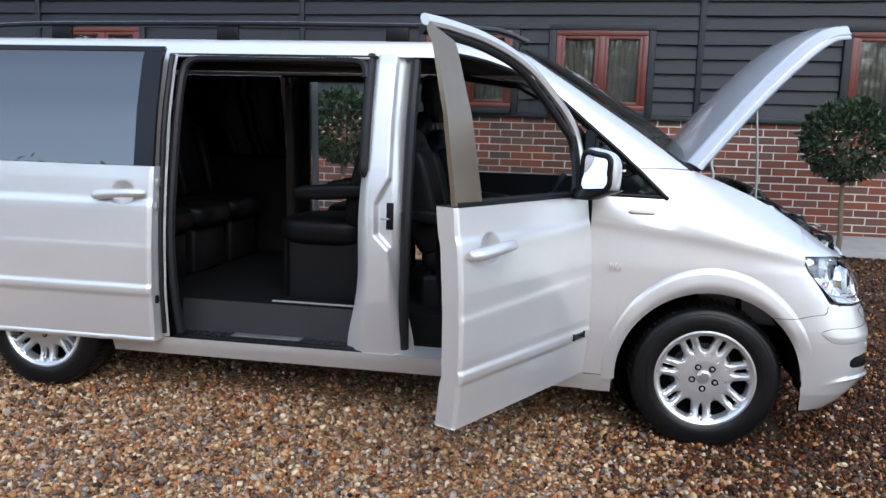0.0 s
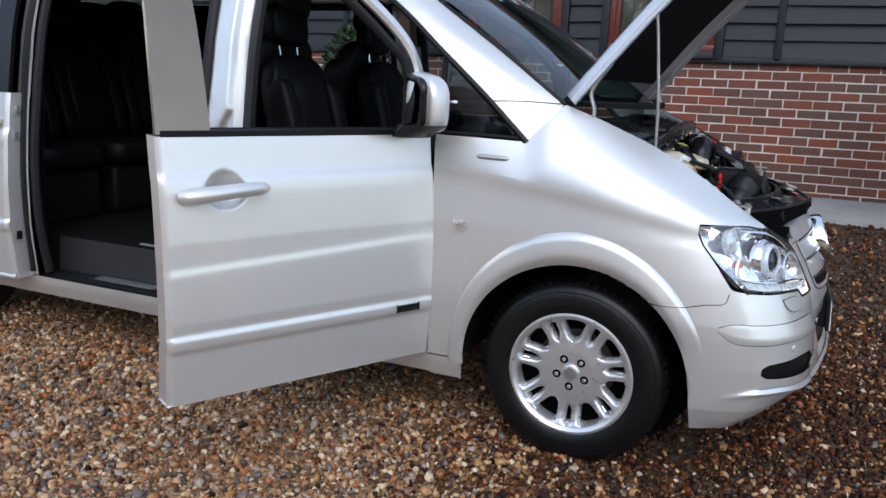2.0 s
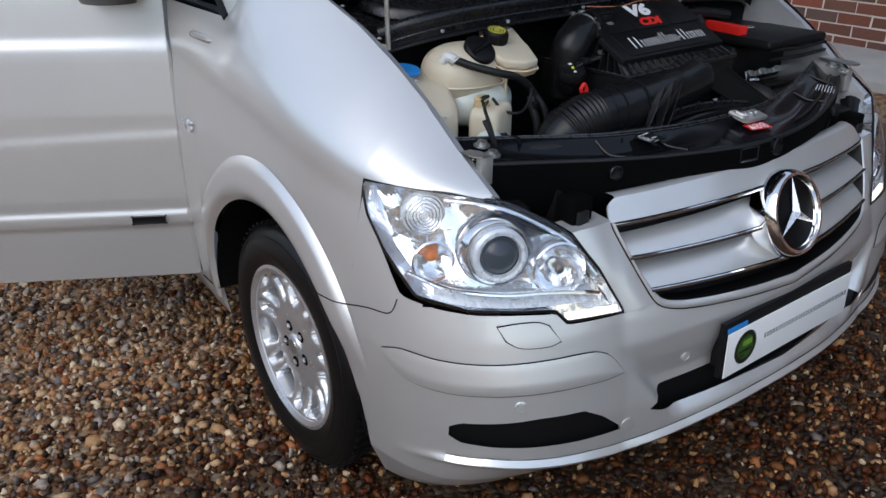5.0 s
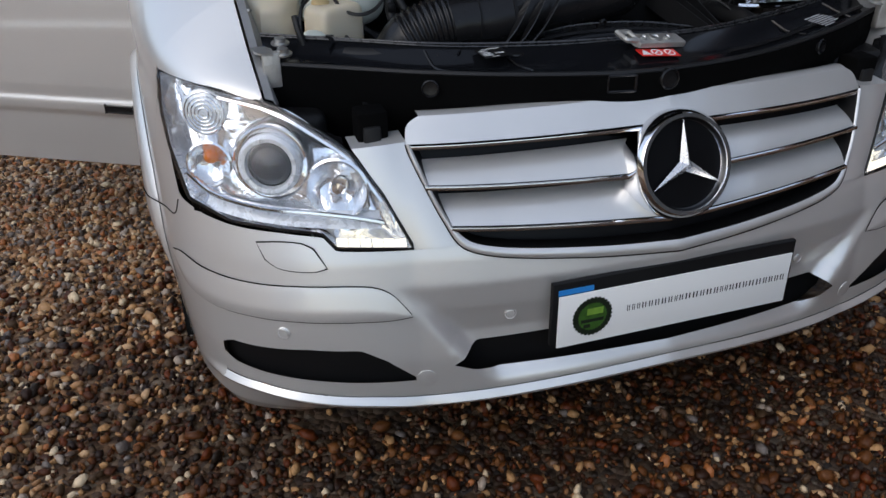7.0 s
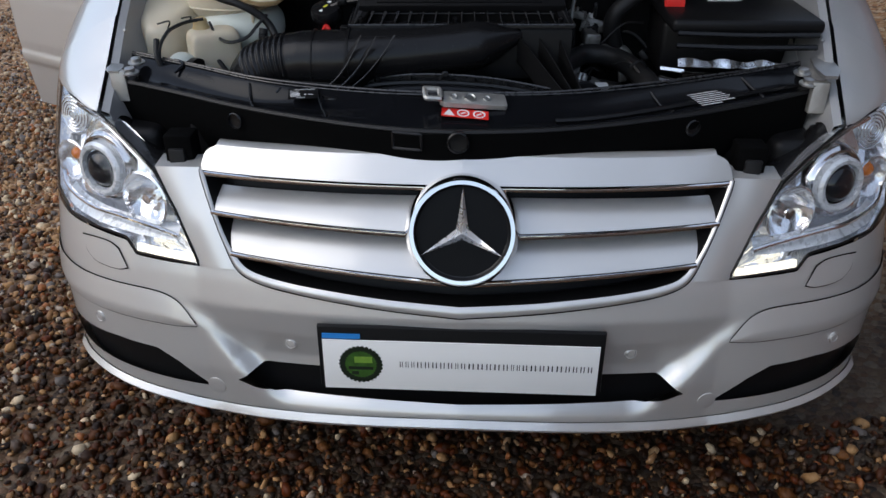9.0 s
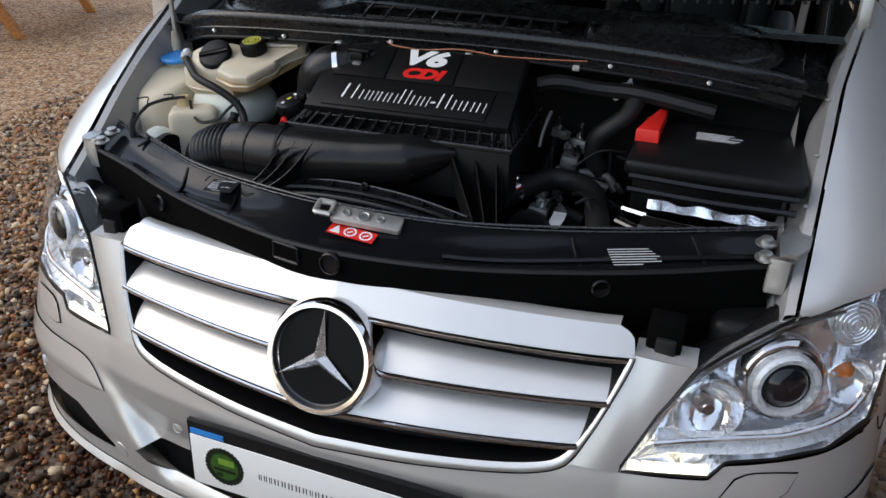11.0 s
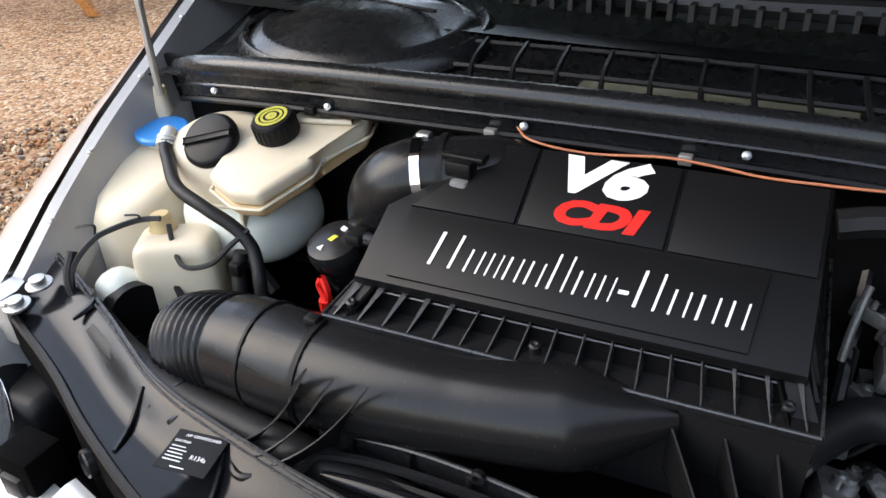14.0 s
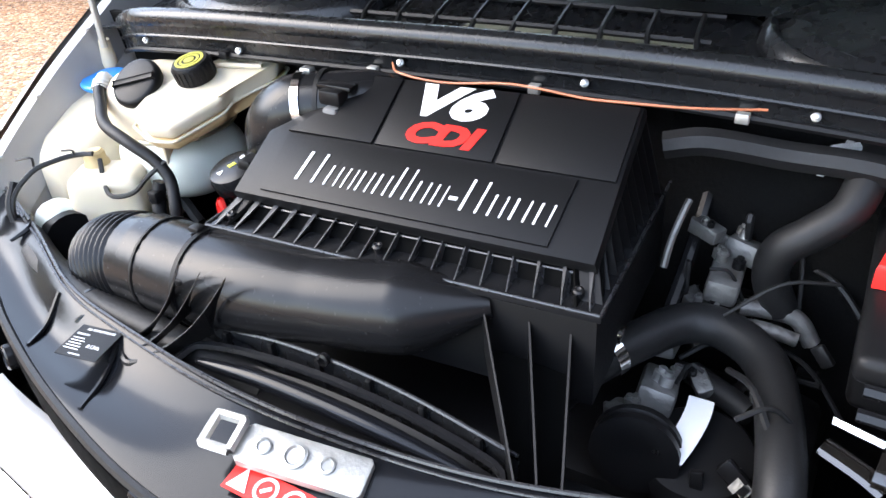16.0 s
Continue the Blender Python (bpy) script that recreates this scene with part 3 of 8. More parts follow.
def nose(y, z, out=0.0):
    """A place on the nose, moved outwards by out. Heights are those of the rounded box; drawing it in lowers them a little."""
    z += knot(min(abs(y) / half_width(z), 1.0), SETBACK) * knot(z, (0.4, 0.95, 0.5, 0.72, 0.6, 0.57, 0.7, 0.46, 0.8, 0.37, 0.9, 0.28, 1.0, 0.2))
    p = Vector((nose_x(y, z), y, z))
    if out:
        e = 0.01
        yy = max(min(y, half_width(z) - 0.02), -half_width(z) + 0.02)
        a = Vector((nose_x(yy + e, z) - nose_x(yy - e, z), 2 * e, 0))
        b = Vector((nose_x(yy, z + e) - nose_x(yy, z - e), 0, 2 * e))
        p += a.cross(b).normalized() * out
    return p


def nose_patch(lower, upper, nu, nv, out=0.0, thick=0.0, sg=1, eased=True, bulge=0.0):
    """A panel of the nose between two curves of (y, z)."""
    f = lerp_path if eased else straight
    lo, hi = [(p[0], p[1], 0) for p in lower], [(p[0], p[1], 0) for p in upper]

    def fn(u, v):
        p = f(lo, u).lerp(f(hi, u), v)
        q = nose(p.x, p.y, out + bulge * math.sin(math.pi * v))
        return Vector((q.x, q.y * sg, q.z))

    return patch(fn, nu, nv, thick)


def mirrored(p, sg):
    return Vector((p[0], p[1] * sg, p[2]))


def build_fender(sg):
    """Front wing: from the door gap to the lamp, over the wheel and up to the bonnet gap. sg -1 is the filmed side."""
    top = [(-0.556, 0.929, 1.165), (-0.40, 0.918, 1.162), (-0.22, 0.902, 1.158), (-0.189, 0.886, 1.196), (-0.161, 0.866, 1.232), (-0.1365, 0.840, 1.263), (-0.115, 0.81, 1.292), (0.02, 0.787, 1.242), (0.165, 0.762, 1.18), (0.28, 0.752, 1.122), (0.387, 0.742, 1.056)]

    def section(xb, zb, t, v):
        zs = knot(xb, (-0.56, 1.07, 0.0, 1.0, 0.4, 0.925))
        zs = max(min(zs, t.z - 0.03), zb + 0.02)
        side = Vector((xb, side_y(xb, zs) + 0.008, zs))
        if v < 0.6:
            z = zb + (zs - zb) * (1 - (1 - v / 0.6) ** 2)
            y = side_y(xb, z) + 0.008 / (1 + math.exp((zs - 0.030 - z) / 0.011))
            return Vector((xb, y, z))
        w = (v - 0.6) / 0.4
        # one rounded shoulder that runs on into the windscreen pillar
        back = max(0.0, -0.115 - xb)
        end = Vector((xb, min(0.81 + 0.35 * back, 0.935), 1.292)) if back else t
        c = max(0.0, side.y - end.y) * knot(back, (0, 0.85, 0.0215, 0.86, 0.046, 0.79, 0.105, 0.41, 0.3, 0.3))

        def across(z):
            f = (z - zs) / (end.z - zs)
            return side.y + (end.y - side.y) * f + c * f * (1 - f)

        z = zs + (t.z - zs) * w
        return Vector((xb, across(z) + (t.y - across(t.z)) * w * w, z))

    def low(x):
        r = 0.44
        return 0.338 + math.sqrt(max(r * r - x * x, 0)) if abs(x) < r - 0.001 else 0.34

    def fn(u, v):
        x = -0.556 + (0.387 + 0.556) * u
        zb = 0.236 if x < -0.425 else low(x)
        if x > 0.33:
            zb = max(zb, 0.672)
        t = Vector((x, *[float(np.interp(x, [q[0] for q in top], [q[i] for q in top])) for i in (1, 2)]))
        return mirrored(section(x, zb, t, v), sg)

    wing = part("front_wing", patch(fn, 72, 70, 0.0), PAINT, van)

    def nose_top(u, v):
        x = 0.387 + (0.594 - 0.387) * u
        zb = knot(x, (0.387, 0.932, 0.535, 0.926, 0.594, 0.910))
        b = Vector((x, side_y(x, zb) + 0.008 * (1 - u), zb))
        t = Vector((x, knot(x, (0.387, 0.744, 0.5, 0.736, 0.594, 0.728)), knot(x, (0.387, 1.056, 0.48, 0.988, 0.594, 0.914))))
        return mirrored((x, b.y + (t.y - b.y) * v + (0.85 - 0.38 * u) * (b.y - t.y) * v * (1 - v), zb + (t.z - zb) * v), sg)

    part("wing_nose", patch(nose_top, 20, 12), PAINT, wing)

    def cheek(u, v):
        x = 0.387 + (0.555 - 0.387) * u
        z1 = knot(x, (0.387, 0.905, 0.407, 0.862, 0.464, 0.787, 0.510, 0.722, 0.56, 0.713))
        z0 = 0.672 + 0.03 * max(0, (x - 0.45) / 0.1)
        z = z0 + (max(z1, z0 + 0.002) - z0) * v
        return mirrored((x, side_y(x, z), z), sg)

    part("wing_cheek", patch(cheek, 14, 14), PAINT, wing)

    def arch(u, v):
        a = radians(-4 + 180 * u)
        fade = math.sin(max(a, 0.0)) ** 0.6 if a < math.pi / 2 else 1.0
        wide = 0.117 * (1 - 0.48 * abs(math.cos(a)) ** 1.6)
        r = 0.411 + wide * v
        z = 0.338 + r * math.sin(a)
        x = -r * math.cos(a)
        f = knot(v, (0, 0.0, 0.18, 0.75, 0.34, 1.0, 0.85, 0.75, 0.96, 0.45, 1.0, 0.0))
        if a > math.pi / 2:
            k = min(max((math.sin(a) - 0.30) / 0.42, 0.0), 1.0)
            f *= k * k * (3 - 2 * k)
        y = side_y(x, max(z, 0.2)) + 0.0015 + 0.021 * f * (0.35 + 0.65 * fade)
        return mirrored((x, y, z), sg)

    part("arch_flare", patch(arch, 60, 8), PAINT, wing, "flared silver wheel arch")
    # the joint between wing and bumper
    joint = []
    for v in (0.0, 0.2, 0.4, 0.6, 0.8, 0.95):
        r = 0.411 + 0.0951 * v
        p = arch((math.degrees(math.pi - math.asin((0.655 + 0.012 * v - 0.338) / r)) + 4) / 180, v)
        joint.append(p + Vector((0, 0.0005 * sg, 0)))
    joint += [mirrored((x, side_y(x, z) + 0.0005, z), sg) for x, z in ((0.44, 0.671), (0.485, 0.675), (0.498, 0.684), (0.505, 0.712))]
    part("panel_joint", tube(joint, 0.0013, 60, 6), DARK, wing)
    part("sill_joint", tube([mirrored((x, side_y(x, 0.324) + 0.001, 0.324), sg) for x in (-0.555, -0.50, -0.43)], 0.0018, 8, 6), DARK, wing)
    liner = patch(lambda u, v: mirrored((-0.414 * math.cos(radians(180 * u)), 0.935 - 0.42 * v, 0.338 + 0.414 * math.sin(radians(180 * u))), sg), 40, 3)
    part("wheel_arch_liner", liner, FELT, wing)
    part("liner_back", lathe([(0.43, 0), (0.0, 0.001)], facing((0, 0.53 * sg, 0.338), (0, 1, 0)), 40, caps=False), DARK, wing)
    # sharp flange along the bonnet gap, with bolts
    edge = [(-0.10, 0.806, 1.285), (0.02, 0.785, 1.240), (0.165, 0.760, 1.178), (0.28, 0.750, 1.120), (0.387, 0.742, 1.054), (0.48, 0.735, 0.986), (0.580, 0.727, 0.920)]

    def flange(u, v):
        p = lerp_path(edge, u)
        q = Vector((p.x, p.y - 0.004 - 0.03 * v, p.z - 0.004 - 0.01 * v)) if v < 0.5 else Vector((p.x, p.y - 0.019 - 0.05 * (v - 0.5), p.z - 0.009 - 0.17 * (v - 0.5)))
        return mirrored(q, sg)

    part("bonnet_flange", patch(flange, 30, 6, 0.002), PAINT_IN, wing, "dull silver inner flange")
    for u in (0.25, 0.42, 0.6, 0.74, 0.88):
        p = mirrored(lerp_path(edge, u) + Vector((0, -0.022, -0.006)), sg)
        part("bolt", lathe([(0.005, 0), (0.005, 0.002), (0.003, 0.004), (0.001, 0.004)], Matrix.Translation(p), 8), STEEL, wing)
    return wing


wing_right = build_fender(-1)
build_fender(1)
badge_m = pose(-0.47, -0.958, 0.832, 90, 0, 0)
words("V6", 0.044, STAR, badge_m, wing_right, depth=0.004, label="chrome wing lettering", squeeze=1.3, shear=0.2, bold=0.001)
part("side_badge", tube([(-0.392, -0.931, 1.098), (-0.33, -0.928, 1.097), (-0.272, -0.922, 1.095)], 0.0125, 20, 10, radius=lambda u: min(1.0, 0.45 + 5 * u, 0.45 + 5 * (1 - u)), flat=0.8), FROST_LENS, wing_right, "slim clear side lamp in the wing")


# ---- bumper
U_TOP = [(0.0, 0.634), (0.124, 0.644), (0.2, 0.652), (0.313, 0.666), (0.386, 0.679), (0.43, 0.699), (0.50, 0.695), (0.644, 0.692), (0.664, 0.714), (0.735, 0.714), (0.813, 0.710), (0.86, 0.712)]


def bumper_sink(y, z):
    """The middle of the bumper falls away below a fold, inside two slanting ridges."""
    k = (0.560 - max(0.0, 0.629 - z) * 0.888 - abs(y)) / 0.045
    k = min(max(k, 0.0), 1.0)
    w = min(max((z - 0.42) / 0.05, 0.0), 1.0)
    return -k * k * (3 - 2 * k) * w * w * (3 - 2 * w) * min(max(0.0, 0.628 - z) * 0.34, 0.034)


def lip_z(y):
    return 0.418 - 0.01 * y - knot(y, (0, 0, 0.6, 0, 0.8, 0.010, 0.86, 0.022))


def build_bumper():
    bumper = part("front_bumper", bmesh.new(), PAINT, van)
    bmb = bmesh.new()
    for sg in (-1, 1):
        # upper band
        def top_z(y):
            return float(np.interp(y, [p[0] for p in U_TOP], [p[1] for p in U_TOP]))

        def gap_hi(y):
            if y < 0.448:
                return knot(y, (0, 0.508, 0.40, 0.506, 0.448, 0.475))
            if y < 0.514:
                return 0.462
            return knot(y, (0.514, 0.452, 0.573, 0.492, 0.62, 0.512, 0.714, 0.505, 0.80, 0.488, 0.845, 0.478, 0.86, 0.462))

        def gap_lo(y):
            if y < 0.448:
                return knot(y, (0, 0.442, 0.372, 0.449, 0.448, 0.475))
            if y < 0.514:
                return 0.462
            return knot(y, (0.514, 0.449, 0.687, 0.439, 0.80, 0.430, 0.845, 0.428, 0.86, 0.440))

        def face(lo, hi, nv, ymax=0.86):
            def fn(u, v):
                y = ymax * u
                z = lo(y) + (hi(y) - lo(y)) * v
                p = nose(y, z, bumper_sink(y, z))
                return mirrored(p, sg)
            return fn

        patch(face(gap_hi, top_z, 12), 96, 30, bm=bmb)
        patch(face(lip_z, gap_lo, 4), 96, 4, bm=bmb)

        # lip and valance
        def lip(u, v):
            y = 0.86 * u
            z = lip_z(y) - (0.20 - 0.018 * u**4) * v
            o = 0.012 * math.exp(-(((v - 0.07) / 0.055) ** 2)) - 0.24 * max(0, v - 0.14) * (1 - 0.92 * u**2.5)
            return mirrored(nose(y, z, o), sg)

        patch(lip, 60, 32, bm=bmb)

        # the corner that runs back to the wheel arch
        def corner(u, v):
            z0, z1 = 0.216, knot(u, (0, 0.712, 0.5, 0.69, 1, 0.672))
            z = z0 + (z1 - z0) * v
            ya = 0.86
            xa = nose_x(ya, z)
            xb = math.sqrt(0.414**2 - max(z - 0.338, 0.0) ** 2) + 0.1 * max(0.338 - z, 0.0)
            xb = min(max(xb, 0.312), xa - 0.01) if z > 0.6 else min(xb, xa - 0.01)
            x = xa + (xb - xa) * u
            w = (0.387 - 0.05 * u - z) / 0.18
            o = 0.012 * math.exp(-(((w - 0.07) / 0.055) ** 2)) * max(0, 1 - 1.6 * u) ** 2 - 0.0192 * max(0, w - 0.14) * (1 - u)
            way = nose(0.859, z, 1.0) - nose(0.859, z)
            return mirrored(Vector((x, side_y(x, z), z)) + way * o, sg)

        patch(corner, 26, 120, bm=bmb)
        # horn between lamp and grille
        horn = [(0.43, 0.699), (0.453, 0.74), (0.475, 0.788), (0.498, 0.845), (0.502, 0.866)], [(0.508, 0.695), (0.530, 0.742), (0.551, 0.785), (0.575, 0.825), (0.595, 0.856)]
        h = nose_patch(horn[0], horn[1], 16, 8, sg=sg, bulge=0.004)
        me = bpy.data.meshes.new("tmp")
        h.to_mesh(me)
        h.free()
        bmb.from_mesh(me)
        bpy.data.meshes.remove(me)
    bmesh.ops.remove_doubles(bmb, verts=bmb.verts, dist=0.0008)
    bmesh.ops.recalc_face_normals(bmb, faces=bmb.faces)
    bmb.to_mesh(bumper.data)
    bmb.free()
    bumper.data.shade_smooth()
    bumper.data.set_sharp_from_angle(angle=radians(40))
    for sg in (-1, 1):
        # ledge behind the horn
        part("horn_shelf", patch(lambda u, v: mirrored(nose(0.50 + 0.095 * u, 0.866 - 0.01 * u) + Vector((-0.05 * v, 0, 0.004 * v)), sg), 6, 3), PAINT, bumper)
        lo = [(0.514, 0.452), (0.60, 0.444), (0.687, 0.438), (0.793, 0.430), (0.868, 0.432)]
        hi = [(0.514, 0.454), (0.566, 0.496), (0.623, 0.506), (0.711, 0.502), (0.781, 0.495), (0.868, 0.470)]
        part("fog_slot", nose_patch([(p[0] - 0.03 * (k == 0), p[1] - 0.035) for k, p in enumerate(lo)], [(p[0] - 0.03 * (k == 0), p[1] + 0.035) for k, p in enumerate(hi)], 30, 6, out=-0.016, sg=sg), BLACK, bumper, "black blanking panel")
        t1 = [(0.525, 0.585), (0.56, 0.622), (0.60, 0.633), (0.70, 0.627), (0.80, 0.616), (0.875, 0.610), (0.908, 0.611), (0.924, 0.598)]
        t2 = [(0.522, 0.581), (0.56, 0.575), (0.62, 0.571), (0.706, 0.564), (0.806, 0.553), (0.875, 0.544), (0.908, 0.550), (0.924, 0.586)]

        def strip(u, v):
            p = lerp_path([(*q, 0) for q in t2], u).lerp(lerp_path([(*q, 0) for q in t1], u), v)
            ends = min(1.0, u / 0.12, (1 - u) / 0.08)
            return mirrored(nose(p.x, p.y, 0.003 + 0.0035 * ends * min(v / 0.3, (1 - v) / 0.7) ** 0.9), sg)

        part("impact_strip", patch(strip, 60, 12), PAINT, bumper)
        part("strip_gap", nose_patch([(p[0], p[1] - 0.002) for p in t2], [(p[0], p[1] + 0.002) for p in t1], 40, 2, out=0.0015, sg=sg), DARK, bumper)
        wash = [(0.764, 0.666), (0.743, 0.654), (0.685, 0.656), (0.664, 0.664)], [(0.774, 0.691), (0.74, 0.698), (0.701, 0.700), (0.683, 0.693)]
        part("washer_cover", nose_patch(wash[0], wash[1], 10, 4, out=0.003, sg=sg), PAINT, bumper)
        part("washer_gap", nose_patch([(y + d, z - 0.002) for (y, z), d in zip(wash[0], (0.0022, 0, 0, -0.0022))], [(y + d, z + 0.002) for (y, z), d in zip(wash[1], (0.0022, 0, 0, -0.0022))], 10, 2, out=0.0015, sg=sg), DARK, bumper)
        for y, z in ((0.752, 0.532), (0.338, 0.556)):
            p, q = mirrored(nose(y, z, bumper_sink(y, z)), sg), mirrored(nose(y, z, 0.02), sg)
            part("parking_sensor", lathe([(0.0125, -0.004), (0.0125, 0.0025), (0.0105, 0.0035), (0.0095, 0.0015), (0.0085, 0.0015), (0.008, 0.0035), (0.001, 0.004)], facing(p, q - p), 20), PAINT, bumper)
        p, q = mirrored(nose(0.50, 0.452), sg), mirrored(nose(0.50, 0.452, 0.02), sg)
        part("tow_cover", lathe([(0.02, -0.004), (0.02, 0.0015), (0.018, 0.002), (0.001, 0.002)], facing(p, q - p), 20), PAINT, bumper)
    # central intake
    intake = [(-0.47, 0.45), (-0.38, 0.415), (0, 0.41), (0.38, 0.415), (0.47, 0.45)], [(-0.47, 0.50), (-0.42, 0.54), (0, 0.54), (0.42, 0.54), (0.47, 0.50)]
    part("lower_intake", nose_patch(intake[0], intake[1], 30, 6, out=-0.047), BLACK, bumper, "black lower air intake")
    return bumper


bumper = build_bumper()


def build_plate():
    """Show plate in a black holder on the bumper."""
    m = Matrix.Translation((0.852, 0.003, 0.523)) @ pose(0, 0, 0, 87, 0, 90)
    holder = part("plate_holder", prism([(-0.272, -0.06), (0.272, -0.06), (0.272, 0.075), (-0.272, 0.075)], -0.012, 0.0, m, bevel=0.004), BLACK, bumper, "black plate holder")
    part("plate_block", prism([(-0.25, -0.05), (0.25, -0.05), (0.25, 0.06), (-0.25, 0.06)], -0.04, -0.011, m), BLACK, holder)
    part("blue_band", prism([(-0.262, 0.052), (-0.19, 0.052), (-0.19, 0.062), (-0.262, 0.062)], 0.0005, 0.0035, m), BLUE, holder)
    part("white_card", prism([(-0.262, -0.062), (0.262, -0.062), (0.262, 0.05), (-0.262, 0.05)], 0.003, 0.006, m, bevel=0.001), PLATE, holder, "white card dealer plate")
    em = m @ Matrix.Translation((-0.19, -0.004, 0))
    dark_green = mat("dark_green_print", (0.008, 0.016, 0.008), 0.4)
    for k in range(30):
        part("wreath_emblem", lathe([(0.0062, 0.006), (0.0062, 0.0067), (0.001, 0.0067)], em @ pose(0, 0, 0, 0, 0, 360 * k / 30) @ Matrix.Translation((0.036, 0, 0)) @ Matrix.Diagonal((1.1, 0.75, 1, 1)), 10), dark_green, holder, "dark green wreath leaf", smooth=False)
    part("emblem_core", lathe([(0.032, 0.006), (0.032, 0.0066), (0.001, 0.0066)], em, 28), mat("green_print", (0.035, 0.10, 0.015), 0.4, vary=0.6, scale=60), holder, "mottled green emblem")
    lime = mat("lime_print", (0.16, 0.30, 0.04), 0.4, vary=0.4, scale=80)
    for x0, x1, y0, y1 in ((-0.012, 0.022, 0.004, 0.018), (-0.024, 0.024, -0.012, -0.005), (-0.018, -0.004, -0.024, -0.016)):
        part("emblem_block", prism([(x0, y0), (x1, y0), (x1, y1), (x0, y1)], 0.0066, 0.0070, em), lime if y0 > 0 else dark_green, holder, smooth=False)
    rng = random.Random(2)
    x = -0.115
    while x < 0.245:
        w = rng.choice((0.007, 0.010, 0.011, 0.013))
        part("printed_bar", prism([(x, -0.008), (x + w * 0.2, -0.008), (x + w * 0.2, 0.005), (x, 0.005)], 0.006, 0.0066, m), BLACK, holder, "small dark printed bar", smooth=False)
        part("printed_bar", prism([(x + w * 0.6, -0.008), (x + w * 0.78, -0.008), (x + w * 0.78, 0.005), (x + w * 0.6, 0.005)], 0.006, 0.0066, m), BLACK, holder, "small dark printed bar", smooth=False)
        x += w + 0.004


build_plate()


# ---- grille
BADGE_BLACK = mat("badge_black", (0.003, 0.003, 0.0035), 0.4, vary=0.1, spec=0.12)


def build_grille():
    g = part("grille", nose_patch([(-0.45, 0.68), (-0.3, 0.665), (0, 0.645), (0.3, 0.665), (0.45, 0.68)], [(-0.505, 0.86), (-0.3, 0.885), (0, 0.89), (0.3, 0.885), (0.505, 0.86)], 40, 10, out=-0.055), BLACK, van, "silver three-bar radiator grille with a round badge")
    for lo, hi, a, b in (((0.860, 0.860), (0.905, 0.911), 0.503, 0.495), ((0.797, 0.778), (0.838, 0.842), 0.478, 0.490), ((0.733, 0.698), (0.783, 0.770), 0.440, 0.472)):
        for sg in (-1, 1):
            top = hi[1] > 0.9
            y0 = 0.0 if top else 0.02

            def fn(u, v):
                y = y0 + ((a + (b - a) * v - (0.022 * max(0.0, (v - 0.5) / 0.5) ** 2.5 if top else 0)) - y0) * u
                w = y / 0.5
                zl, zh = lo[1] + (lo[0] - lo[1]) * w, hi[1] + (hi[0] - hi[1]) * w
                o = -0.002 - 0.010 * v if top else 0.002 - 0.040 * v**1.3
                return mirrored(nose(y, zl + (zh - zl) * v, o), sg)

            def edging(u, v):
                dx, dz = ((0.0, 0.0015), (0.0045, 0.0), (0.0055, -0.0030), (0.0045, -0.0065), (0.0, -0.0075))[round(4 * v)]
                return fn(u, 0) + Vector((dx, 0, dz))

            s = part("slat", patch(fn, 40, 8, 0.004), PAINT, g)
            part("chrome_strip", patch(edging, 40, 4), CHROME, s, "thin chrome edging")
            part("strip_shadow_gap", patch(lambda u, v: fn(u, 0.035 * v) + Vector((0.0012, 0, 0.001)), 40, 1), DARK, s)
            if top:
                part("slat_top", patch(lambda u, v: (lambda p: Vector((p.x - 0.03 * v, p.y, p.z + 0.003 * math.sin(math.pi * v))))(fn(u, 1)), 40, 6), PAINT, s)
    # surround: a body-coloured band with a groove outside it
    outer = [(0.502, 0.862), (0.498, 0.845), (0.475, 0.788), (0.453, 0.740), (0.427, 0.697), (0.386, 0.679), (0.313, 0.666), (0.2, 0.652), (0.124, 0.644), (0, 0.634)]
    inner = [(0.494, 0.862), (0.488, 0.845), (0.466, 0.788), (0.439, 0.735), (0.412, 0.705), (0.372, 0.692), (0.306, 0.682), (0.2, 0.671), (0.124, 0.664), (0, 0.656)]
    for sg in (-1, 1):
        part("grille_surround", nose_patch(outer, inner, 70, 6, out=0.001, sg=sg, bulge=0.004), PAINT, g)
        part("surround_groove", tube([mirrored(nose(y, z, 0.0008), sg) for y, z in outer], 0.0016, 80, 6), DARK, g)

        def reveal(u, v):
            p = lerp_path([(y, z, 0) for y, z in inner], u)
            return mirrored(nose(p.x * (1 - 0.02 * v), p.y + 0.006 * v, 0.001 - 0.05 * v), sg)

        part("surround_inner", patch(reveal, 70, 3), BLACK, g)
    # badge
    c = Vector((0.808, 0.002, 0.786))
    m = facing(c, (0.93, 0, 0.36))
    ring = part("badge_bowl", lathe([(0.105, -0.05), (0.104, -0.012), (0.099, 0.004), (0.094, 0.010), (0.087, 0.010), (0.0845, 0.006), (0.0845, 0.0), (0.080, -0.006)], m, 56, caps=False), CHROME, g, "chrome ring badge")
    part("badge_disc", lathe([(0.0845, -0.004), (0.001, -0.003)], m, 40, caps=False), BADGE_BLACK, ring)
    for k in range(3):
        bm = bmesh.new()
        a = radians(90 + 120 * k)
        tip = Vector((math.cos(a) * 0.083, math.sin(a) * 0.083, 0.004))
        s1 = Vector((math.cos(a + radians(60)) * 0.0125, math.sin(a + radians(60)) * 0.0125, 0.0))
        s2 = Vector((math.cos(a - radians(60)) * 0.0125, math.sin(a - radians(60)) * 0.0125, 0.0))
        o = Vector((0, 0, 0.013))
        vs = [bm.verts.new(m @ p) for p in (tip, s1, o, s2)]
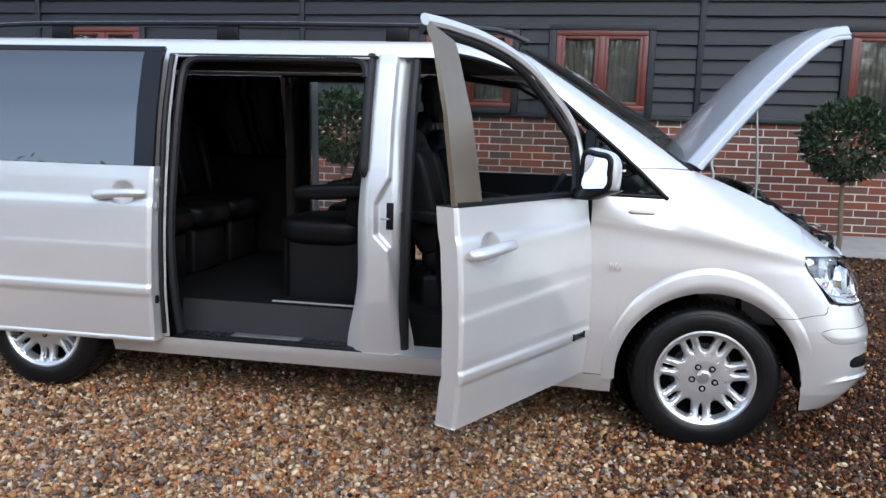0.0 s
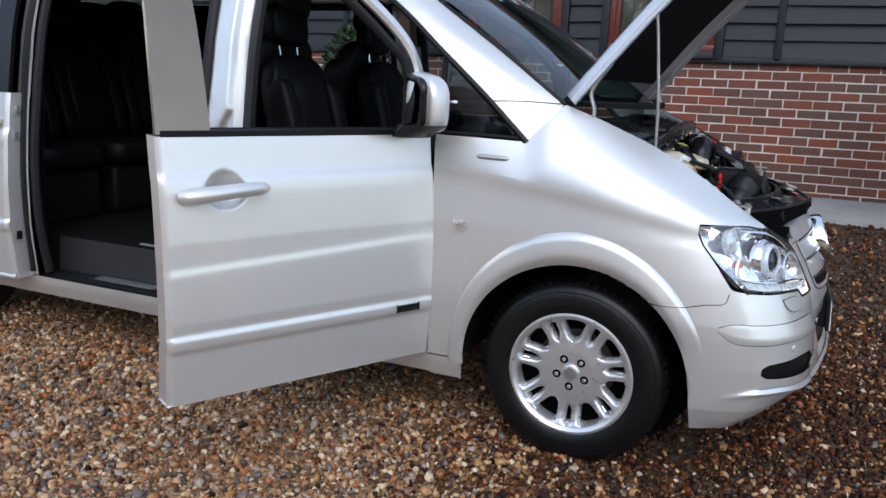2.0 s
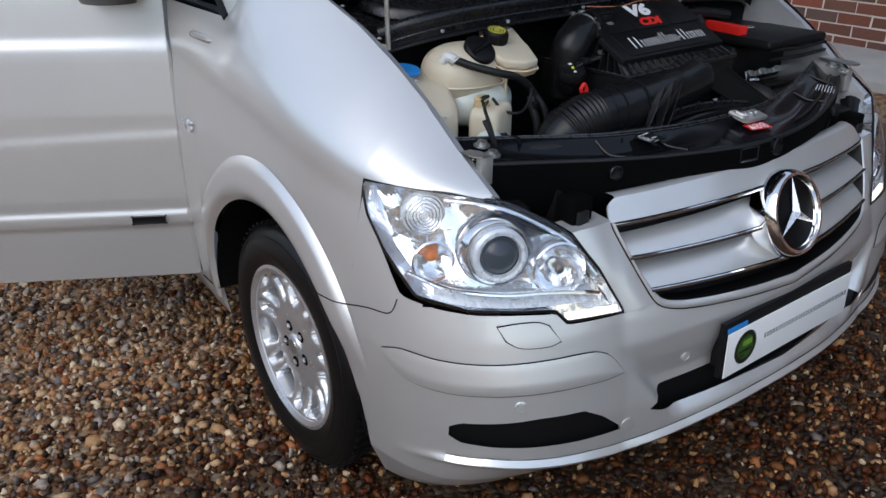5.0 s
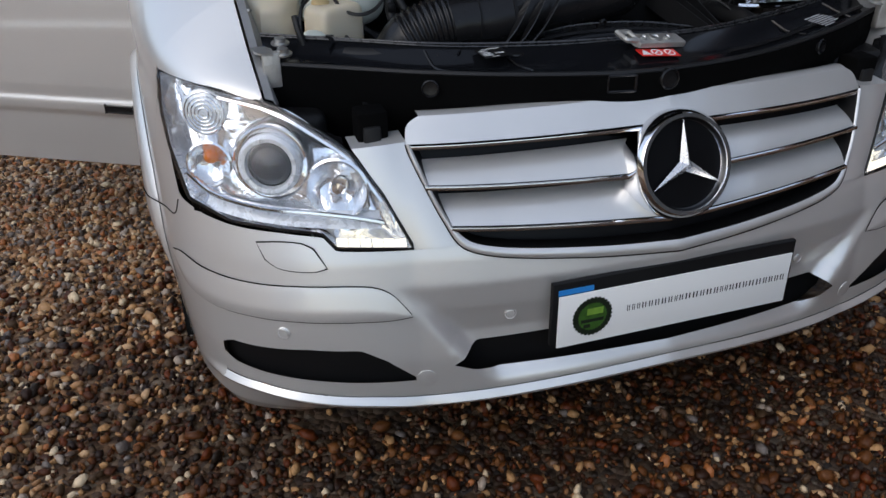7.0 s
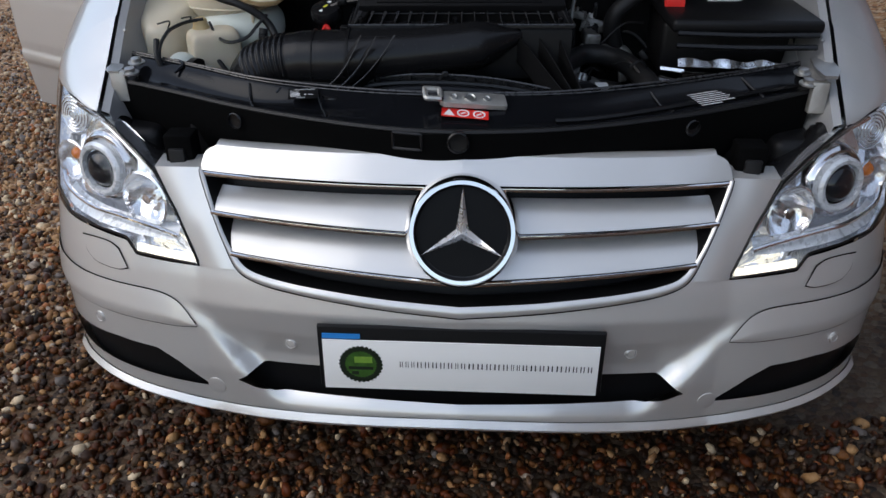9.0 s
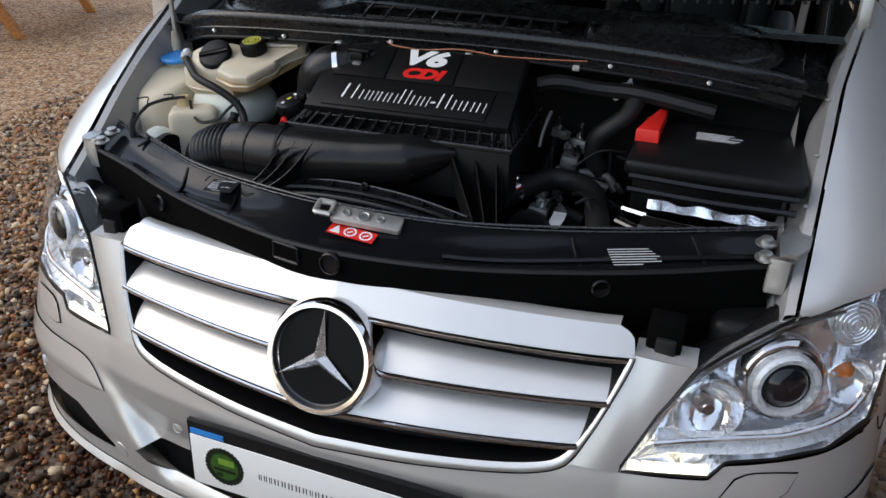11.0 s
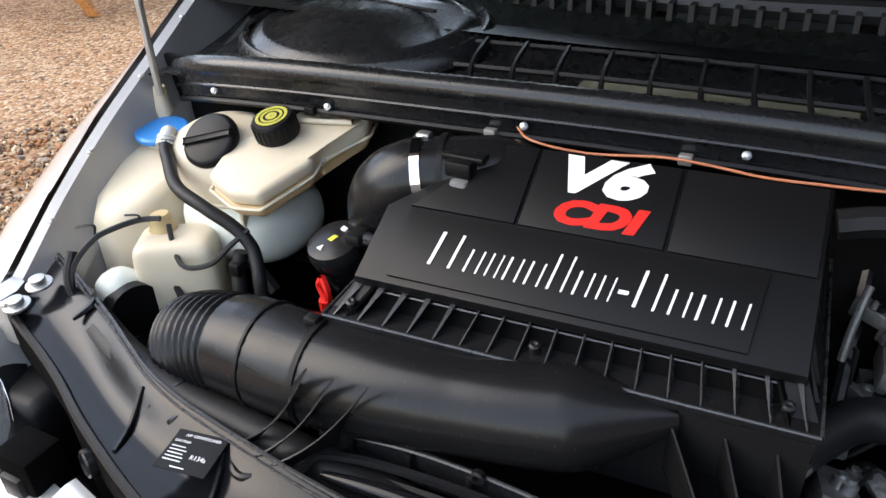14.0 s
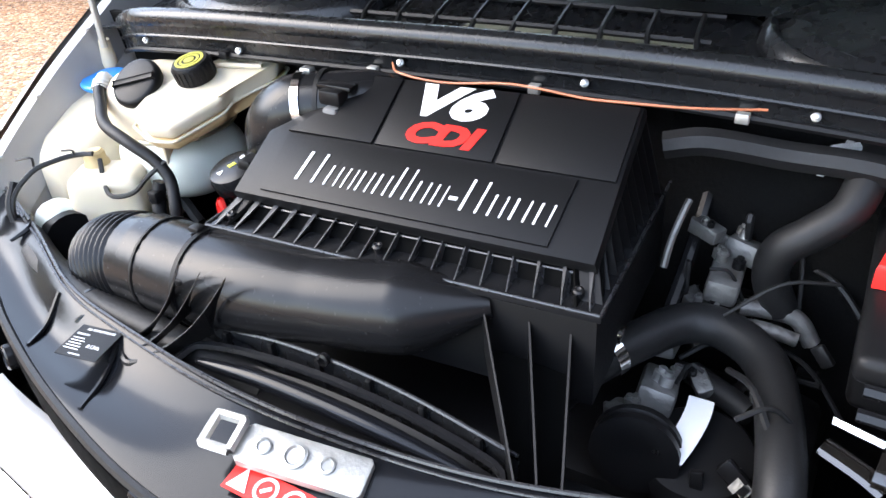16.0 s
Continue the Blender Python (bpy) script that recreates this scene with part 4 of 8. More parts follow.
        bm.faces.new([vs[0], vs[1], vs[2]])
        bm.faces.new([vs[0], vs[2], vs[3]])
        part("badge_arm", bm, STAR, ring, smooth=False)
    return g


# the star's upright arm points up the nose
build_grille()

HL_TOP = [(0.900, 0.926), (0.86, 0.929), (0.806, 0.927), (0.715, 0.917), (0.641, 0.880), (0.597, 0.849), (0.553, 0.787), (0.508, 0.698)]
HL_LOW = [(0.905, 0.915), (0.908, 0.862), (0.902, 0.802), (0.882, 0.728), (0.813, 0.717), (0.735, 0.720), (0.664, 0.720), (0.642, 0.697), (0.510, 0.697)]
CHROME_LAMP = mat("lamp_reflector", (0.9, 0.92, 0.95), 0.14, 0.85, vary=0.06, scale=30, bump=1.0, bump_scale=30)


def lamp_point(y, z, out=0.0):
    """The lamp's face; its outer end lies on the wing's side."""
    if y > 0.86:
        x = knot(z, (0.70, 0.540, 0.722, 0.510, 0.787, 0.464, 0.862, 0.407, 0.93, 0.372))
        k = (y - 0.86) / 0.045
        p = nose(0.86, z)
        q = Vector((x, side_y(x, z), z))
        p = p.lerp(q, min(k, 1.0))
        return p + Vector((0.45, 0.9, 0.1)).normalized() * out
    return nose(y, z, out)


def build_headlamp(sg):
    def fn(out):
        def f(u, v):
            a, b = lerp_path([(*p, 0) for p in HL_LOW], u), lerp_path([(*p, 0) for p in HL_TOP], u)
            p = a.lerp(b, v)
            return mirrored(lamp_point(p.x, p.y, out), sg)
        return f

    lamp = part("headlamp", patch(lambda u, v: fn(-0.045 + 0.010 * math.sin(19 * u + 2 * v) * math.sin(7 * v))(u, v), 90, 24), CHROME_LAMP, van, "clear headlamp with lit daylight strip")
    part("lens", patch(lambda u, v: fn(0.004 + 0.006 * math.sin(math.pi * v))(u, v), 44, 14), CLEAR, lamp, "clear lamp lens")
    loop = [lamp_point(y, z, 0.001) for y, z in HL_TOP] + [lamp_point(y, z, 0.001) for y, z in HL_LOW[::-1]]
    part("lamp_seal", tube([mirrored(p, sg) for p in loop], 0.003, 120, 6, closed=True, eased=False), BLACK, lamp, "black rubber seal")
    wall = [lamp_point(y, z, 0) for y, z in HL_TOP] + [lamp_point(y, z, 0) for y, z in HL_LOW[::-1]] + [lamp_point(*HL_TOP[0], 0)]
    wallb = [lamp_point(y, z, -0.047) for y, z in HL_TOP] + [lamp_point(y, z, -0.047) for y, z in HL_LOW[::-1]] + [lamp_point(*HL_TOP[0], -0.047)]
    part("lamp_bowl", patch(lambda u, v: mirrored(straight(wall, u).lerp(straight(wallb, u), v), sg), 100, 3), CHROME_LAMP, lamp)

    def unit(name, y, z, r, prof, material, depth, label=""):
        p = mirrored(lamp_point(y, z, depth), sg)
        q = Vector((0.88, 0.38 * sg, 0.12))
        return part(name, lathe(prof, facing(p, q), 36, caps=False), material, lamp, label)

    unit("projector_ring", 0.742, 0.826, 0, [(0.078, -0.02), (0.075, 0.0), (0.066, 0.010), (0.062, 0.0), (0.056, 0.004), (0.050, 0.022), (0.043, 0.026), (0.040, 0.018)], CHROME, -0.038, "polished projector ring")
    unit("projector_bezel", 0.742, 0.826, 0, [(0.057, 0.010), (0.056, 0.024), (0.050, 0.030), (0.043, 0.029), (0.040, 0.020)], FROST, -0.038, "pale frosted bezel")
    unit("projector_lens", 0.742, 0.826, 0, [(0.041, 0.008), (0.038, 0.020), (0.030, 0.029), (0.018, 0.035), (0.002, 0.037)], LENS_DARK, -0.038, "dark projector lens")
    unit("beam_bowl", 0.628, 0.795, 0, [(0.058, 0.014), (0.054, 0.016), (0.050, 0.004), (0.038, -0.012), (0.020, -0.022), (0.002, -0.024)], CHROME_LAMP, -0.028, "faceted main beam bowl")
    unit("bulb_shield", 0.628, 0.795, 0, [(0.014, -0.02), (0.014, 0.004), (0.010, 0.010), (0.001, 0.011)], CHROME, -0.028)
    unit("signal_lens", 0.845, 0.884, 0, [(0.044, -0.01), (0.043, 0.008), (0.035, 0.012), (0.018, 0.015), (0.001, 0.016)], FROST, -0.03, "ribbed clear signal lens")
    unit("side_bowl", 0.852, 0.797, 0, [(0.044, 0.01), (0.040, 0.012), (0.034, 0.0), (0.020, -0.008), (0.002, -0.010)], CHROME_LAMP, -0.03)
    unit("amber_bulb", 0.851, 0.808, 0, [(0.014, -0.008), (0.013, 0.002), (0.008, 0.008), (0.001, 0.010)], AMBER, -0.03, "amber bulb")
    unit("side_lens", 0.852, 0.797, 0, [(0.043, 0.010), (0.034, 0.018), (0.018, 0.022), (0.001, 0.023)], CLEAR, -0.03, "clear round side lens")
    for k in range(5):
        unit("lens_rib", 0.845, 0.884, 0, [(0.008 + 0.007 * k, 0.0165 - 0.0012 * k), (0.0095 + 0.007 * k, 0.0175 - 0.0012 * k), (0.011 + 0.007 * k, 0.0165 - 0.0012 * k)], CHROME_LAMP, -0.03)
    part("lamp_brow", tube([mirrored(lamp_point(y, z - 0.012, -0.012), sg) for y, z in HL_TOP[2:7]], 0.007, 40, 8, flat=0.7), CHROME, lamp, "bright inner rim")
    part("lamp_keel", tube([mirrored(lamp_point(y, z, -0.010), sg) for y, z in ((0.885, 0.765), (0.84, 0.752), (0.76, 0.749), (0.68, 0.752), (0.60, 0.747), (0.555, 0.740))], 0.005, 40, 8), CHROME, lamp, "bright inner rim")
    # pale lower shelf and the lit strip
    part("lamp_shelf", patch(lambda u, v: mirrored(lamp_point(0.86 - 0.30 * u, 0.722 + 0.028 * v + 0.008 * u, -0.012 - 0.02 * v), sg), 24, 4), FROST, lamp, "frosted inner shelf")
    for k in range(6):
        y = 0.520 + 0.0205 * k
        bm = bmesh.new()
        pts = [lamp_point(y + dy, z, o) for o in (-0.012, -0.001) for dy, z in ((0.001, 0.7005), (0.019, 0.7005), (0.019, 0.713 - 0.002 * (k == 0)), (0.001, 0.713))]
        vs = [bm.verts.new(mirrored(p, sg)) for p in pts]
        for f in ((0, 1, 2, 3), (4, 5, 6, 7), (0, 1, 5, 4), (1, 2, 6, 5), (2, 3, 7, 6), (3, 0, 4, 7)):
            bm.faces.new([vs[i] for i in f])
        part("led_cell", bm, LED, lamp, "glowing white cell")
    return lamp


LENS_DARK = mat("projector_glass", (0.008, 0.010, 0.014), 0.04, coat=0.4, vary=0.2, spec=0.35)
FROST = mat("frosted_lens", (0.72, 0.75, 0.78), 0.28, 0.25, coat=0.5, vary=0.15, scale=40, bump=0.4, bump_scale=70)
lamp_right, lamp_left = build_headlamp(-1), build_headlamp(1)


# ---- wheels
# Darker than bare steel, which deepens the spoke openings of the wheel.
DISC = mat("dark_brake_disc", (0.05, 0.046, 0.042), 0.6, 0.6, vary=0.3, bump=0.1)


def build_wheel(x, sg):
    c = Vector((x, 0.80 * sg, 0.338))
    m = facing(c, (0, sg, 0))
    w = part("wheel", lathe([(0.218, -0.11), (0.26, -0.118), (0.315, -0.112), (0.333, -0.095), (0.338, -0.06), (0.338, 0.06), (0.333, 0.095), (0.318, 0.112), (0.29, 0.121), (0.258, 0.123), (0.228, 0.114), (0.212, 0.10)], m, 72, caps=False), TYRE, van, "black road tyre on a silver alloy rim")
    bm = bmesh.new()
    for k in range(64):
        a = 2 * math.pi * k / 64
        for s in (-1, 1):
            box(-0.004, 0.004, s * 0.07 - 0.03, s * 0.07 + 0.03, 0, 0.006, bm=bm, m=m @ pose(0, 0, 0, 0, 0, math.degrees(a)) @ Matrix.Translation((0.336, 0, 0)) @ pose(0, 0, 0, 90, 0, 0) @ pose(0, 0, 0, 0, 90, 0))
    tr = part("tread", bm, TYRE, w)
    tagged(tr, kind="stuff")
    bm = bmesh.new()
    for rr in (0.262, 0.305):
        tube([m @ Vector((math.cos(a) * rr, math.sin(a) * rr, 0.122 - (rr > 0.3) * 0.006)) for a in [2 * math.pi * k / 48 for k in range(48)]], 0.0018, 96, 5, bm=bm, closed=True)
    part("sidewall_rib", bm, TYRE, w)
    road, m = m, m @ Matrix.Diagonal((0.975, 0.975, 1.02, 1))
    rim = part("rim", lathe([(0.226, -0.10), (0.230, 0.09), (0.236, 0.104), (0.234, 0.112), (0.225, 0.114), (0.213, 0.106), (0.208, 0.085), (0.205, 0.0), (0.20, -0.08)], m, 72, caps=False), ALLOY, w, "silver alloy rim with paired spokes")
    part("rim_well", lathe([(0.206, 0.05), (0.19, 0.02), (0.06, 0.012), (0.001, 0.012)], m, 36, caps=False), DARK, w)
    part("brake_disc", lathe([(0.15, 0.012), (0.15, 0.022), (0.07, 0.022), (0.07, 0.03), (0.001, 0.03)], m, 40, caps=False), DISC, w)
    # one dished face with seven wide openings and a slot in each pair of spokes
    bm = bmesh.new()
    nr, na = 34, 7 * 44

    def opening(r, deg):
        d1 = abs((deg + 90 + 180 / 7) % (360 / 7) - 180 / 7)
        d2 = abs((deg + 90) % (360 / 7) - 180 / 7)
        y1, y2 = r * math.sin(radians(d1)), r * math.sin(radians(d2))
        slot = y1 - knot(r, (0.100, -0.03, 0.128, -0.003, 0.132, 0.003, 0.140, 0.0085, 0.165, 0.0125, 0.196, 0.0150, 0.202, 0.011, 0.206, -0.01))
        wide = y2 - knot(r, (0.100, -0.03, 0.122, -0.004, 0.126, 0.007, 0.136, 0.019, 0.160, 0.030, 0.196, 0.045, 0.203, 0.040, 0.207, -0.01))
        return min(slot, wide)

    grid = []
    for i in range(nr + 1):
        r = 0.034 + (0.214 - 0.034) * i / nr
        row = []
        for k in range(na):
            deg = 360 * k / na
            d = opening(r, deg)
            z = knot(r, (0.03, 0.088, 0.08, 0.090, 0.12, 0.087, 0.16, 0.088, 0.214, 0.103)) - 0.011 * math.exp(-max(d, 0.0) / 0.0045)
            if d < 0.0012 and r > 0.1:
                z -= 0.006
            row.append((bm.verts.new(m @ Vector((r * math.cos(radians(deg)), r * math.sin(radians(deg)), z))), d))
        grid.append(row)
    for p, q in zip(grid, grid[1:]):
        for k in range(na):
            c = [p[k], p[(k + 1) % na], q[(k + 1) % na], q[k]]
            if max(e[1] for e in c) > -0.0005:
                bm.faces.new([e[0] for e in c])
    rimmed = [e for e in bm.edges if e.is_boundary]
    back = bmesh.ops.extrude_edge_only(bm, edges=rimmed)["geom"]
    deep = m.to_3x3() @ Vector((0, 0, -0.022))
    for v in back:
        if type(v) is bmesh.types.BMVert:
            v.co += deep
    for v in [v for v in bm.verts if not v.link_faces]:
        bm.verts.remove(v)
    part("spokes", bm, ALLOY, rim)
    part("hub", lathe([(0.036, 0.080), (0.034, 0.090), (0.031, 0.095), (0.026, 0.097), (0.001, 0.098)], m, 32, caps=False), ALLOY, rim)
    part("hub_disc", lathe([(0.024, 0.0972), (0.022, 0.0995), (0.001, 0.1005)], m, 24), STEEL, rim, "grey hub cap")
    for k in range(5):
        a = radians(72 * k - 94)
        p = m @ Matrix.Translation((math.cos(a) * 0.056, math.sin(a) * 0.056, 0))
        part("bolt_recess", lathe([(0.0165, 0.0885), (0.0155, 0.0905), (0.001, 0.0905)], p, 18, caps=False), DARK, rim)
        part("wheel_bolt", lathe([(0.0085, 0.086), (0.0085, 0.094), (0.005, 0.097), (0.001, 0.097)], p, 6), STEEL, rim)
    return w


for x in (0.0, -3.42):
    for sg in (-1, 1):
        build_wheel(x, sg)


# ---------------------------------------------------------------- the van: cabin shell
def side_patch(sg, x0, x1, z0, z1, nu, nv, out=0.0, thick=0.0, bm=None):
    return patch(lambda u, v: Vector((x0 + (x1 - x0) * u, (half_width(z0 + (z1 - z0) * v) + out) * sg, z0 + (z1 - z0) * v)), nu, nv, thick, bm=bm)


def build_roof():
    def fn(u, v):
        x = -4.3 + (-0.98 + 4.3) * u
        y = -0.74 + 1.48 * v
        k = max(0, (u - 0.8) / 0.2)
        w = abs(y) / 0.74
        z = 1.90 - 0.035 * w**2 - 0.05 * max(w - 0.85, 0) / 0.15 - 0.045 * k**2 - 0.05 * max(0, 0.15 - u)
        return Vector((x + 0.10 * (1 - w * w) * k, y, z))

    roof = part("roof", patch(fn, 40, 24), PAINT, van)
    for sg in (-1, 1):
        part("roof_rail", tube([(-4.1, 0.64 * sg, 1.87), (-3.9, 0.66 * sg, 1.925), (-3.0, 0.67 * sg, 1.945), (-1.8, 0.665 * sg, 1.945), (-1.05, 0.655 * sg, 1.925), (-0.9, 0.64 * sg, 1.87)], 0.016, 40, 8), BLACK_SATIN, roof, "black roof rail")
        for x in (-3.4, -2.45, -1.55):
            part("rail_foot", box(x - 0.06, x + 0.06, sg * 0.665 - 0.012, sg * 0.665 + 0.012, 1.86, 1.94, 0.008), BLACK, roof)
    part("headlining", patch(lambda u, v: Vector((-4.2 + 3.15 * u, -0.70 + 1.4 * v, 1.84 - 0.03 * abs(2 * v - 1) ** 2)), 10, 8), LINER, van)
    return roof


roof = build_roof()


def build_side(sg):
    """Fixed body side: sill, pillars, cant rail, rear quarter. Both sliding doors stand open."""
    s = part("body_side", side_patch(sg, -3.0, -0.556, 0.240, 0.335, 30, 6, -0.004, 0.004), PAINT, van)
    part("sill_cover", patch(lambda u, v: Vector((-2.66 + 1.02 * u, (0.918 - 0.012 * v - 0.14 * v) * sg, 0.337 + 0.012 * math.sin(v * 3))), 12, 8, 0.004), BLACK, s, "black step cover")
    part("door_sill", patch(lambda u, v: Vector((-1.47 + 0.91 * u, (0.932 - 0.2 * v) * sg, 0.338 + 0.02 * v)), 10, 4, 0.003), PAINT, s)
    # middle pillar, hollowed towards the door seals
    def pillar(u, v):
        z = 0.33 + 1.47 * v
        wide = 0.10 + 0.07 * math.exp(-((z - 0.33) / 0.25) ** 2) + 0.02 * math.exp(-((z - 1.0) / 0.3) ** 2)
        x = -1.56 + (u - 0.5) * 2 * wide
        d = 0.0 if 0.28 < u < 0.72 else (0.05 * ((abs(u - 0.5) - 0.22) / 0.28) ** 1.3)
        # the striker's hollow cuts into the front half
        k = min(max((u - knot(z, (0.33, 0.90, 0.70, 0.80, 0.86, 0.66, 0.93, 0.36, 1.08, 0.34, 1.20, 0.62, 1.80, 0.64))) / 0.12, 0.0), 1.0)
        d += 0.026 * k * k * (3 - 2 * k)
        return Vector((x, (half_width(z) - 0.012 - d) * sg, z))
    part("middle_pillar", patch(pillar, 48, 150, 0.003), PAINT, s)
    part("pillar_seal", tube([(-1.655, (half_width(z) - 0.035) * sg, z) for z in (1.20, 1.24, 1.45, 1.6, 1.74, 1.79)], 0.026, 30, 10, radius=lambda u: min(1.0, 0.3 + 14 * u)), RUBBER, s, "black rubber strip down the pillar")
    part("door_seal", tube([(-1.435, (half_width(z) - 0.05) * sg, z) for z in (0.36, 0.6, 0.9, 1.2, 1.5, 1.77)], 0.026, 30, 8), RUBBER, s)
    seal_line = [(-2.62, 0.36), (-2.64, 0.6), (-2.655, 0.9), (-2.65, 1.2), (-2.645, 1.5), (-2.64, 1.68), (-2.625, 1.735), (-2.585, 1.762), (-2.50, 1.768), (-2.1, 1.770), (-1.78, 1.768), (-1.71, 1.760), (-1.68, 1.735), (-1.67, 1.68)]
    part("rear_seal", tube([(x, (half_width(z) - 0.028) * sg, z) for x, z in seal_line], 0.022, 90, 8), RUBBER, s, "thick black rubber door seal")
    if sg > 0:
        part("far_pillar_trim", patch(lambda u, v: Vector((-2.70 + 0.19 * u - 0.02 * v, 0.80 + 0.02 * math.sin(3.14 * u), 0.52 + 1.27 * v)), 8, 10, 0.02), BLACK_SATIN, s, "black pillar lining")
        part("far_pillar_edge", patch(lambda u, v: Vector((-2.51 + 0.035 * u - 0.02 * v, 0.815 + 0.03 * u, 0.62 + 1.17 * v)), 4, 24, 0.006), PAINT_IN, s, "dull silver pillar edge")
    part("striker_plate", box(-1.52, -1.485, sg * 0.945 - 0.004, sg * 0.945 + 0.004, 0.96, 1.09, 0.003), BLACK, s)
    part("striker", tube([(-1.505, 0.945 * sg, 1.01), (-1.505, 0.975 * sg, 1.015), (-1.54, 0.975 * sg, 1.015), (-1.54, 0.945 * sg, 1.01)], 0.005, 16, 6, eased=False), STEEL, s)
    # cant rail over the doors
    def cant(u, v):
        x = -4.25 + (-1.30 + 4.25) * u
        z = 1.785 + 0.075 * v
        return Vector((x, (half_width(z) - 0.02 * (1 - v)) * sg, z))
    part("cant_rail", patch(cant, 30, 5, 0.003), PAINT, s)
    part("door_track", box(-2.72, -1.62, sg * 0.755 - 0.02, sg * 0.755 + 0.02, 1.775, 1.79, 0.003), BLACK, s)
    part("track_strip", tube([(-2.70, 0.775 * sg, 1.775), (-1.66, 0.775 * sg, 1.775)], 0.006, 8, 6), ALU, s)
    # rear quarter with its window and the rear arch
    def quarter(u, v):
        x = -4.33 + (-2.67 + 4.33) * u
        z = 0.34 + 0.86 * v
        r = 0.40**2 - (x + 3.42) ** 2
        if r > 0:
            z0 = max(0.34, 0.338 + math.sqrt(r))
            z = z0 + (1.2 - z0) * v
        return Vector((x, (half_width(z) - 0.004) * sg, z))
    part("rear_quarter", patch(quarter, 60, 14), PAINT, s)
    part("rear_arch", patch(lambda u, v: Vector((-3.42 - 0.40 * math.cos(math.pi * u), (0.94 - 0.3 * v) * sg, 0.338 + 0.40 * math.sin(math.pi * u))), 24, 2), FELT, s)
    part("rear_window", side_patch(sg, -4.2, -2.75, 1.2, 1.785, 10, 8, -0.006, 0.004), TINT, s)
    part("rear_pillar", side_patch(sg, -2.75, -2.67, 1.2, 1.785, 3, 8, -0.004, 0.004), PAINT, s)
    part("tail_pillar", side_patch(sg, -4.33, -4.2, 1.2, 1.85, 3, 8, -0.004, 0.004), PAINT, s)
    part("door_runner", box(-4.2, -2.70, sg * 0.955 - 0.012, sg * 0.955 + 0.012, 0.985, 1.01, 0.004), BLACK, s)
    # windscreen pillar
    lo = [(-0.22, 0.902, 1.158), (-0.39, 0.896, 1.315), (-0.556, 0.888, 1.455), (-0.80, 0.845, 1.645), (-1.05, 0.800, 1.755), (-1.32, 0.765, 1.815)]
    hi = [(-0.115, 0.81, 1.292), (-0.347, 0.785, 1.455), (-0.589, 0.748, 1.612), (-0.76, 0.718, 1.722), (-0.96, 0.685, 1.835), (-1.32, 0.66, 1.882)]

    def apillar(u, v):
        a, b = lerp_path(lo, u), lerp_path(hi, u)
        p = a.lerp(b, v)
        k = 0.55 + 0.45 * min(u / 0.3, 1.0)
        p += Vector((0.012, 0.018, 0.012)) * math.sin(math.pi * v) * k
        return mirrored(p, sg)

    part("windscreen_pillar", patch(apillar, 40, 10), PAINT, s)
    part("panel_joint", tube([apillar(0.15 * (1 - k / 8), k / 8) for k in range(9)], 0.0022, 30, 6), DARK, s)
    part("gutter", tube([mirrored(p, sg) for p in hi], 0.008, 40, 6), BLACK, s)
    part("screen_seal", tube([mirrored(p, sg) for p in lo], 0.011, 40, 6), BLACK, s)
    # quarter light ahead of the door
    q = [(-0.548, 0.905, 1.172), (-0.235, 0.897, 1.167), (-0.39, 0.885, 1.305), (-0.552, 0.872, 1.445)]
    bm = bmesh.new()
    vs = [bm.verts.new(mirrored(p, sg)) for p in q]
    bm.faces.new(vs)
    part("quarter_light", bm, QUARTER, s, "small dark quarter light")
    part("quarter_seal", tube([mirrored(p, sg) for p in (q[0], q[1], q[3])], 0.009, 50, 6, closed=True, eased=False), BLACK, s)
    part("door_post", patch(lambda u, v: mirrored((-0.60 + 0.05 * u - 0.0 * v, 0.87 - 0.03 * (1 - u) - 0.045 * max(0, v - 0.7) / 0.3, 0.34 + 1.12 * v), sg), 4, 14, 0.004), BLACK_SATIN, s)
    return s


QUARTER = mat_glass("quarter_glass", (0.18, 0.22, 0.22))
side_right, side_left = build_side(-1), build_side(1)


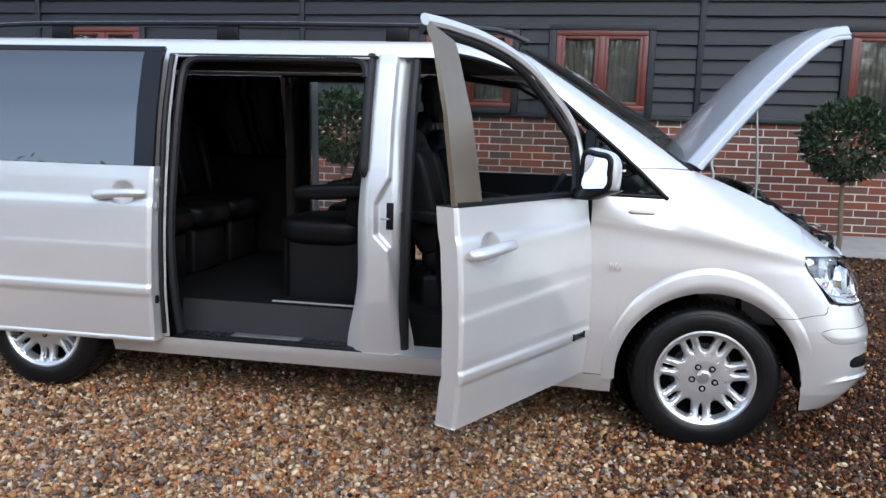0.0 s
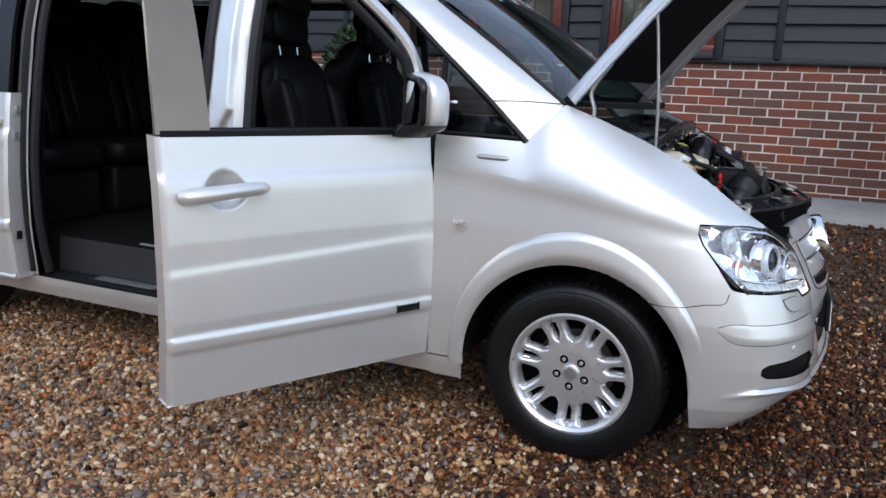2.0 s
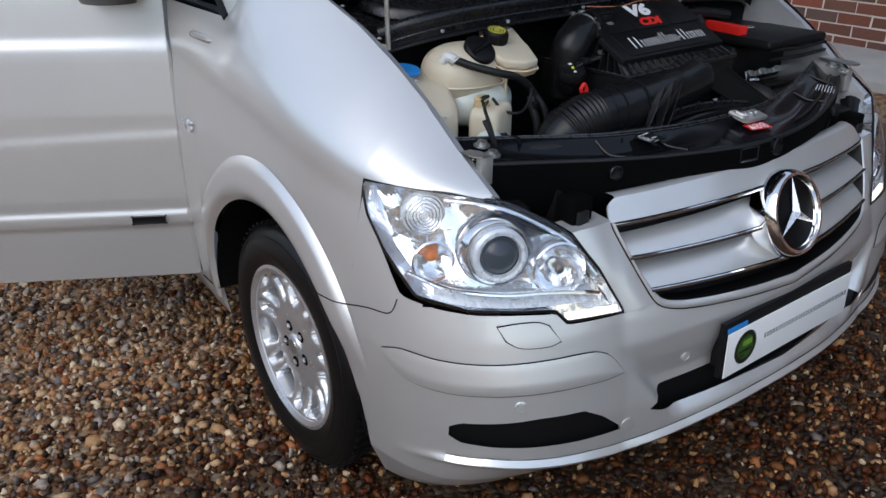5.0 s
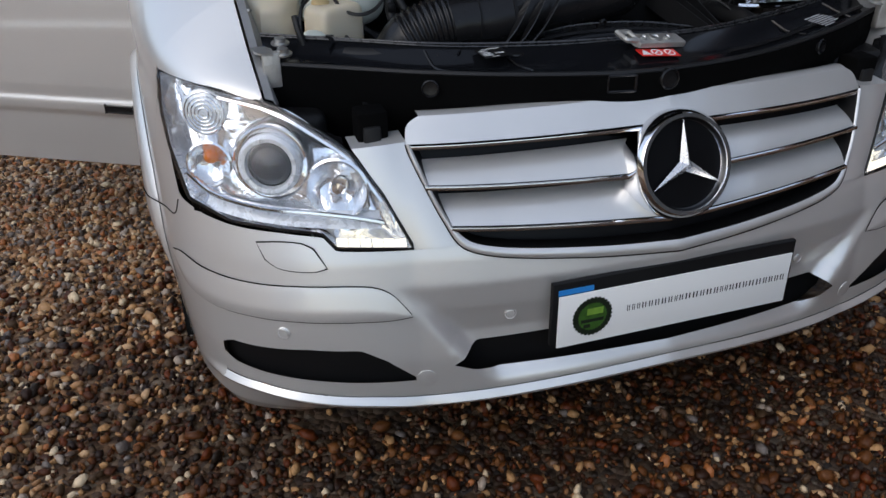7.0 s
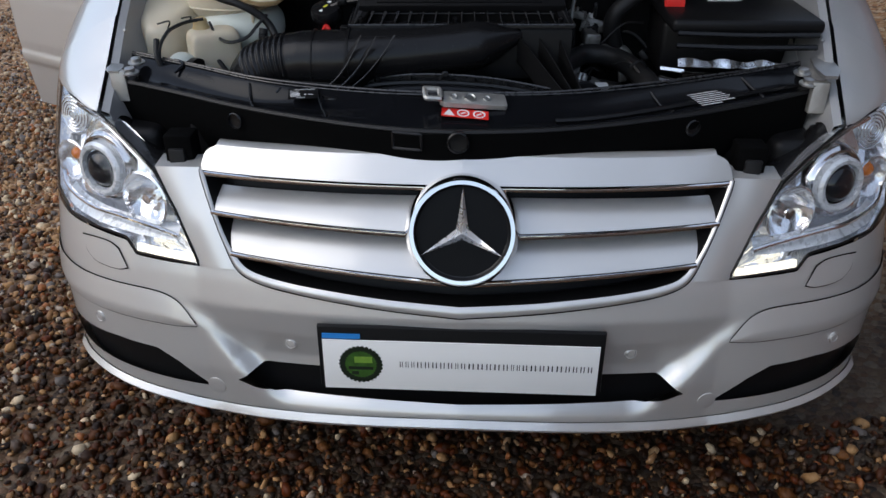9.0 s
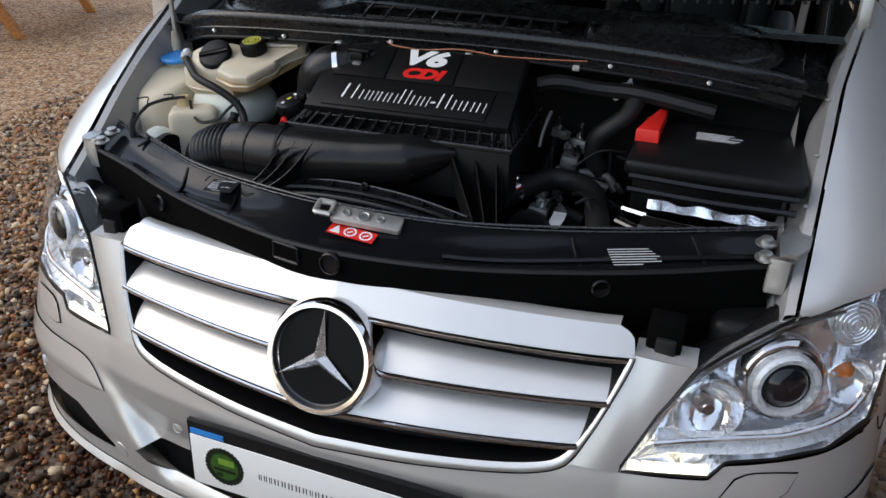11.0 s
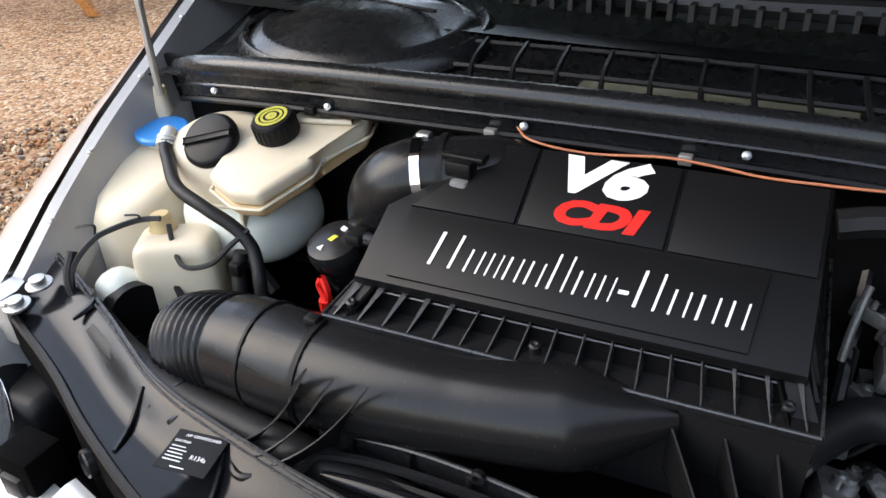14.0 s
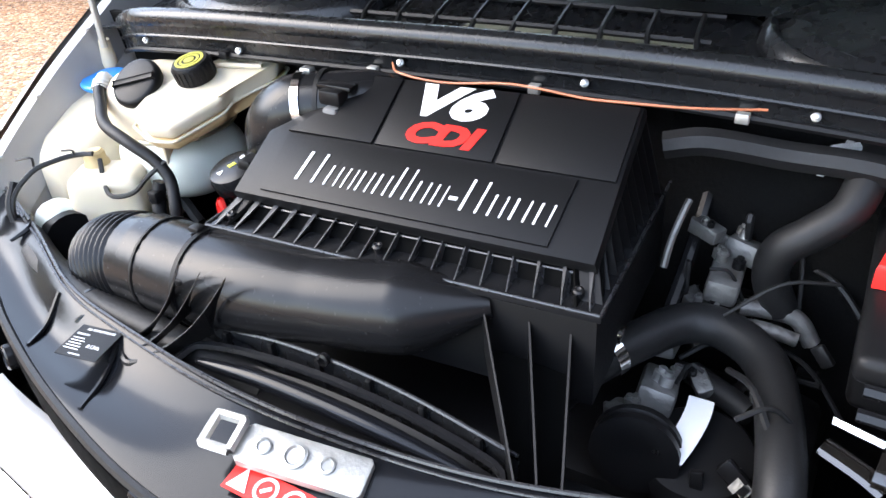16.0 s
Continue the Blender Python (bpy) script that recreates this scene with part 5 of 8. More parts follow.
# ---- windscreen and scuttle
def build_windscreen():
    def fn(u, v):
        y = -1 + 2 * u
        lo = Vector((-0.128 + 0.185 * (1 - y * y), 0.800 * y, 1.298 - 0.012 * (1 - y * y)))
        hi = Vector((-0.955 + 0.085 * (1 - y * y), 0.690 * y, 1.835 + 0.035 * (1 - y * y)))
        p = lo.lerp(hi, v)
        return p + Vector((0.5, 0, 0.85)) * 0.03 * math.sin(math.pi * v)

    w = part("windscreen", patch(fn, 40, 24), SCREEN, van, "dark green tinted windscreen")
    part("screen_band", patch(lambda u, v: fn(u, 0.0 + 0.05 * v) + Vector((-0.002, 0, -0.003)), 40, 2), BLACK, w)
    for k in range(11):
        bm = bmesh.new()
        u, v = 0.16 + 0.062 * k, 0.66 + 0.05 * (k % 2)
        a = fn(u, v) + Vector((0.004, 0, 0.006))
        b = fn(u + 0.018, v + 0.10) + Vector((0.004, 0, 0.006))
        c = fn(u + 0.030, v + 0.10) + Vector((0.004, 0, 0.006))
        d = fn(u + 0.014, v) + Vector((0.004, 0, 0.006))
        bm.faces.new([bm.verts.new(p) for p in (a, d, c, b)])
        part("price_bar", bm, WHITE, w, "white stick-on bar", smooth=False)
    # ribbed lower seal
    bm = bmesh.new()
    tube([fn(u / 20, 0) + Vector((0.012, 0, 0.002)) for u in range(21)], 0.012, 60, 8, bm=bm)
    part("lower_seal", bm, RUBBER, w)
    bm = bmesh.new()
    for k in range(70):
        p = fn((k + 0.5) / 70, 0) + Vector((0.026, 0, -0.006))
        box(p.x - 0.014, p.x + 0.014, p.y - 0.003, p.y + 0.003, p.z - 0.006, p.z + 0.012, bm=bm)
    part("seal_ribs", bm, RUBBER, w)
    return w


build_windscreen()


# ---- bonnet, propped open
B_LINE = [(-0.115, 1.327), (0.0, 1.472), (0.13, 1.632), (0.26, 1.775), (0.37, 1.880), (0.46, 1.938), (0.56, 1.962)]


def build_bonnet():
    def at(u, v, d=0.0):
        y = -1 + 2 * v
        half = 0.835 - 0.09 * u - 0.14 * max(0, (u - 0.72) / 0.28) ** 2
        p = lerp_path([(a, 0, b) for a, b in B_LINE], u)
        q = lerp_path([(a, 0, b) for a, b in B_LINE], min(u + 0.02, 1))
        o = lerp_path([(a, 0, b) for a, b in B_LINE], max(u - 0.02, 0))
        t = (q - o).normalized()
        n = Vector((-t.z, 0, t.x))
        crown = 0.05 * (1 - y * y) - 0.05 * max(0, (abs(y) - 0.9) / 0.1) ** 2
        fwd = 0.05 * (1 - y * y) * u - (0.04 * (1 - y * y)) * (1 - u)
        return p + n * (crown + d) + t * fwd + Vector((0, y * half, 0))

    b = part("bonnet", patch(at, 30, 40, 0.0), PAINT, van, "silver bonnet propped wide open")
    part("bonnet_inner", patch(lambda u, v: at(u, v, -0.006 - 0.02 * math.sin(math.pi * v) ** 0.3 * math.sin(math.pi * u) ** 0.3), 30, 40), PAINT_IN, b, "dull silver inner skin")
    part("bonnet_mat", patch(lambda u, v: at(0.10 + 0.72 * u, 0.10 + 0.80 * v, -0.034 - 0.012 * math.sin(math.pi * u) * math.sin(math.pi * v)), 20, 24), FELT, b, "dark insulation mat")
    for v in (0.075, 0.925):
        part("bonnet_rib", tube([at(0.03 + 0.9 * k / 8, v, -0.022) for k in range(9)], 0.018, 24, 8, flat=0.7), PAINT_IN, b)
        part("edge_flange", tube([at(k / 12, 0.012 if v < 0.5 else 0.988, -0.006) for k in range(13)], 0.007, 30, 6), PAINT, b)
    for k in range(7):
        p = at(0.12 + 0.1 * k, 0.075, -0.04)
        part("stud", lathe([(0.008, 0), (0.008, 0.006), (0.001, 0.007)], Matrix.Translation(p), 8), STEEL, b)
    part("front_frame", tube([at(0.93, 0.12 + 0.76 * k / 8, -0.02) for k in range(9)], 0.02, 24, 8, flat=0.7), PAINT_IN, b)
    for sg in (-1, 1):
        part("bonnet_hinge", tube([(-0.03, 0.795 * sg, 1.20), (-0.015, 0.785 * sg, 1.27), (-0.03, 0.785 * sg, 1.34), (0.03, 0.77 * sg, 1.44)], 0.014, 16, 8, flat=0.5), ALU, b, "curved steel hinge arm")
    return b


build_bonnet()
part("prop_rod", tube([(0.195, -0.709, 1.13), (0.19, -0.712, 1.30), (0.172, -0.716, 1.5), (0.157, -0.719, 1.645), (0.165, -0.70, 1.66)], 0.0055, 30, 8), STEEL, van, "thin steel bonnet stay")
part("prop_pivot", tube([(0.185, -0.72, 1.09), (0.188, -0.716, 1.14)], 0.011, 4, 10, radius=lambda u: 1.3 - 0.5 * u), CREAM, van)


# ---- front door, swung open
def dent(dx, dz):
    """Depth of the finger recess behind a door handle."""
    k = (dx / 0.068) ** 2 + (dz / 0.060) ** 2
    return 0.034 * (1 - k) if k < 1 else 0.0


# The bronze tone paints the gravel's reflection into the black film.
POST_FILM = mat("post_film", (0.21, 0.168, 0.125), 0.17, 0.55, vary=0.08)


def build_front_door(sg, angle):
    hinge = Vector((-0.556, 0.935 * sg, 0))
    d = thing("front_door", "", "")
    d.parent = van
    turn = Matrix.Translation(hinge) @ pose(0, 0, 0, 0, 0, -angle * sg)
    L = 1.0

    def tf(x, y, z):
        return turn @ Vector((x, y * sg, z))

    def face_y(z, x=0.0):
        o = half_width(z) - 0.935
        o += 0.007 / (1 + math.exp((z - 1.045) / 0.006)) + 0.004 / (1 + math.exp((z - 0.80 - 0.04 * x) / 0.006))
        o += 0.008 * math.exp(-(((z - 0.535 - 0.0 * x) / 0.024) ** 4))
        return o

    def fn(u, v):
        z = 0.335 + (1.165 - 0.335) * v
        x = -L * u
        end = 0.012 * (max(0, (u - 0.985) / 0.015) + max(0, (0.01 - u) / 0.01))
        return tf(x, face_y(z, x) - end - dent(x + 0.80, z - 1.003), z)

    part("door_skin", patch(fn, 170, 150), PAINT, d)
    part("door_inner", patch(lambda u, v: tf(-0.02 - 0.96 * u, -0.09 + 0.03 * math.sin(v * 6), 0.345 + 0.80 * v), 12, 20), BLACK, d, "black door lining")
    for x in (-0.004, -L + 0.004):
        part("door_edge", patch(lambda u, v: tf(x, face_y(0.335 + 0.83 * v) - 0.012 - 0.08 * u, 0.335 + 0.83 * v), 2, 30), PAINT, d)
    part("door_bottom", patch(lambda u, v: tf(-L * u, face_y(0.335) - 0.09 * v, 0.336), 10, 2), PAINT, d)
    part("waist_seal", patch(lambda u, v: tf(-0.02 - 0.965 * u, face_y(1.165) - 0.004 - 0.02 * (v > 0.6), 1.163 + 0.026 * v), 12, 4, 0.006), BLACK, d)
    part("waist_top", patch(lambda u, v: tf(-L * u, face_y(1.165) - 0.095 * v, 1.166), 10, 2), BLACK, d)
    # window frame: broad rear post, curved top, raked front
    post = [(-0.835, 1.17), (-0.845, 1.40), (-0.86, 1.60), (-0.872, 1.765)], [(-0.998, 1.17), (-0.998, 1.40), (-0.995, 1.60), (-0.985, 1.825)]

    def post_fn(u, v):
        a, b = lerp_path([(*p, 0) for p in post[0]], u), lerp_path([(*p, 0) for p in post[1]], u)
        p = a.lerp(b, v)
        return tf(p.x, half_width(p.y) - 0.935, p.y)

    part("rear_post", patch(post_fn, 20, 6, 0.02), POST_FILM, d, "black film window post, warm reflection painted in")
    rail = [(-0.03, 1.17), (-0.045, 1.40), (-0.10, 1.50), (-0.25, 1.635), (-0.42, 1.735), (-0.62, 1.80), (-0.85, 1.828), (-0.985, 1.832)]
    pts = [tf(x, half_width(z) - 0.935 - 0.012, z) for x, z in rail]
    part("window_frame", tube(pts, 0.026, 50, 8, flat=0.7), PAINT, d, "silver window frame")
    pts = [tf(x - 0.03 * (x > -0.3) - 0.006, half_width(z) - 0.935 - 0.02, z - 0.034 * (x < -0.08)) for x, z in rail]
    part("glass_channel", tube(pts, 0.018, 50, 8), RUBBER, d)
    part("front_post", patch(lambda u, v: tf(-0.03 - 0.09 * u * (1 - 0.5 * v), half_width(1.17 + 0.3 * v) - 0.938, 1.17 + 0.30 * v), 3, 8, 0.02), BLACK_SATIN, d)
    # bright key strip and moulding
    part("moulding_end", box(-0.17, -0.075, -0.006, 0.004, 0.524, 0.548, 0.004, m=turn @ Matrix.Diagonal((1, sg, 1, 1)) @ Matrix.Translation((0, face_y(0.535) + 0.002, 0))), BLACK_SATIN, d, "small dark badge in the door moulding")
    build_handle(tf, -0.80, 1.003, face_y(1.003), d)
    return d, tf


def build_handle(tf, x, z, y, parent):
    """Pull handle over a rounded recess."""
    m = lambda a, b, c: tf(x + a, y + b, z + c)
    part("door_handle", tube([m(-0.150, 0.010, -0.016), (m(-0.105, 0.028, -0.010)), m(0, 0.036, 0.0), m(0.09, 0.028, 0.004), m(0.132, 0.010, 0.004)], 0.0265, 36, 14, radius=lambda u: (1.10 - 0.24 * u) * (0.5 + 0.5 * min(1, 9 * u, 9 * (1 - u)) ** 0.6), flat=0.9), PAINT, parent, "silver pull handle")
    part("lock", lathe([(0.008, 0), (0.008, 0.004), (0.001, 0.005)], facing(m(-0.105, 0.044, -0.010), (m(0, 1, 0) - m(0, 0, 0))), 14), STEEL, parent)


door_right, tf_r = build_front_door(-1, 61.5)


def build_mirror(tf, d):
    c = Vector((-0.135, 0.095, 1.283))
    bm = bmesh.new()
    bmesh.ops.create_icosphere(bm, subdivisions=4, radius=1.0)
    for v in bm.verts:
        p = v.co
        s = Vector([math.copysign(abs(q) ** 0.6, q) for q in p])
        v.co = tf(c.x + 0.052 * s.x + 0.022, c.y + 0.086 * s.y, c.z + 0.095 * s.z - 0.018 * s.y)
    sh = part("mirror_shell", bm, PAINT, d, "silver door mirror shell")
    part("mirror_base", patch(lambda u, v: tf(c.x + 0.07 * math.cos(6.2832 * u), c.y + 0.115 * math.sin(6.2832 * u) * (1 - 0.5 * v) - 0.06 * v, 1.205 - 0.045 * v), 24, 4, 0.004), BLACK_SATIN, sh)
    bm = bmesh.new()
    f = [(-0.068, -0.078), (0.070, -0.066), (0.073, 0.060), (-0.062, 0.079)]
    loop = []
    for k in range(4):
        (a, b), (e, g) = f[k], f[(k + 1) % 4]
        loop += [(a + (e - a) * t, b + (g - b) * t) for t in (0.12, 0.5, 0.88)]
    vs = [bm.verts.new(tf(c.x - 0.040 + 0.16 * b - 0.28 * a, c.y + a, c.z + b)) for a, b in loop]
    bm.faces.new(vs)
    part("mirror_glass", bm, MIRROR, sh, "mirror glass", smooth=False)
    part("mirror_rim", tube([tf(c.x - 0.034 - 0.26 * a, c.y + a * 1.06, c.z + b * 1.06) for a, b in loop], 0.013, 48, 8, closed=True), BLACK_SATIN, sh)
    part("mirror_arm", tube([tf(-0.05, -0.03, 1.185), tf(-0.08, 0.02, 1.19), tf(-0.12, 0.07, 1.20)], 0.035, 10, 10, flat=0.5), BLACK_SATIN, sh)
    part("signal_strip", tube([tf(c.x + 0.09, c.y - 0.07, c.z + 0.0), tf(c.x + 0.094, c.y, c.z), tf(c.x + 0.08, c.y + 0.08, c.z + 0.005)], 0.010, 12, 8, flat=0.5), FROST, sh, "clear signal strip")


build_mirror(tf_r, door_right)


# ---- sliding doors
def build_sliding_door(sg, x1, out):
    x0 = x1 - 1.08
    d = thing("sliding_door", "", "")
    d.parent = van

    def y_at(z):
        o = half_width(z) + out
        o += 0.007 / (1 + math.exp((z - 1.045) / 0.006)) + 0.008 * math.exp(-(((z - 0.60) / 0.026) ** 4))
        return o + 0.004 / (1 + math.exp((z - 0.83) / 0.006))

    def fn(u, v):
        z = 0.335 + 0.885 * v
        e = 0.014 * max(0, (u - 0.985) / 0.015)
        return Vector((x0 + (x1 - x0) * u, (y_at(z) - e - dent(x0 + (x1 - x0) * u - x1 + 0.16, z - 1.085)) * sg, z))

    part("door_skin", patch(fn, 170, 150), PAINT, d)
    part("lower_trim", patch(lambda u, v: Vector((x0 + (x1 - x0) * u, (y_at(0.335) + 0.008 * math.sin(math.pi * v)) * sg, 0.33 + 0.03 * v)), 12, 6), PAINT, d)
    part("door_window", side_patch(sg, x0, x1 - 0.105, 1.222, 1.79, 12, 10, out - 0.004, 0.005), PRIVACY, d, "dark privacy window")
    part("window_post", side_patch(sg, x1 - 0.104, x1, 1.222, 1.80, 4, 10, out, 0.02), BLACK_SATIN, d)
    part("top_frame", side_patch(sg, x0, x1, 1.79, 1.815, 8, 2, out, 0.02), BLACK_SATIN, d)
    part("door_edge", patch(lambda u, v: Vector((x1 - 0.004 + 0.02 * u * (1 - u), (y_at(0.335 + 0.885 * v) - 0.014 - 0.085 * u) * sg, 0.335 + 0.885 * v)), 6, 30), PAINT, d)
    part("edge_seal", tube([(x1 + 0.002, (half_width(z) + out - 0.085) * sg, z) for z in (0.36, 0.8, 1.2, 1.5, 1.78)], 0.016, 24, 8), RUBBER, d)
    for z in (0.55, 1.02, 1.14):
        part("latch", box(x1 - 0.006, x1 + 0.012, sg * (y_at(z) - 0.05) - 0.012, sg * (y_at(z) - 0.05) + 0.012, z - 0.02, z + 0.02, 0.004), STEEL if z > 1 else BLACK, d)
    part("door_inner", patch(lambda u, v: Vector((x0 + 0.01 + (x1 - x0 - 0.02) * u, (half_width(0.35 + 0.85 * v) + out - 0.095) * sg, 0.35 + 0.85 * v)), 6, 12), BLACK, d)
    build_handle(lambda a, b, c: Vector((a, b * sg, c)), x1 - 0.16, 1.085, y_at(1.085), d)
    return d


PRIVACY = mat_glass("privacy_glass_door", (0.03, 0.032, 0.036), 0.02, 2.5)
build_sliding_door(-1, -2.70, 0.085)
build_sliding_door(1, -2.70, 0.085)


# passenger side front door stays shut
def build_shut_door():
    d = thing("passenger_door", "", "")
    d.parent = van
    part("door_skin", side_patch(1, -1.47, -0.556, 0.335, 1.165, 12, 20, 0.0, 0.01), PAINT, d)
    part("door_lining", side_patch(1, -1.46, -0.57, 0.36, 1.16, 8, 10, -0.07), BLACK, d)
    rail = [(-0.59, 1.17), (-0.62, 1.43), (-0.80, 1.62), (-1.05, 1.75), (-1.46, 1.80), (-1.47, 1.17)]
    part("window_frame", tube([(x, half_width(z) - 0.02, z) for x, z in rail], 0.028, 60, 8, eased=False), BLACK_SATIN, d)
    bm = bmesh.new()
    bm.faces.new([bm.verts.new((x, half_width(z) - 0.02, z)) for x, z in rail])
    part("door_glass", bm, PANE, d)


build_shut_door()
part("tailgate", patch(lambda u, v: Vector((-4.33 - 0.05 * math.sin(math.pi * u) - 0.0 * v, -0.93 + 1.86 * u, 0.25 + 1.6 * v)), 12, 12, 0.01), PAINT, van)
part("tail_window", patch(lambda u, v: Vector((-4.345 - 0.05 * math.sin(math.pi * (0.1 + 0.8 * u)), -0.70 + 1.4 * u, 1.2 + 0.5 * v)), 8, 4, 0.004), TINT, van)


# ---------------------------------------------------------------- the van: engine bay
def P(name, bm, material, label="", parent=None, smooth=True):
    return part(name, bm, material, parent or van, label, smooth)


BEFORE_BAY = set(scene.objects)
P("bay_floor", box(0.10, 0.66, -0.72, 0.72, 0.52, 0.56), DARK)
P("bulkhead", patch(lambda u, v: Vector((0.19 - 0.03 * v, -0.74 + 1.48 * u, 0.55 + 0.63 * v)), 12, 6, 0.01), FELT, "black padded bulkhead")
for sg in (-1, 1):
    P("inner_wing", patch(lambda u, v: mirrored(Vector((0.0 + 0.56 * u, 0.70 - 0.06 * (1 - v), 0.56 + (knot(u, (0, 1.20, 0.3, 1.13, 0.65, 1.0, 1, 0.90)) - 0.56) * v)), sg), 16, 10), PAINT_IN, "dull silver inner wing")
    P("lamp_bracket", box(0.530, 0.548, sg * 0.695 - 0.016, sg * 0.695 + 0.016, 0.925, 0.988, 0.003), ALU, "bent steel lamp bracket")

SLAM_BACK = [(0.445, -0.70, 0.995), (0.507, -0.543, 0.988), (0.570, -0.40, 0.984), (0.597, -0.26, 0.98), (0.615, -0.12, 0.978), (0.617, 0.05, 0.978), (0.60, 0.19, 0.978), (0.55, 0.36, 0.98), (0.495, 0.52, 0.984), (0.43, 0.69, 0.99)]
SLAM_FRONT = [(0.535, -0.70, 0.965), (0.585, -0.56, 0.958), (0.635, -0.45, 0.955), (0.69, -0.30, 0.952), (0.735, -0.12, 0.95), (0.742, 0.02, 0.95), (0.715, 0.2, 0.95), (0.66, 0.38, 0.952), (0.60, 0.53, 0.956), (0.52, 0.69, 0.962)]


def slam(u, v, up=0.0):
    p = lerp_path(SLAM_BACK, u).lerp(lerp_path(SLAM_FRONT, u), v)
    dip = 0.012 * math.sin(math.pi * v) ** 2 * (1 - 0.7 * math.exp(-(((u - 0.5) / 0.14) ** 2)))
    sw = 0.006 * math.sin(14 * u + 3 * v) * math.sin(math.pi * v)
    return p + Vector((0, 0, up - dip + sw))


# Lighter black for ribs and lips, painting in the light their edges catch.
RIB = mat("edge_lit_black_rib", (0.03, 0.03, 0.032), 0.28, vary=0.2, spec=0.6)
SLICK = mat("slick_black_plastic", (0.006, 0.0065, 0.008), 0.15, vary=0.2, bump=0.02, bump_scale=60, spec=0.22)
cross = P("slam_panel", patch(slam, 90, 16, 0.004), SLICK, "moulded black front cross panel")
P("rear_lip", tube([slam(k / 24, 0.0, 0.003) for k in range(25)], 0.0024, 90, 6), RIB, parent=cross)
P("lip_step", tube([slam(k / 24, 0.06, 0.002) for k in range(25)], 0.0016, 90, 6), RIB, parent=cross)
P("front_lip", tube([slam(k / 24, 0.98, 0.0) for k in range(25)], 0.0055, 90, 6), RUBBER, parent=cross)
P("mid_rib", tube([slam(0.62 + 0.36 * k / 12, 0.70, 0.006) for k in range(13)], 0.005, 50, 6), BLACK_SATIN, parent=cross)
for u, w in ((0.205, 0.1), (0.31, 0.0), (0.76, 0.0), (0.9, 0.0)):
    P("stiffening_rib", tube([slam(u + w * 0.05, 0.15, 0.000), slam(u + 0.01, 0.5, 0.003), slam(u + 0.02, 0.85, 0.000)], 0.003, 16, 6), BLACK_SATIN, parent=cross)
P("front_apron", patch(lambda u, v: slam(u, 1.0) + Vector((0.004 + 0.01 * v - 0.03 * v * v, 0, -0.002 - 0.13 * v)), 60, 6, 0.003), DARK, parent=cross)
for y, x, z, r in ((-0.432, 0.652, 0.930, 0.016), (-0.004, 0.752, 0.936, 0.020), (0.432, 0.646, 0.930, 0.016)):
    P("apron_plug", lathe([(r, -0.006), (r, 0.004), (r * 0.86, 0.006), (r * 0.8, 0.0), (0.001, -0.001)], facing((x, y, z), (0.9, 0.8 * y, 0.1)), 20), BLACK_SATIN, "black rubber plug", cross)
pocket = [(0.738, -0.122, 0.948), (0.747, -0.070, 0.948), (0.748, -0.070, 0.918), (0.739, -0.122, 0.918)]
P("apron_pocket", tube(pocket, 0.003, 40, 6, closed=True, eased=False), BLACK_SATIN, "black latch pocket", cross)
for line in ([(0.528, -0.452, 0.984), (0.556, -0.424, 0.974), (0.590, -0.396, 0.968)], [(0.572, -0.392, 0.972), (0.553, -0.380, 0.980)], [(0.600, -0.362, 0.968), (0.583, -0.346, 0.976)], [(0.525, -0.585, 0.980), (0.500, -0.575, 0.990), (0.478, -0.600, 0.992)]):
    P("stiffening_rib", tube(line, 0.0035, 16, 6, radius=lambda u: 0.4 + 0.9 * math.sin(math.pi * (0.1 + 0.8 * u))), SLICK, parent=cross)
for sg in (-1, 1):
    for x, y, z in ((0.50, 0.671, 0.995), (0.535, 0.672, 0.985)):
        b = P("panel_bolt", lathe([(0.017, 0), (0.017, 0.003), (0.010, 0.004), (0.010, 0.011), (0.006, 0.012), (0.001, 0.012)], facing((x, y * sg, z - 0.004), (0.1, 0, 1)), 12), STEEL, "steel bolt with washer", cross)
    P("latch_block", box(0.625, 0.675, sg * 0.545 - 0.028, sg * 0.545 + 0.028, 0.78, 0.905, 0.006), DARK, "black bonnet catch tower")
    P("catch_pad", box(0.66, 0.682, sg * 0.548 - 0.016, sg * 0.548 + 0.016, 0.800, 0.880, 0.004), RUBBER)
    P("lamp_housing", box(0.45, 0.60, sg * 0.66 - 0.05, sg * 0.66 + 0.05, 0.74, 0.885, 0.02, 3), BLACK, "black lamp housing back")
    P("lamp_shroud", patch(lambda u, v: mirrored(lamp_point(0.60 + 0.13 * u, 0.852 + 0.07 * u - 0.01 * math.sin(math.pi * u), -0.002) + Vector((-0.07 * v, -0.01 * v, 0.012 * math.sin(math.pi * v))), sg), 14, 5, 0.003), BLACK_SATIN)


def frame_at(o, x, y):
    x, y = Vector(x).normalized(), Vector(y).normalized()
    z = x.cross(y).normalized()
    y = z.cross(x)
    return Matrix(((x.x, y.x, z.x, o[0]), (x.y, y.y, z.y, o[1]), (x.z, y.z, z.z, o[2]), (0, 0, 0, 1)))


def bars(m, rows, w, h, material, parent, name="printed_bar", label="white printed bar", seed=1):
    """Unreadable small print as plain bars."""
    rng = random.Random(seed)
    for k in range(rows):
        y = h * (0.5 - (k + 0.5) / rows)
        L = w * rng.uniform(0.55, 1.0)
        P(name, prism([(-w / 2, y - h / rows * 0.11), (-w / 2 + L, y - h / rows * 0.11), (-w / 2 + L, y + h / rows * 0.11), (-w / 2, y + h / rows * 0.11)], 0, 0.0006, m), material, label, parent, smooth=False)


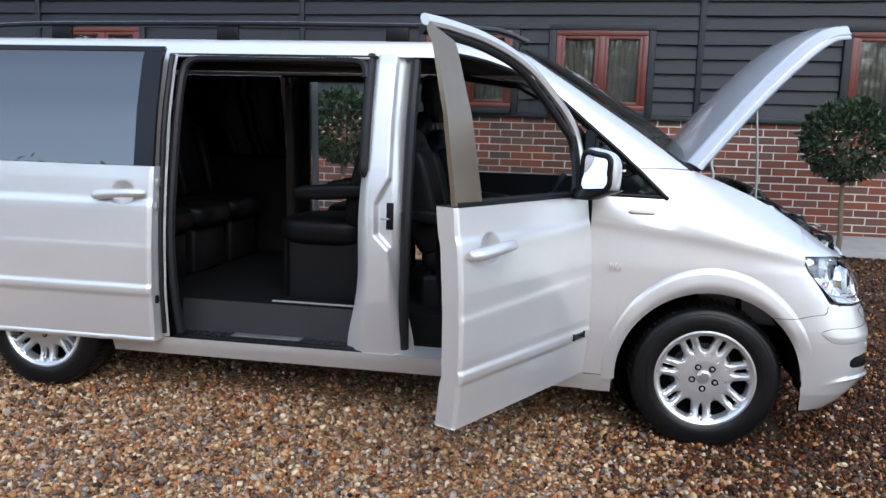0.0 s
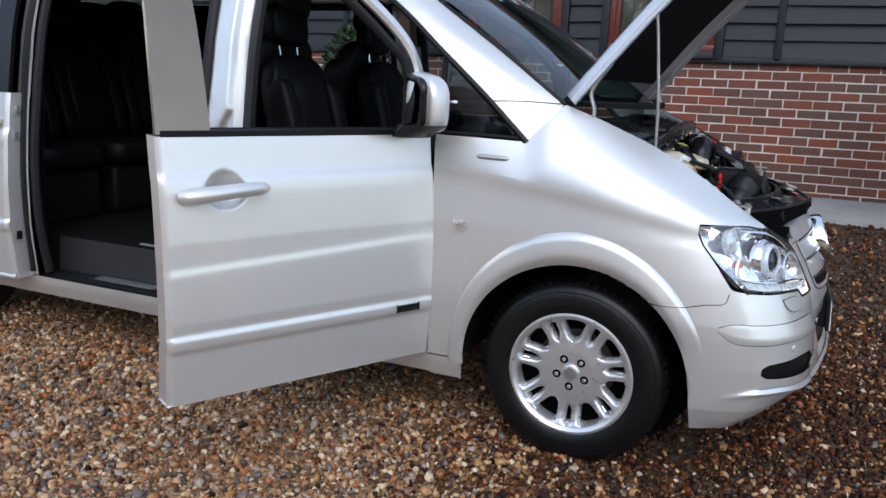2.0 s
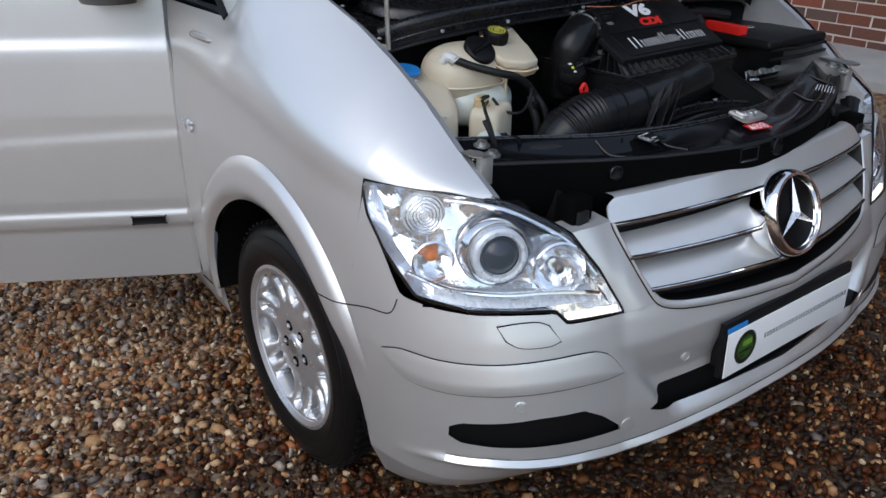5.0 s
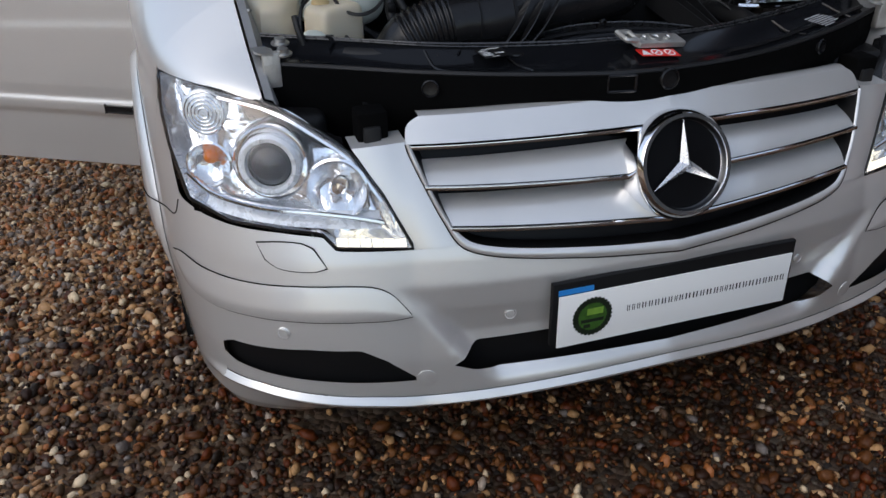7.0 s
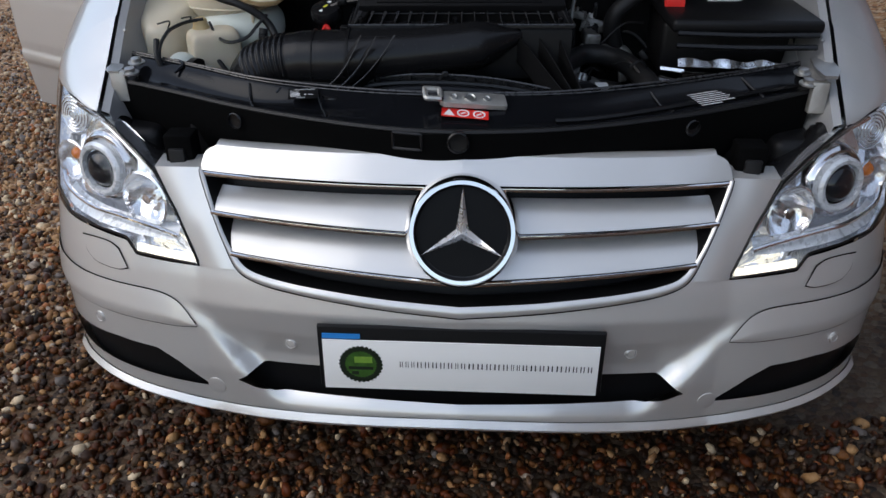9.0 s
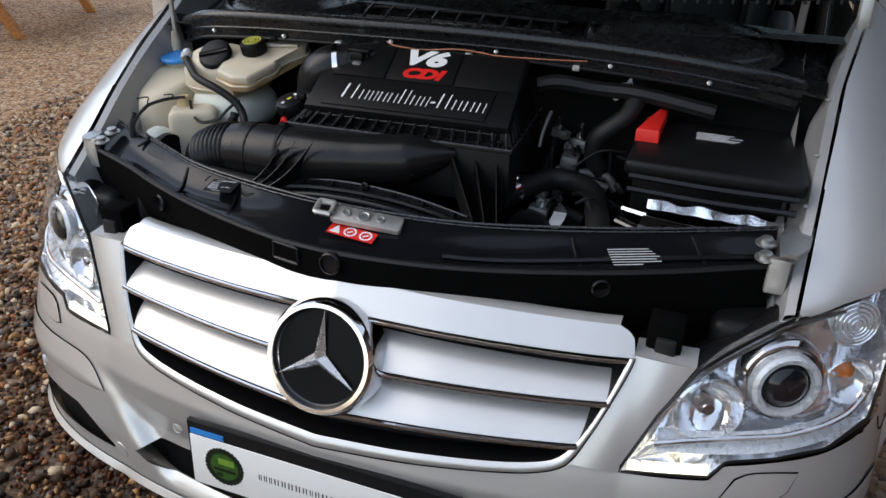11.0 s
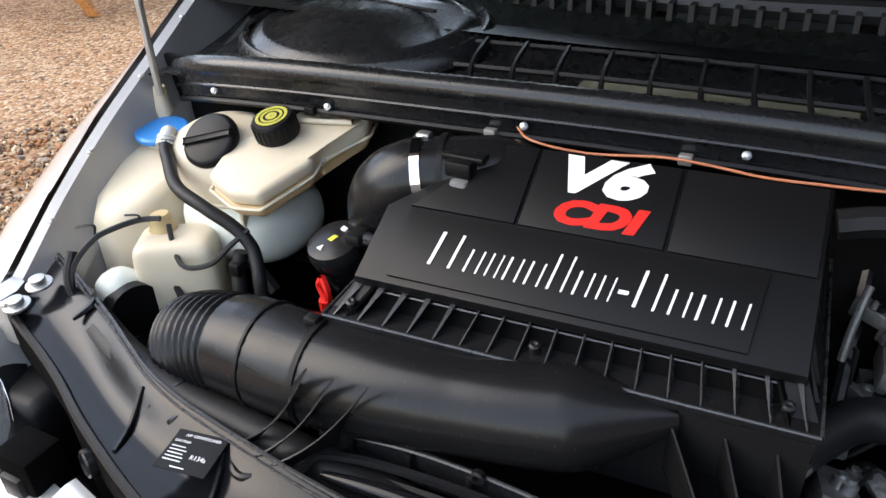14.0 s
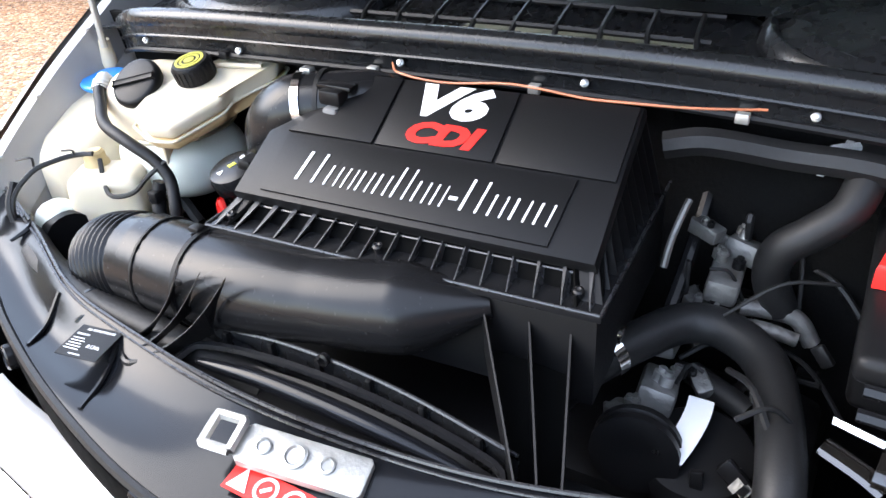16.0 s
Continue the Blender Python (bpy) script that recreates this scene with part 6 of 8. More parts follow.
# catch plate and labels on the cross panel
cp = frame_at((0.662, 0.010, 0.987), (-0.19, 1, -0.11), (-0.95, -0.2, 0.25)) @ Matrix.Diagonal((0.86, 0.92, 1, 1))
plate = P("catch_plate", prism([(-0.052, -0.021), (0.082, -0.021), (0.086, -0.016), (0.086, 0.016), (0.082, 0.021), (-0.052, 0.021), (-0.06, 0.014), (-0.06, -0.014)], -0.010, 0.0, cp, bevel=0.002), ALU, "cast metal bonnet catch plate")
P("catch_loop", tube([cp @ Vector(p) for p in ((-0.060, -0.016, 0.004), (-0.092, -0.016, 0.004), (-0.092, 0.018, 0.004), (-0.060, 0.018, 0.004))], 0.005, 32, 6, closed=True, eased=False), ALU, parent=plate)
for x, r in ((-0.03, 0.009), (0.006, 0.014), (0.042, 0.009)):
    P("rivet", lathe([(r, -0.001), (r, 0.003), (r * 0.75, 0.0035), (r * 0.6, 0.001), (0.001, 0.001)], cp @ Matrix.Translation((x, 0, 0)), 16), STEEL, parent=plate)
rp = frame_at((0.690, 0.006, 0.963), (-0.02, 1, -0.09), (-1, -0.02, 0.18)) @ Matrix.Diagonal((0.86, 0.9, 1, 1))
P("warning_label", prism([(-0.050, -0.0155), (0.050, -0.0155), (0.050, 0.0155), (-0.050, 0.0155)], 0.003, 0.0045, rp), RED, "red warning label with white signs", cross)
P("warning_sign", prism([(-0.046, -0.012), (-0.022, -0.012), (-0.034, 0.012)], 0.0045, 0.0052, rp), WHITE, parent=cross)
for x in (-0.004, 0.03):
    P("warning_sign", lathe([(0.0135, 0.0045), (0.0135, 0.0052), (0.010, 0.0052), (0.010, 0.0047)], rp @ Matrix.Translation((x, 0, 0)), 20, caps=False), WHITE, parent=cross)
    P("warning_sign", box(x - 0.006, x + 0.006, -0.002, 0.002, 0.0046, 0.0052, m=rp @ Matrix.Translation((x, 0, 0)) @ pose(0, 0, 0, 0, 0, 40) @ Matrix.Translation((-x, 0, 0))), WHITE, parent=cross)
ac = frame_at((0.626, -0.303, 0.976), (-0.15, 0.985, 0), (-0.985, -0.15, 0.08)) @ Matrix.Diagonal((0.78, 0.78, 1, 1))
P("service_label", prism([(-0.036, -0.030), (0.036, -0.030), (0.036, 0.030), (-0.036, 0.030)], 0, 0.001, ac), BLACK, "black air conditioner label", cross)
words("AIR CONDITIONER", 0.0058, WHITE, ac @ Matrix.Translation((-0.022, 0.021, 0.0012)), cross, depth=0.0003)
words("CAUTION", 0.005, WHITE, ac @ Matrix.Translation((-0.032, 0.011, 0.0012)), cross, depth=0.0003)
words("R134a", 0.009, WHITE, ac @ Matrix.Translation((0.002, -0.010, 0.0012)), cross, depth=0.0003)
bars(ac @ Matrix.Translation((-0.016, -0.006, 0.001)), 5, 0.030, 0.026, WHITE, cross, seed=3)
bars(ac @ Matrix.Translation((0.0, -0.025, 0.001)), 1, 0.03, 0.006, WHITE, cross, seed=4)
bars(frame_at((0.595, 0.475, 0.972), (-0.42, 0.9, 0), (-0.9, -0.42, 0.1)), 7, 0.085, 0.052, WHITE, cross, "printed_bar", seed=5)

# oval air guide behind the catch
ov = [(0.602, -0.20, 0.970), (0.575, -0.188, 0.976), (0.562, -0.08, 0.981), (0.563, 0.05, 0.977), (0.572, 0.165, 0.962), (0.584, 0.178, 0.958), (0.606, 0.10, 0.968), (0.616, -0.06, 0.975)]
guide = P("air_guide", tube(ov, 0.005, 90, 6, closed=True), BLACK_SATIN, "black moulded air guide")
P("air_guide_bed", patch(lambda u, v: lerp_path([ov[0], ov[1], ov[2], ov[3], ov[4], ov[5]], u).lerp(lerp_path([ov[0], ov[7], ov[6], ov[5]], u), v) + Vector((0, 0, -0.016 - 0.010 * math.sin(math.pi * v))), 30, 6), BLACK, parent=guide)
P("guide_ridge", tube([(0.590, -0.178, 0.970), (0.588, -0.08, 0.976), (0.590, 0.04, 0.973), (0.592, 0.155, 0.960)], 0.010, 40, 10, radius=lambda u: 0.35 + 0.65 * math.sin(math.pi * u) ** 0.5), SLICK, parent=guide)
LIP = [(0.550, -0.208, 0.982), (0.546, -0.08, 0.992), (0.550, 0.05, 0.988), (0.560, 0.182, 0.970)]
P("guide_lip", tube(LIP, 0.0022, 40, 6), RIB, parent=guide)
P("guide_wall", patch(lambda u, v: lerp_path(LIP, u) + Vector((0.002 * v, 0, -0.001 - 0.04 * v)), 30, 4, 0.003), FADED, parent=guide)
for k in range(6):
    p = lerp_path(LIP, 0.1 + 0.16 * k)
    P("guide_clip", box(p.x + 0.001, p.x + 0.007, p.y - 0.003, p.y + 0.003, p.z - 0.022, p.z - 0.001, 0.001), BLACK, parent=guide)
p = lerp_path(LIP, 0.44)
P("guide_boss", lathe([(0.007, 0), (0.007, 0.006), (0.004, 0.007), (0.004, 0.003), (0.001, 0.003)], facing((p.x + 0.001, p.y, p.z + 0.001), (1, 0, 0.15)), 16), BLACK_SATIN, parent=guide)

# intake duct with bellows
duct = P("intake_duct", tube([(0.500, -0.325, 1.004), (0.505, -0.25, 1.008), (0.507, -0.15, 1.018), (0.500, -0.06, 1.026), (0.488, 0.02, 1.034), (0.464, 0.112, 1.050)], 0.0575, 60, 24, radius=lambda u: 1.0 - 0.17 * min(max((u - 0.12) / 0.45, 0), 1) ** 1.3 - (0.62 * max(0, (u - 0.80) / 0.20) ** 1.2), flat=1.0), BLACK_SATIN, "satin black intake duct")
P("duct_collar", tube([(0.505, -0.232, 1.010), (0.505, -0.226, 1.010)], 0.0590, 4, 28), BLACK, parent=duct)
P("duct_collar", tube([(0.502, -0.300, 1.006), (0.502, -0.297, 1.006)], 0.0590, 4, 28), BLACK, parent=duct)
P("bellows", tube([(0.470, -0.462, 0.925), (0.484, -0.438, 0.958), (0.493, -0.405, 0.982), (0.497, -0.370, 0.995), (0.500, -0.320, 1.004)], 0.0565, 180, 28, radius=lambda u: (0.70 + 0.3 * min(1, u * 2.6)) * (1 + (0.035 * math.sin((u - 0.40) * 2 * math.pi * 8 / 0.45) if 0.40 < u < 0.85 else 0))), BLACK_SATIN, "ribbed black rubber bellows", duct)
P("duct_clip", box(0.548, 0.557, -0.225, -0.214, 1.030, 1.040, 0.003), BLACK, parent=duct)
P("duct_clip", box(0.492, 0.506, -0.246, -0.230, 1.066, 1.073, 0.003), BLACK, parent=duct)
P("duct_seam", tube([(0.452, -0.22, 1.028), (0.453, -0.10, 1.036), (0.448, 0.0, 1.048), (0.446, 0.09, 1.058)], 0.003, 24, 6), BLACK, parent=duct)
# three thorn-shaped webs that rise from one foot beside the duct
for foot, tip, heel in (((0.589, -0.276, 0.968), (0.566, -0.196, 1.073), (0.562, -0.232, 1.012)), ((0.610, -0.258, 0.968), (0.566, -0.167, 1.071), (0.562, -0.206, 1.005)), ((0.612, -0.238, 0.968), (0.566, -0.131, 1.075), (0.562, -0.176, 0.987))):
    bm = bmesh.new()
    foot, tip, heel = Vector(foot), Vector(tip), Vector(heel)
    crest = [foot.lerp(tip, k / 10) + Vector((0, 0.004, -0.012)) * math.sin(math.pi * k / 10) for k in range(11)]
    root = [(foot + Vector((-0.004, 0.004, -0.012))).lerp(heel, min(1.0, k / 7)).lerp(tip, max(0.0, (k - 7) / 3) ** 1.5) + Vector((0, -0.004, 0.002)) * math.sin(math.pi * max(0.0, (k - 7) / 3)) for k in range(11)]
    e = Vector((0.0004, 0.0009, 0))
    rows = [[bm.verts.new(p + d) for p in line] for line in (crest, root) for d in (-e, e)]
    for k in range(10):
        for p, q in ((0, 1), (1, 3), (3, 2), (2, 0)):
            bm.faces.new([rows[p][k], rows[p][k + 1], rows[q][k + 1], rows[q][k]])
    bmesh.ops.remove_doubles(bm, verts=bm.verts, dist=0.0001)
    blade = P("duct_blade", bm, BLACK, "pointed black plastic web", smooth=False)
    P("blade_edge", tube(crest, 0.0012, 20, 5, radius=lambda u: 1.1 - 0.9 * u), RIB, parent=blade)
P("blade_foot", tube([(0.585, -0.282, 0.970), (0.612, -0.268, 0.966), (0.622, -0.248, 0.965), (0.606, -0.225, 0.968)], 0.0045, 24, 8), BLACK_SATIN)
P("front_hose", tube([(0.46, -0.64, 0.93), (0.489, -0.603, 0.955), (0.534, -0.494, 0.958), (0.558, -0.386, 0.958), (0.565, -0.28, 0.955), (0.57, -0.1, 0.94)], 0.023, 40, 12), RUBBER, "thick black rubber hose")

# air filter box
A = frame_at((0.452, -0.006, 1.086), (-0.055, 0.998, 0), (-0.875, -0.05, 0.48))
A0 = frame_at((0.446, -0.008, 1.092), (-0.055, 0.998, 0), (-0.998, -0.055, 0))
airbox = P("air_filter_box", prism([(-0.222, -0.030), (0.222, -0.030), (0.222, 0.24), (-0.222, 0.24)], -0.13, -0.028, A0, bevel=0.006), BLACK, "black air filter box with white and red lettering")
P("box_rim", prism([(-0.226, -0.034), (0.226, -0.034), (0.226, 0.232), (-0.226, 0.232)], -0.0275, -0.020, A0, bevel=0.002), BLACK_SATIN, parent=airbox)


def skirt(u, v, back=0.0):
    a = A0 @ Vector((-0.220 + 0.440 * u, -0.030 + back, -0.0195))
    b = A @ Vector((-0.206 + 0.412 * u, 0.014 + back, -0.002))
    return a.lerp(b, v)


def side_skirt(s, u, v, back=0.0):
    a = A0 @ Vector((s * (0.222 - back), -0.028 + 0.25 * u, -0.0195))
    b = A @ Vector((s * (0.206 - back), 0.014 + 0.190 * u, -0.002))
    return a.lerp(b, v)


def fin(p0, p1, p2, p3, d, material):
    """Thin upright web between four corners."""
    bm = bmesh.new()
    vs = [bm.verts.new(q + e) for e in (-d, d) for q in (p0, p1, p2, p3)]
    for f in ((0, 1, 2, 3), (7, 6, 5, 4), (0, 4, 5, 1), (1, 5, 6, 2), (2, 6, 7, 3), (3, 7, 4, 0)):
        bm.faces.new([vs[i] for i in f])
    return P("skirt_rib", bm, material, parent=airbox, smooth=False)


bm = bmesh.new()
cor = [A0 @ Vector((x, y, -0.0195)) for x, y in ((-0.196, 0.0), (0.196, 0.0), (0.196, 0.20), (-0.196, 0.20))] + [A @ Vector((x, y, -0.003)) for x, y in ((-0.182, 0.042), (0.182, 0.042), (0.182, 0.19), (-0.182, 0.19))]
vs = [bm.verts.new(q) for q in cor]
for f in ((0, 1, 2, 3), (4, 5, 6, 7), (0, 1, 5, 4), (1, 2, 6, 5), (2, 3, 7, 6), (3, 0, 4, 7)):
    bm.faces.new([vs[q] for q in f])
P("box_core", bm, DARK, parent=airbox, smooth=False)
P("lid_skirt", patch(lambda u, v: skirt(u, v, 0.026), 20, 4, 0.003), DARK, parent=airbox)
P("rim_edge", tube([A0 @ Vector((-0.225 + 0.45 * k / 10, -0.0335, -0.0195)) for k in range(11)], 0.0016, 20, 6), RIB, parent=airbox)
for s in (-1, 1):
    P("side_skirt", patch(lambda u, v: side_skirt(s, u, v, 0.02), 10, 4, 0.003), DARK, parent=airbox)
    P("rim_edge", tube([A0 @ Vector((s * 0.2255, -0.033 + 0.275 * k / 6, -0.0195)) for k in range(7)], 0.0016, 12, 6), RIB, parent=airbox)
    for k in range(10):
        u = (k + 0.5) / 10
        fin(side_skirt(s, u, 0), side_skirt(s, u, 0, 0.02), side_skirt(s, u, 1, 0.02), side_skirt(s, u, 1), A.to_3x3() @ Vector((0, 0.0007, 0)), BLACK)
for k in range(17):
    u = 0.012 + 0.976 * k / 16
    fin(skirt(u, 0), skirt(u, 0, 0.027), skirt(u, 1, 0.027), skirt(u, 1), A.to_3x3() @ Vector((0.0007, 0, 0)), RIB)
    if k < 16:
        a, b = skirt(u, 0.42, 0.022), skirt(u + 0.061, 0.42, 0.022)
        P("cell_web", tube([a, b], 0.0011, 2, 4), RIB, parent=airbox)
P("lid", prism([(-0.208, 0.012), (0.208, 0.012), (0.206, 0.198), (-0.10, 0.198), (-0.206, 0.10)], -0.004, 0.012, A, bevel=0.005), BLACK, parent=airbox)
for poly in ([(-0.172, 0.020), (0.160, 0.020), (0.166, 0.098), (-0.176, 0.098)], [(-0.064, 0.102), (0.074, 0.102), (0.074, 0.194), (-0.064, 0.194)], [(0.078, 0.102), (0.202, 0.102), (0.202, 0.194), (0.078, 0.194)], [(-0.178, 0.102), (-0.068, 0.102), (-0.068, 0.194), (-0.104, 0.194)]):
    P("lid_panel", prism(poly, 0.0121, 0.0150, A, bevel=0.0012), BLACK, parent=airbox)
words("V6", 0.056, WHITE, A @ Matrix.Translation((-0.046, 0.150, 0.0152)), airbox, depth=0.0006, label="large white lettering", shear=0.25, squeeze=1.42, bold=0.003)
words("CDI", 0.036, RED, A @ Matrix.Translation((-0.036, 0.113, 0.0152)), airbox, depth=0.0006, label="red lettering", shear=0.25, squeeze=1.35, bold=0.0022)
x = -0.138
for wd, hh in ((0.036, 0.038), (0.021, 0.025), (0.017, 0.025), (0.020, 0.025), (0.021, 0.025), (0.023, 0.038), (0.021, 0.025), (0.018, 0.025), (0.013, 0.004), (0.029, 0.038), (0.022, 0.025), (0.024, 0.025), (0.022, 0.025)):
    y0 = 0.040 + (0.010 if hh < 0.01 else 0)
    for f0, f1 in ((0.04, 0.14), (0.62, 0.70)) if hh > 0.01 else ((0, 0.7),):
        P("maker_bar", prism([(x + wd * f0, y0), (x + wd * f1, y0), (x + wd * f1 + 0.12 * hh, y0 + hh), (x + wd * f0 + 0.12 * hh, y0 + hh)], 0.0151, 0.0158, A), WHITE, "white upright bar", airbox, smooth=False)
    x += wd * 1.04
for u in (0.035, 0.47, 0.955):
    p = skirt(u, 0.12, 0.012) + Vector((0, 0, 0.004))
    P("box_screw", lathe([(0.0055, -0.006), (0.0055, 0.002), (0.003, 0.003), (0.001, 0.002)], facing(p, (0.3, 0, 1)), 10), BLACK_SATIN, parent=airbox)
# elbow into the lid
elbow = P("intake_elbow", tube([(0.322, -0.262, 1.00), (0.322, -0.262, 1.075), (0.322, -0.252, 1.118), (0.318, -0.218, 1.146), (0.305, -0.17, 1.154), (0.285, -0.12, 1.154), (0.265, -0.08, 1.138)], 0.039, 50, 24, radius=lambda u: 1.0 + 0.16 * math.exp(-(((u - 0.42) / 0.14) ** 2)) - (0.25 * max(0, (u - 0.8) / 0.2))), BLACK_SATIN, "black rubber intake elbow")
P("hose_clamp", tube([(0.3155, -0.212, 1.1475), (0.3125, -0.202, 1.1490)], 0.0455, 4, 36), CHROME, "bright band clamp", elbow)
P("clamp_screw", box(0.300, 0.313, -0.218, -0.202, 1.188, 1.196, 0.003), STEEL, parent=elbow)
P("tube_bead", tube([(0.307, -0.186, 1.1515), (0.3055, -0.180, 1.152)], 0.0435, 4, 32), BLACK, parent=elbow)
P("air_sensor", box(0.322, 0.345, -0.168, -0.138, 1.168, 1.186, 0.004), BLACK, parent=elbow)
P("sensor_arm", box(0.318, 0.336, -0.176, -0.128, 1.184, 1.190, 0.002), BLACK_SATIN, parent=elbow)
P("sensor_plug", box(0.336, 0.352, -0.160, -0.140, 1.146, 1.168, 0.004), mat("grey_plug", (0.14, 0.14, 0.14), 0.5), parent=elbow)
# oil filler and dipstick
oil = P("oil_filler_cap", lathe([(0.018, -0.060), (0.026, -0.050), (0.027, -0.030), (0.034, -0.022), (0.035, -0.006), (0.032, 0.002), (0.026, 0.004), (0.001, 0.005)], facing((0.374, -0.296, 1.076), (0.30, -0.12, 1)), 28), BLACK_SATIN, "black oil filler cap with yellow mark")
om = facing((0.374, -0.296, 1.076), (0.30, -0.12, 1))
P("cap_mark", prism([(-0.004, -0.005), (0.003, -0.005), (0.004, 0.005), (-0.002, 0.004)], 0.0050, 0.0058, om), YELLOW, "yellow mark", oil, smooth=False)
P("cap_sign", prism([(-0.005, -0.021), (0.004, -0.021), (-0.001, -0.013)], 0.0045, 0.0055, om), WHITE, parent=oil, smooth=False)
P("cap_sign", prism([(-0.004, 0.014), (0.004, 0.014), (0.004, 0.020), (-0.004, 0.020)], 0.0045, 0.0055, om), WHITE, parent=oil, smooth=False)
lever = P("filler_lever", tube([(0.368, -0.282, 1.080), (0.374, -0.262, 1.088), (0.380, -0.238, 1.094), (0.386, -0.214, 1.098)], 0.011, 16, 10, flat=0.7), BLACK_SATIN, "black bolted ear")
P("lever_block", box(0.366, 0.392, -0.270, -0.250, 1.086, 1.100, 0.004), BLACK, parent=lever)
P("lever_bolt", lathe([(0.0085, 0), (0.0085, 0.004), (0.001, 0.005)], facing((0.386, -0.216, 1.107), (0.4, -0.1, 1)), 16), STEEL, parent=lever)
P("dipstick_ring", tube([(0.411, -0.291, 1.050), (0.414, -0.284, 1.036), (0.412, -0.288, 1.022), (0.409, -0.298, 1.036)], 0.0045, 24, 6, closed=True), RED, "red dipstick handle")
P("dipstick_foot", tube([(0.412, -0.290, 1.022), (0.408, -0.290, 0.98)], 0.008, 4, 8), RED)


# reservoirs
def squashed(c, r, power=0.75, sub=4):
    bm = bmesh.new()
    bmesh.ops.create_icosphere(bm, subdivisions=sub, radius=1.0)
    for v in bm.verts:
        s = Vector([math.copysign(abs(q) ** power, q) for q in v.co])
        v.co = Vector((c[0] + s.x * r[0], c[1] + s.y * r[1], c[2] + s.z * r[2]))
    return bm


RES = [(0.357, -0.490), (0.376, -0.440), (0.370, -0.402), (0.300, -0.372), (0.272, -0.378), (0.214, -0.342), (0.180, -0.352), (0.196, -0.440), (0.285, -0.474), (0.308, -0.500)]


def res_top(x):
    return 1.158 - 0.27 * max(0, x - 0.20)


def shell(top, low, shrink, bevel):
    """One half of the moulded reservoir, narrowing from its seam."""
    bm = prism(RES, 0.0, 1.0, bevel=0)
    for v in bm.verts:
        hi = v.co.z > 0.5
        k = 1.0 if hi == (top > low) else shrink
        x, y = 0.262 + (v.co.x - 0.262) * k, -0.430 + (v.co.y + 0.430) * k
        v.co = Vector((x, y, res_top(x) + (top if hi else low)))
    bmesh.ops.bevel(bm, geom=list(bm.edges), offset=bevel, segments=3, affect="EDGES", profile=0.5)
    return bm


FLUID = mat("amber_fluid_plastic", (0.60, 0.42, 0.22), 0.4, vary=0.25, scale=12)
res = P("brake_reservoir", shell(0.0, -0.022, 0.965, 0.007), CREAM, "cream brake fluid reservoir half full")
P("reservoir_belly", shell(-0.0225, -0.040, 0.92, 0.006), FLUID, "amber lower half with fluid", res)
P("reservoir_rim", tube([(x, y, res_top(x) - 0.022) for x, y in RES], 0.0022, 90, 6, closed=True, eased=False), CREAM, parent=res)
P("reservoir_ridge", tube([(0.225, -0.360, res_top(0.225) + 0.001), (0.235, -0.41, res_top(0.235) + 0.002), (0.245, -0.47, res_top(0.245) + 0.001)], 0.004, 12, 6), CREAM, parent=res)
capm = facing((0.266, -0.446, 1.138), (0.25, -0.05, 1))
P("reservoir_cap", lathe([(0.027, 0), (0.028, 0.004), (0.028, 0.024), (0.025, 0.028), (0.001, 0.029)], capm, 36), BLACK, "black cap with yellow print", res)
P("cap_print", lathe([(0.021, 0.0287), (0.021, 0.0296), (0.017, 0.0296), (0.017, 0.0287)], capm, 24, caps=False), PRINT, "yellow ring print", res)
P("cap_print", lathe([(0.0145, 0.0287), (0.0145, 0.0296), (0.011, 0.0296), (0.011, 0.0287)], capm, 24, caps=False), PRINT, "yellow ring print", res)
P("cap_dot", lathe([(0.0075, 0.0287), (0.0075, 0.0298), (0.001, 0.0298)], capm, 16, caps=False), PRINT, "yellow spot", res)
for k in range(24):
    P("cap_grip", box(0.0272, 0.0290, -0.0014, 0.0014, 0.003, 0.023, m=capm @ pose(0, 0, 0, 0, 0, 15 * k)), BLACK, parent=res)

tank = P("coolant_tank", squashed((0.258, -0.535, 1.078), (0.080, 0.095, 0.066), 0.85), CREAM, "cream coolant tank with black cap")
P("tank_belly", squashed((0.266, -0.512, 1.012), (0.080, 0.095, 0.056), 0.8), MILKY, "milky tank belly", tank)
P("tank_seam", tube([(0.260 + 0.081 * math.copysign(abs(math.cos(a)) ** 0.85, math.cos(a)), -0.530 + 0.097 * math.copysign(abs(math.sin(a)) ** 0.85, math.sin(a)), 1.060) for a in [2 * math.pi * k / 32 for k in range(32)]], 0.0025, 80, 6, closed=True), CREAM, parent=tank)
P("tank_web", box(0.318, 0.338, -0.470, -0.464, 1.03, 1.075, 0.002), CREAM, parent=tank)
cm = facing((0.304, -0.524, 1.131), (0.85, 0.05, 1))
P("tank_cap", lathe([(0.035, -0.008), (0.038, 0), (0.0385, 0.005), (0.036, 0.010), (0.032, 0.012), (0.001, 0.011)], cm, 40), BLACK, "round black screw cap", tank)
P("cap_bar", box(-0.033, 0.033, -0.004, 0.004, 0.009, 0.0140, 0.002, m=cm @ pose(0, 0, 0, 0, 0, 20)), BLACK, parent=tank)
wash = P("washer_tank", bmesh.new(), CREAM, "cream washer bottle with blue cap")
bm = prism([(0.215, -0.730), (0.215, -0.61), (0.30, -0.600), (0.36, -0.622), (0.39, -0.650), (0.39, -0.690), (0.36, -0.712), (0.30, -0.728)], 0.86, 1.085, bevel=0.018)
for v in bm.verts:
    if v.co.z > 1.0:
        v.co.z -= 0.40 * max(0, v.co.x - 0.26)
bmesh.ops.recalc_face_normals(bm, faces=bm.faces)
bm.to_mesh(wash.data)
bm.free()
wash.data.shade_smooth()
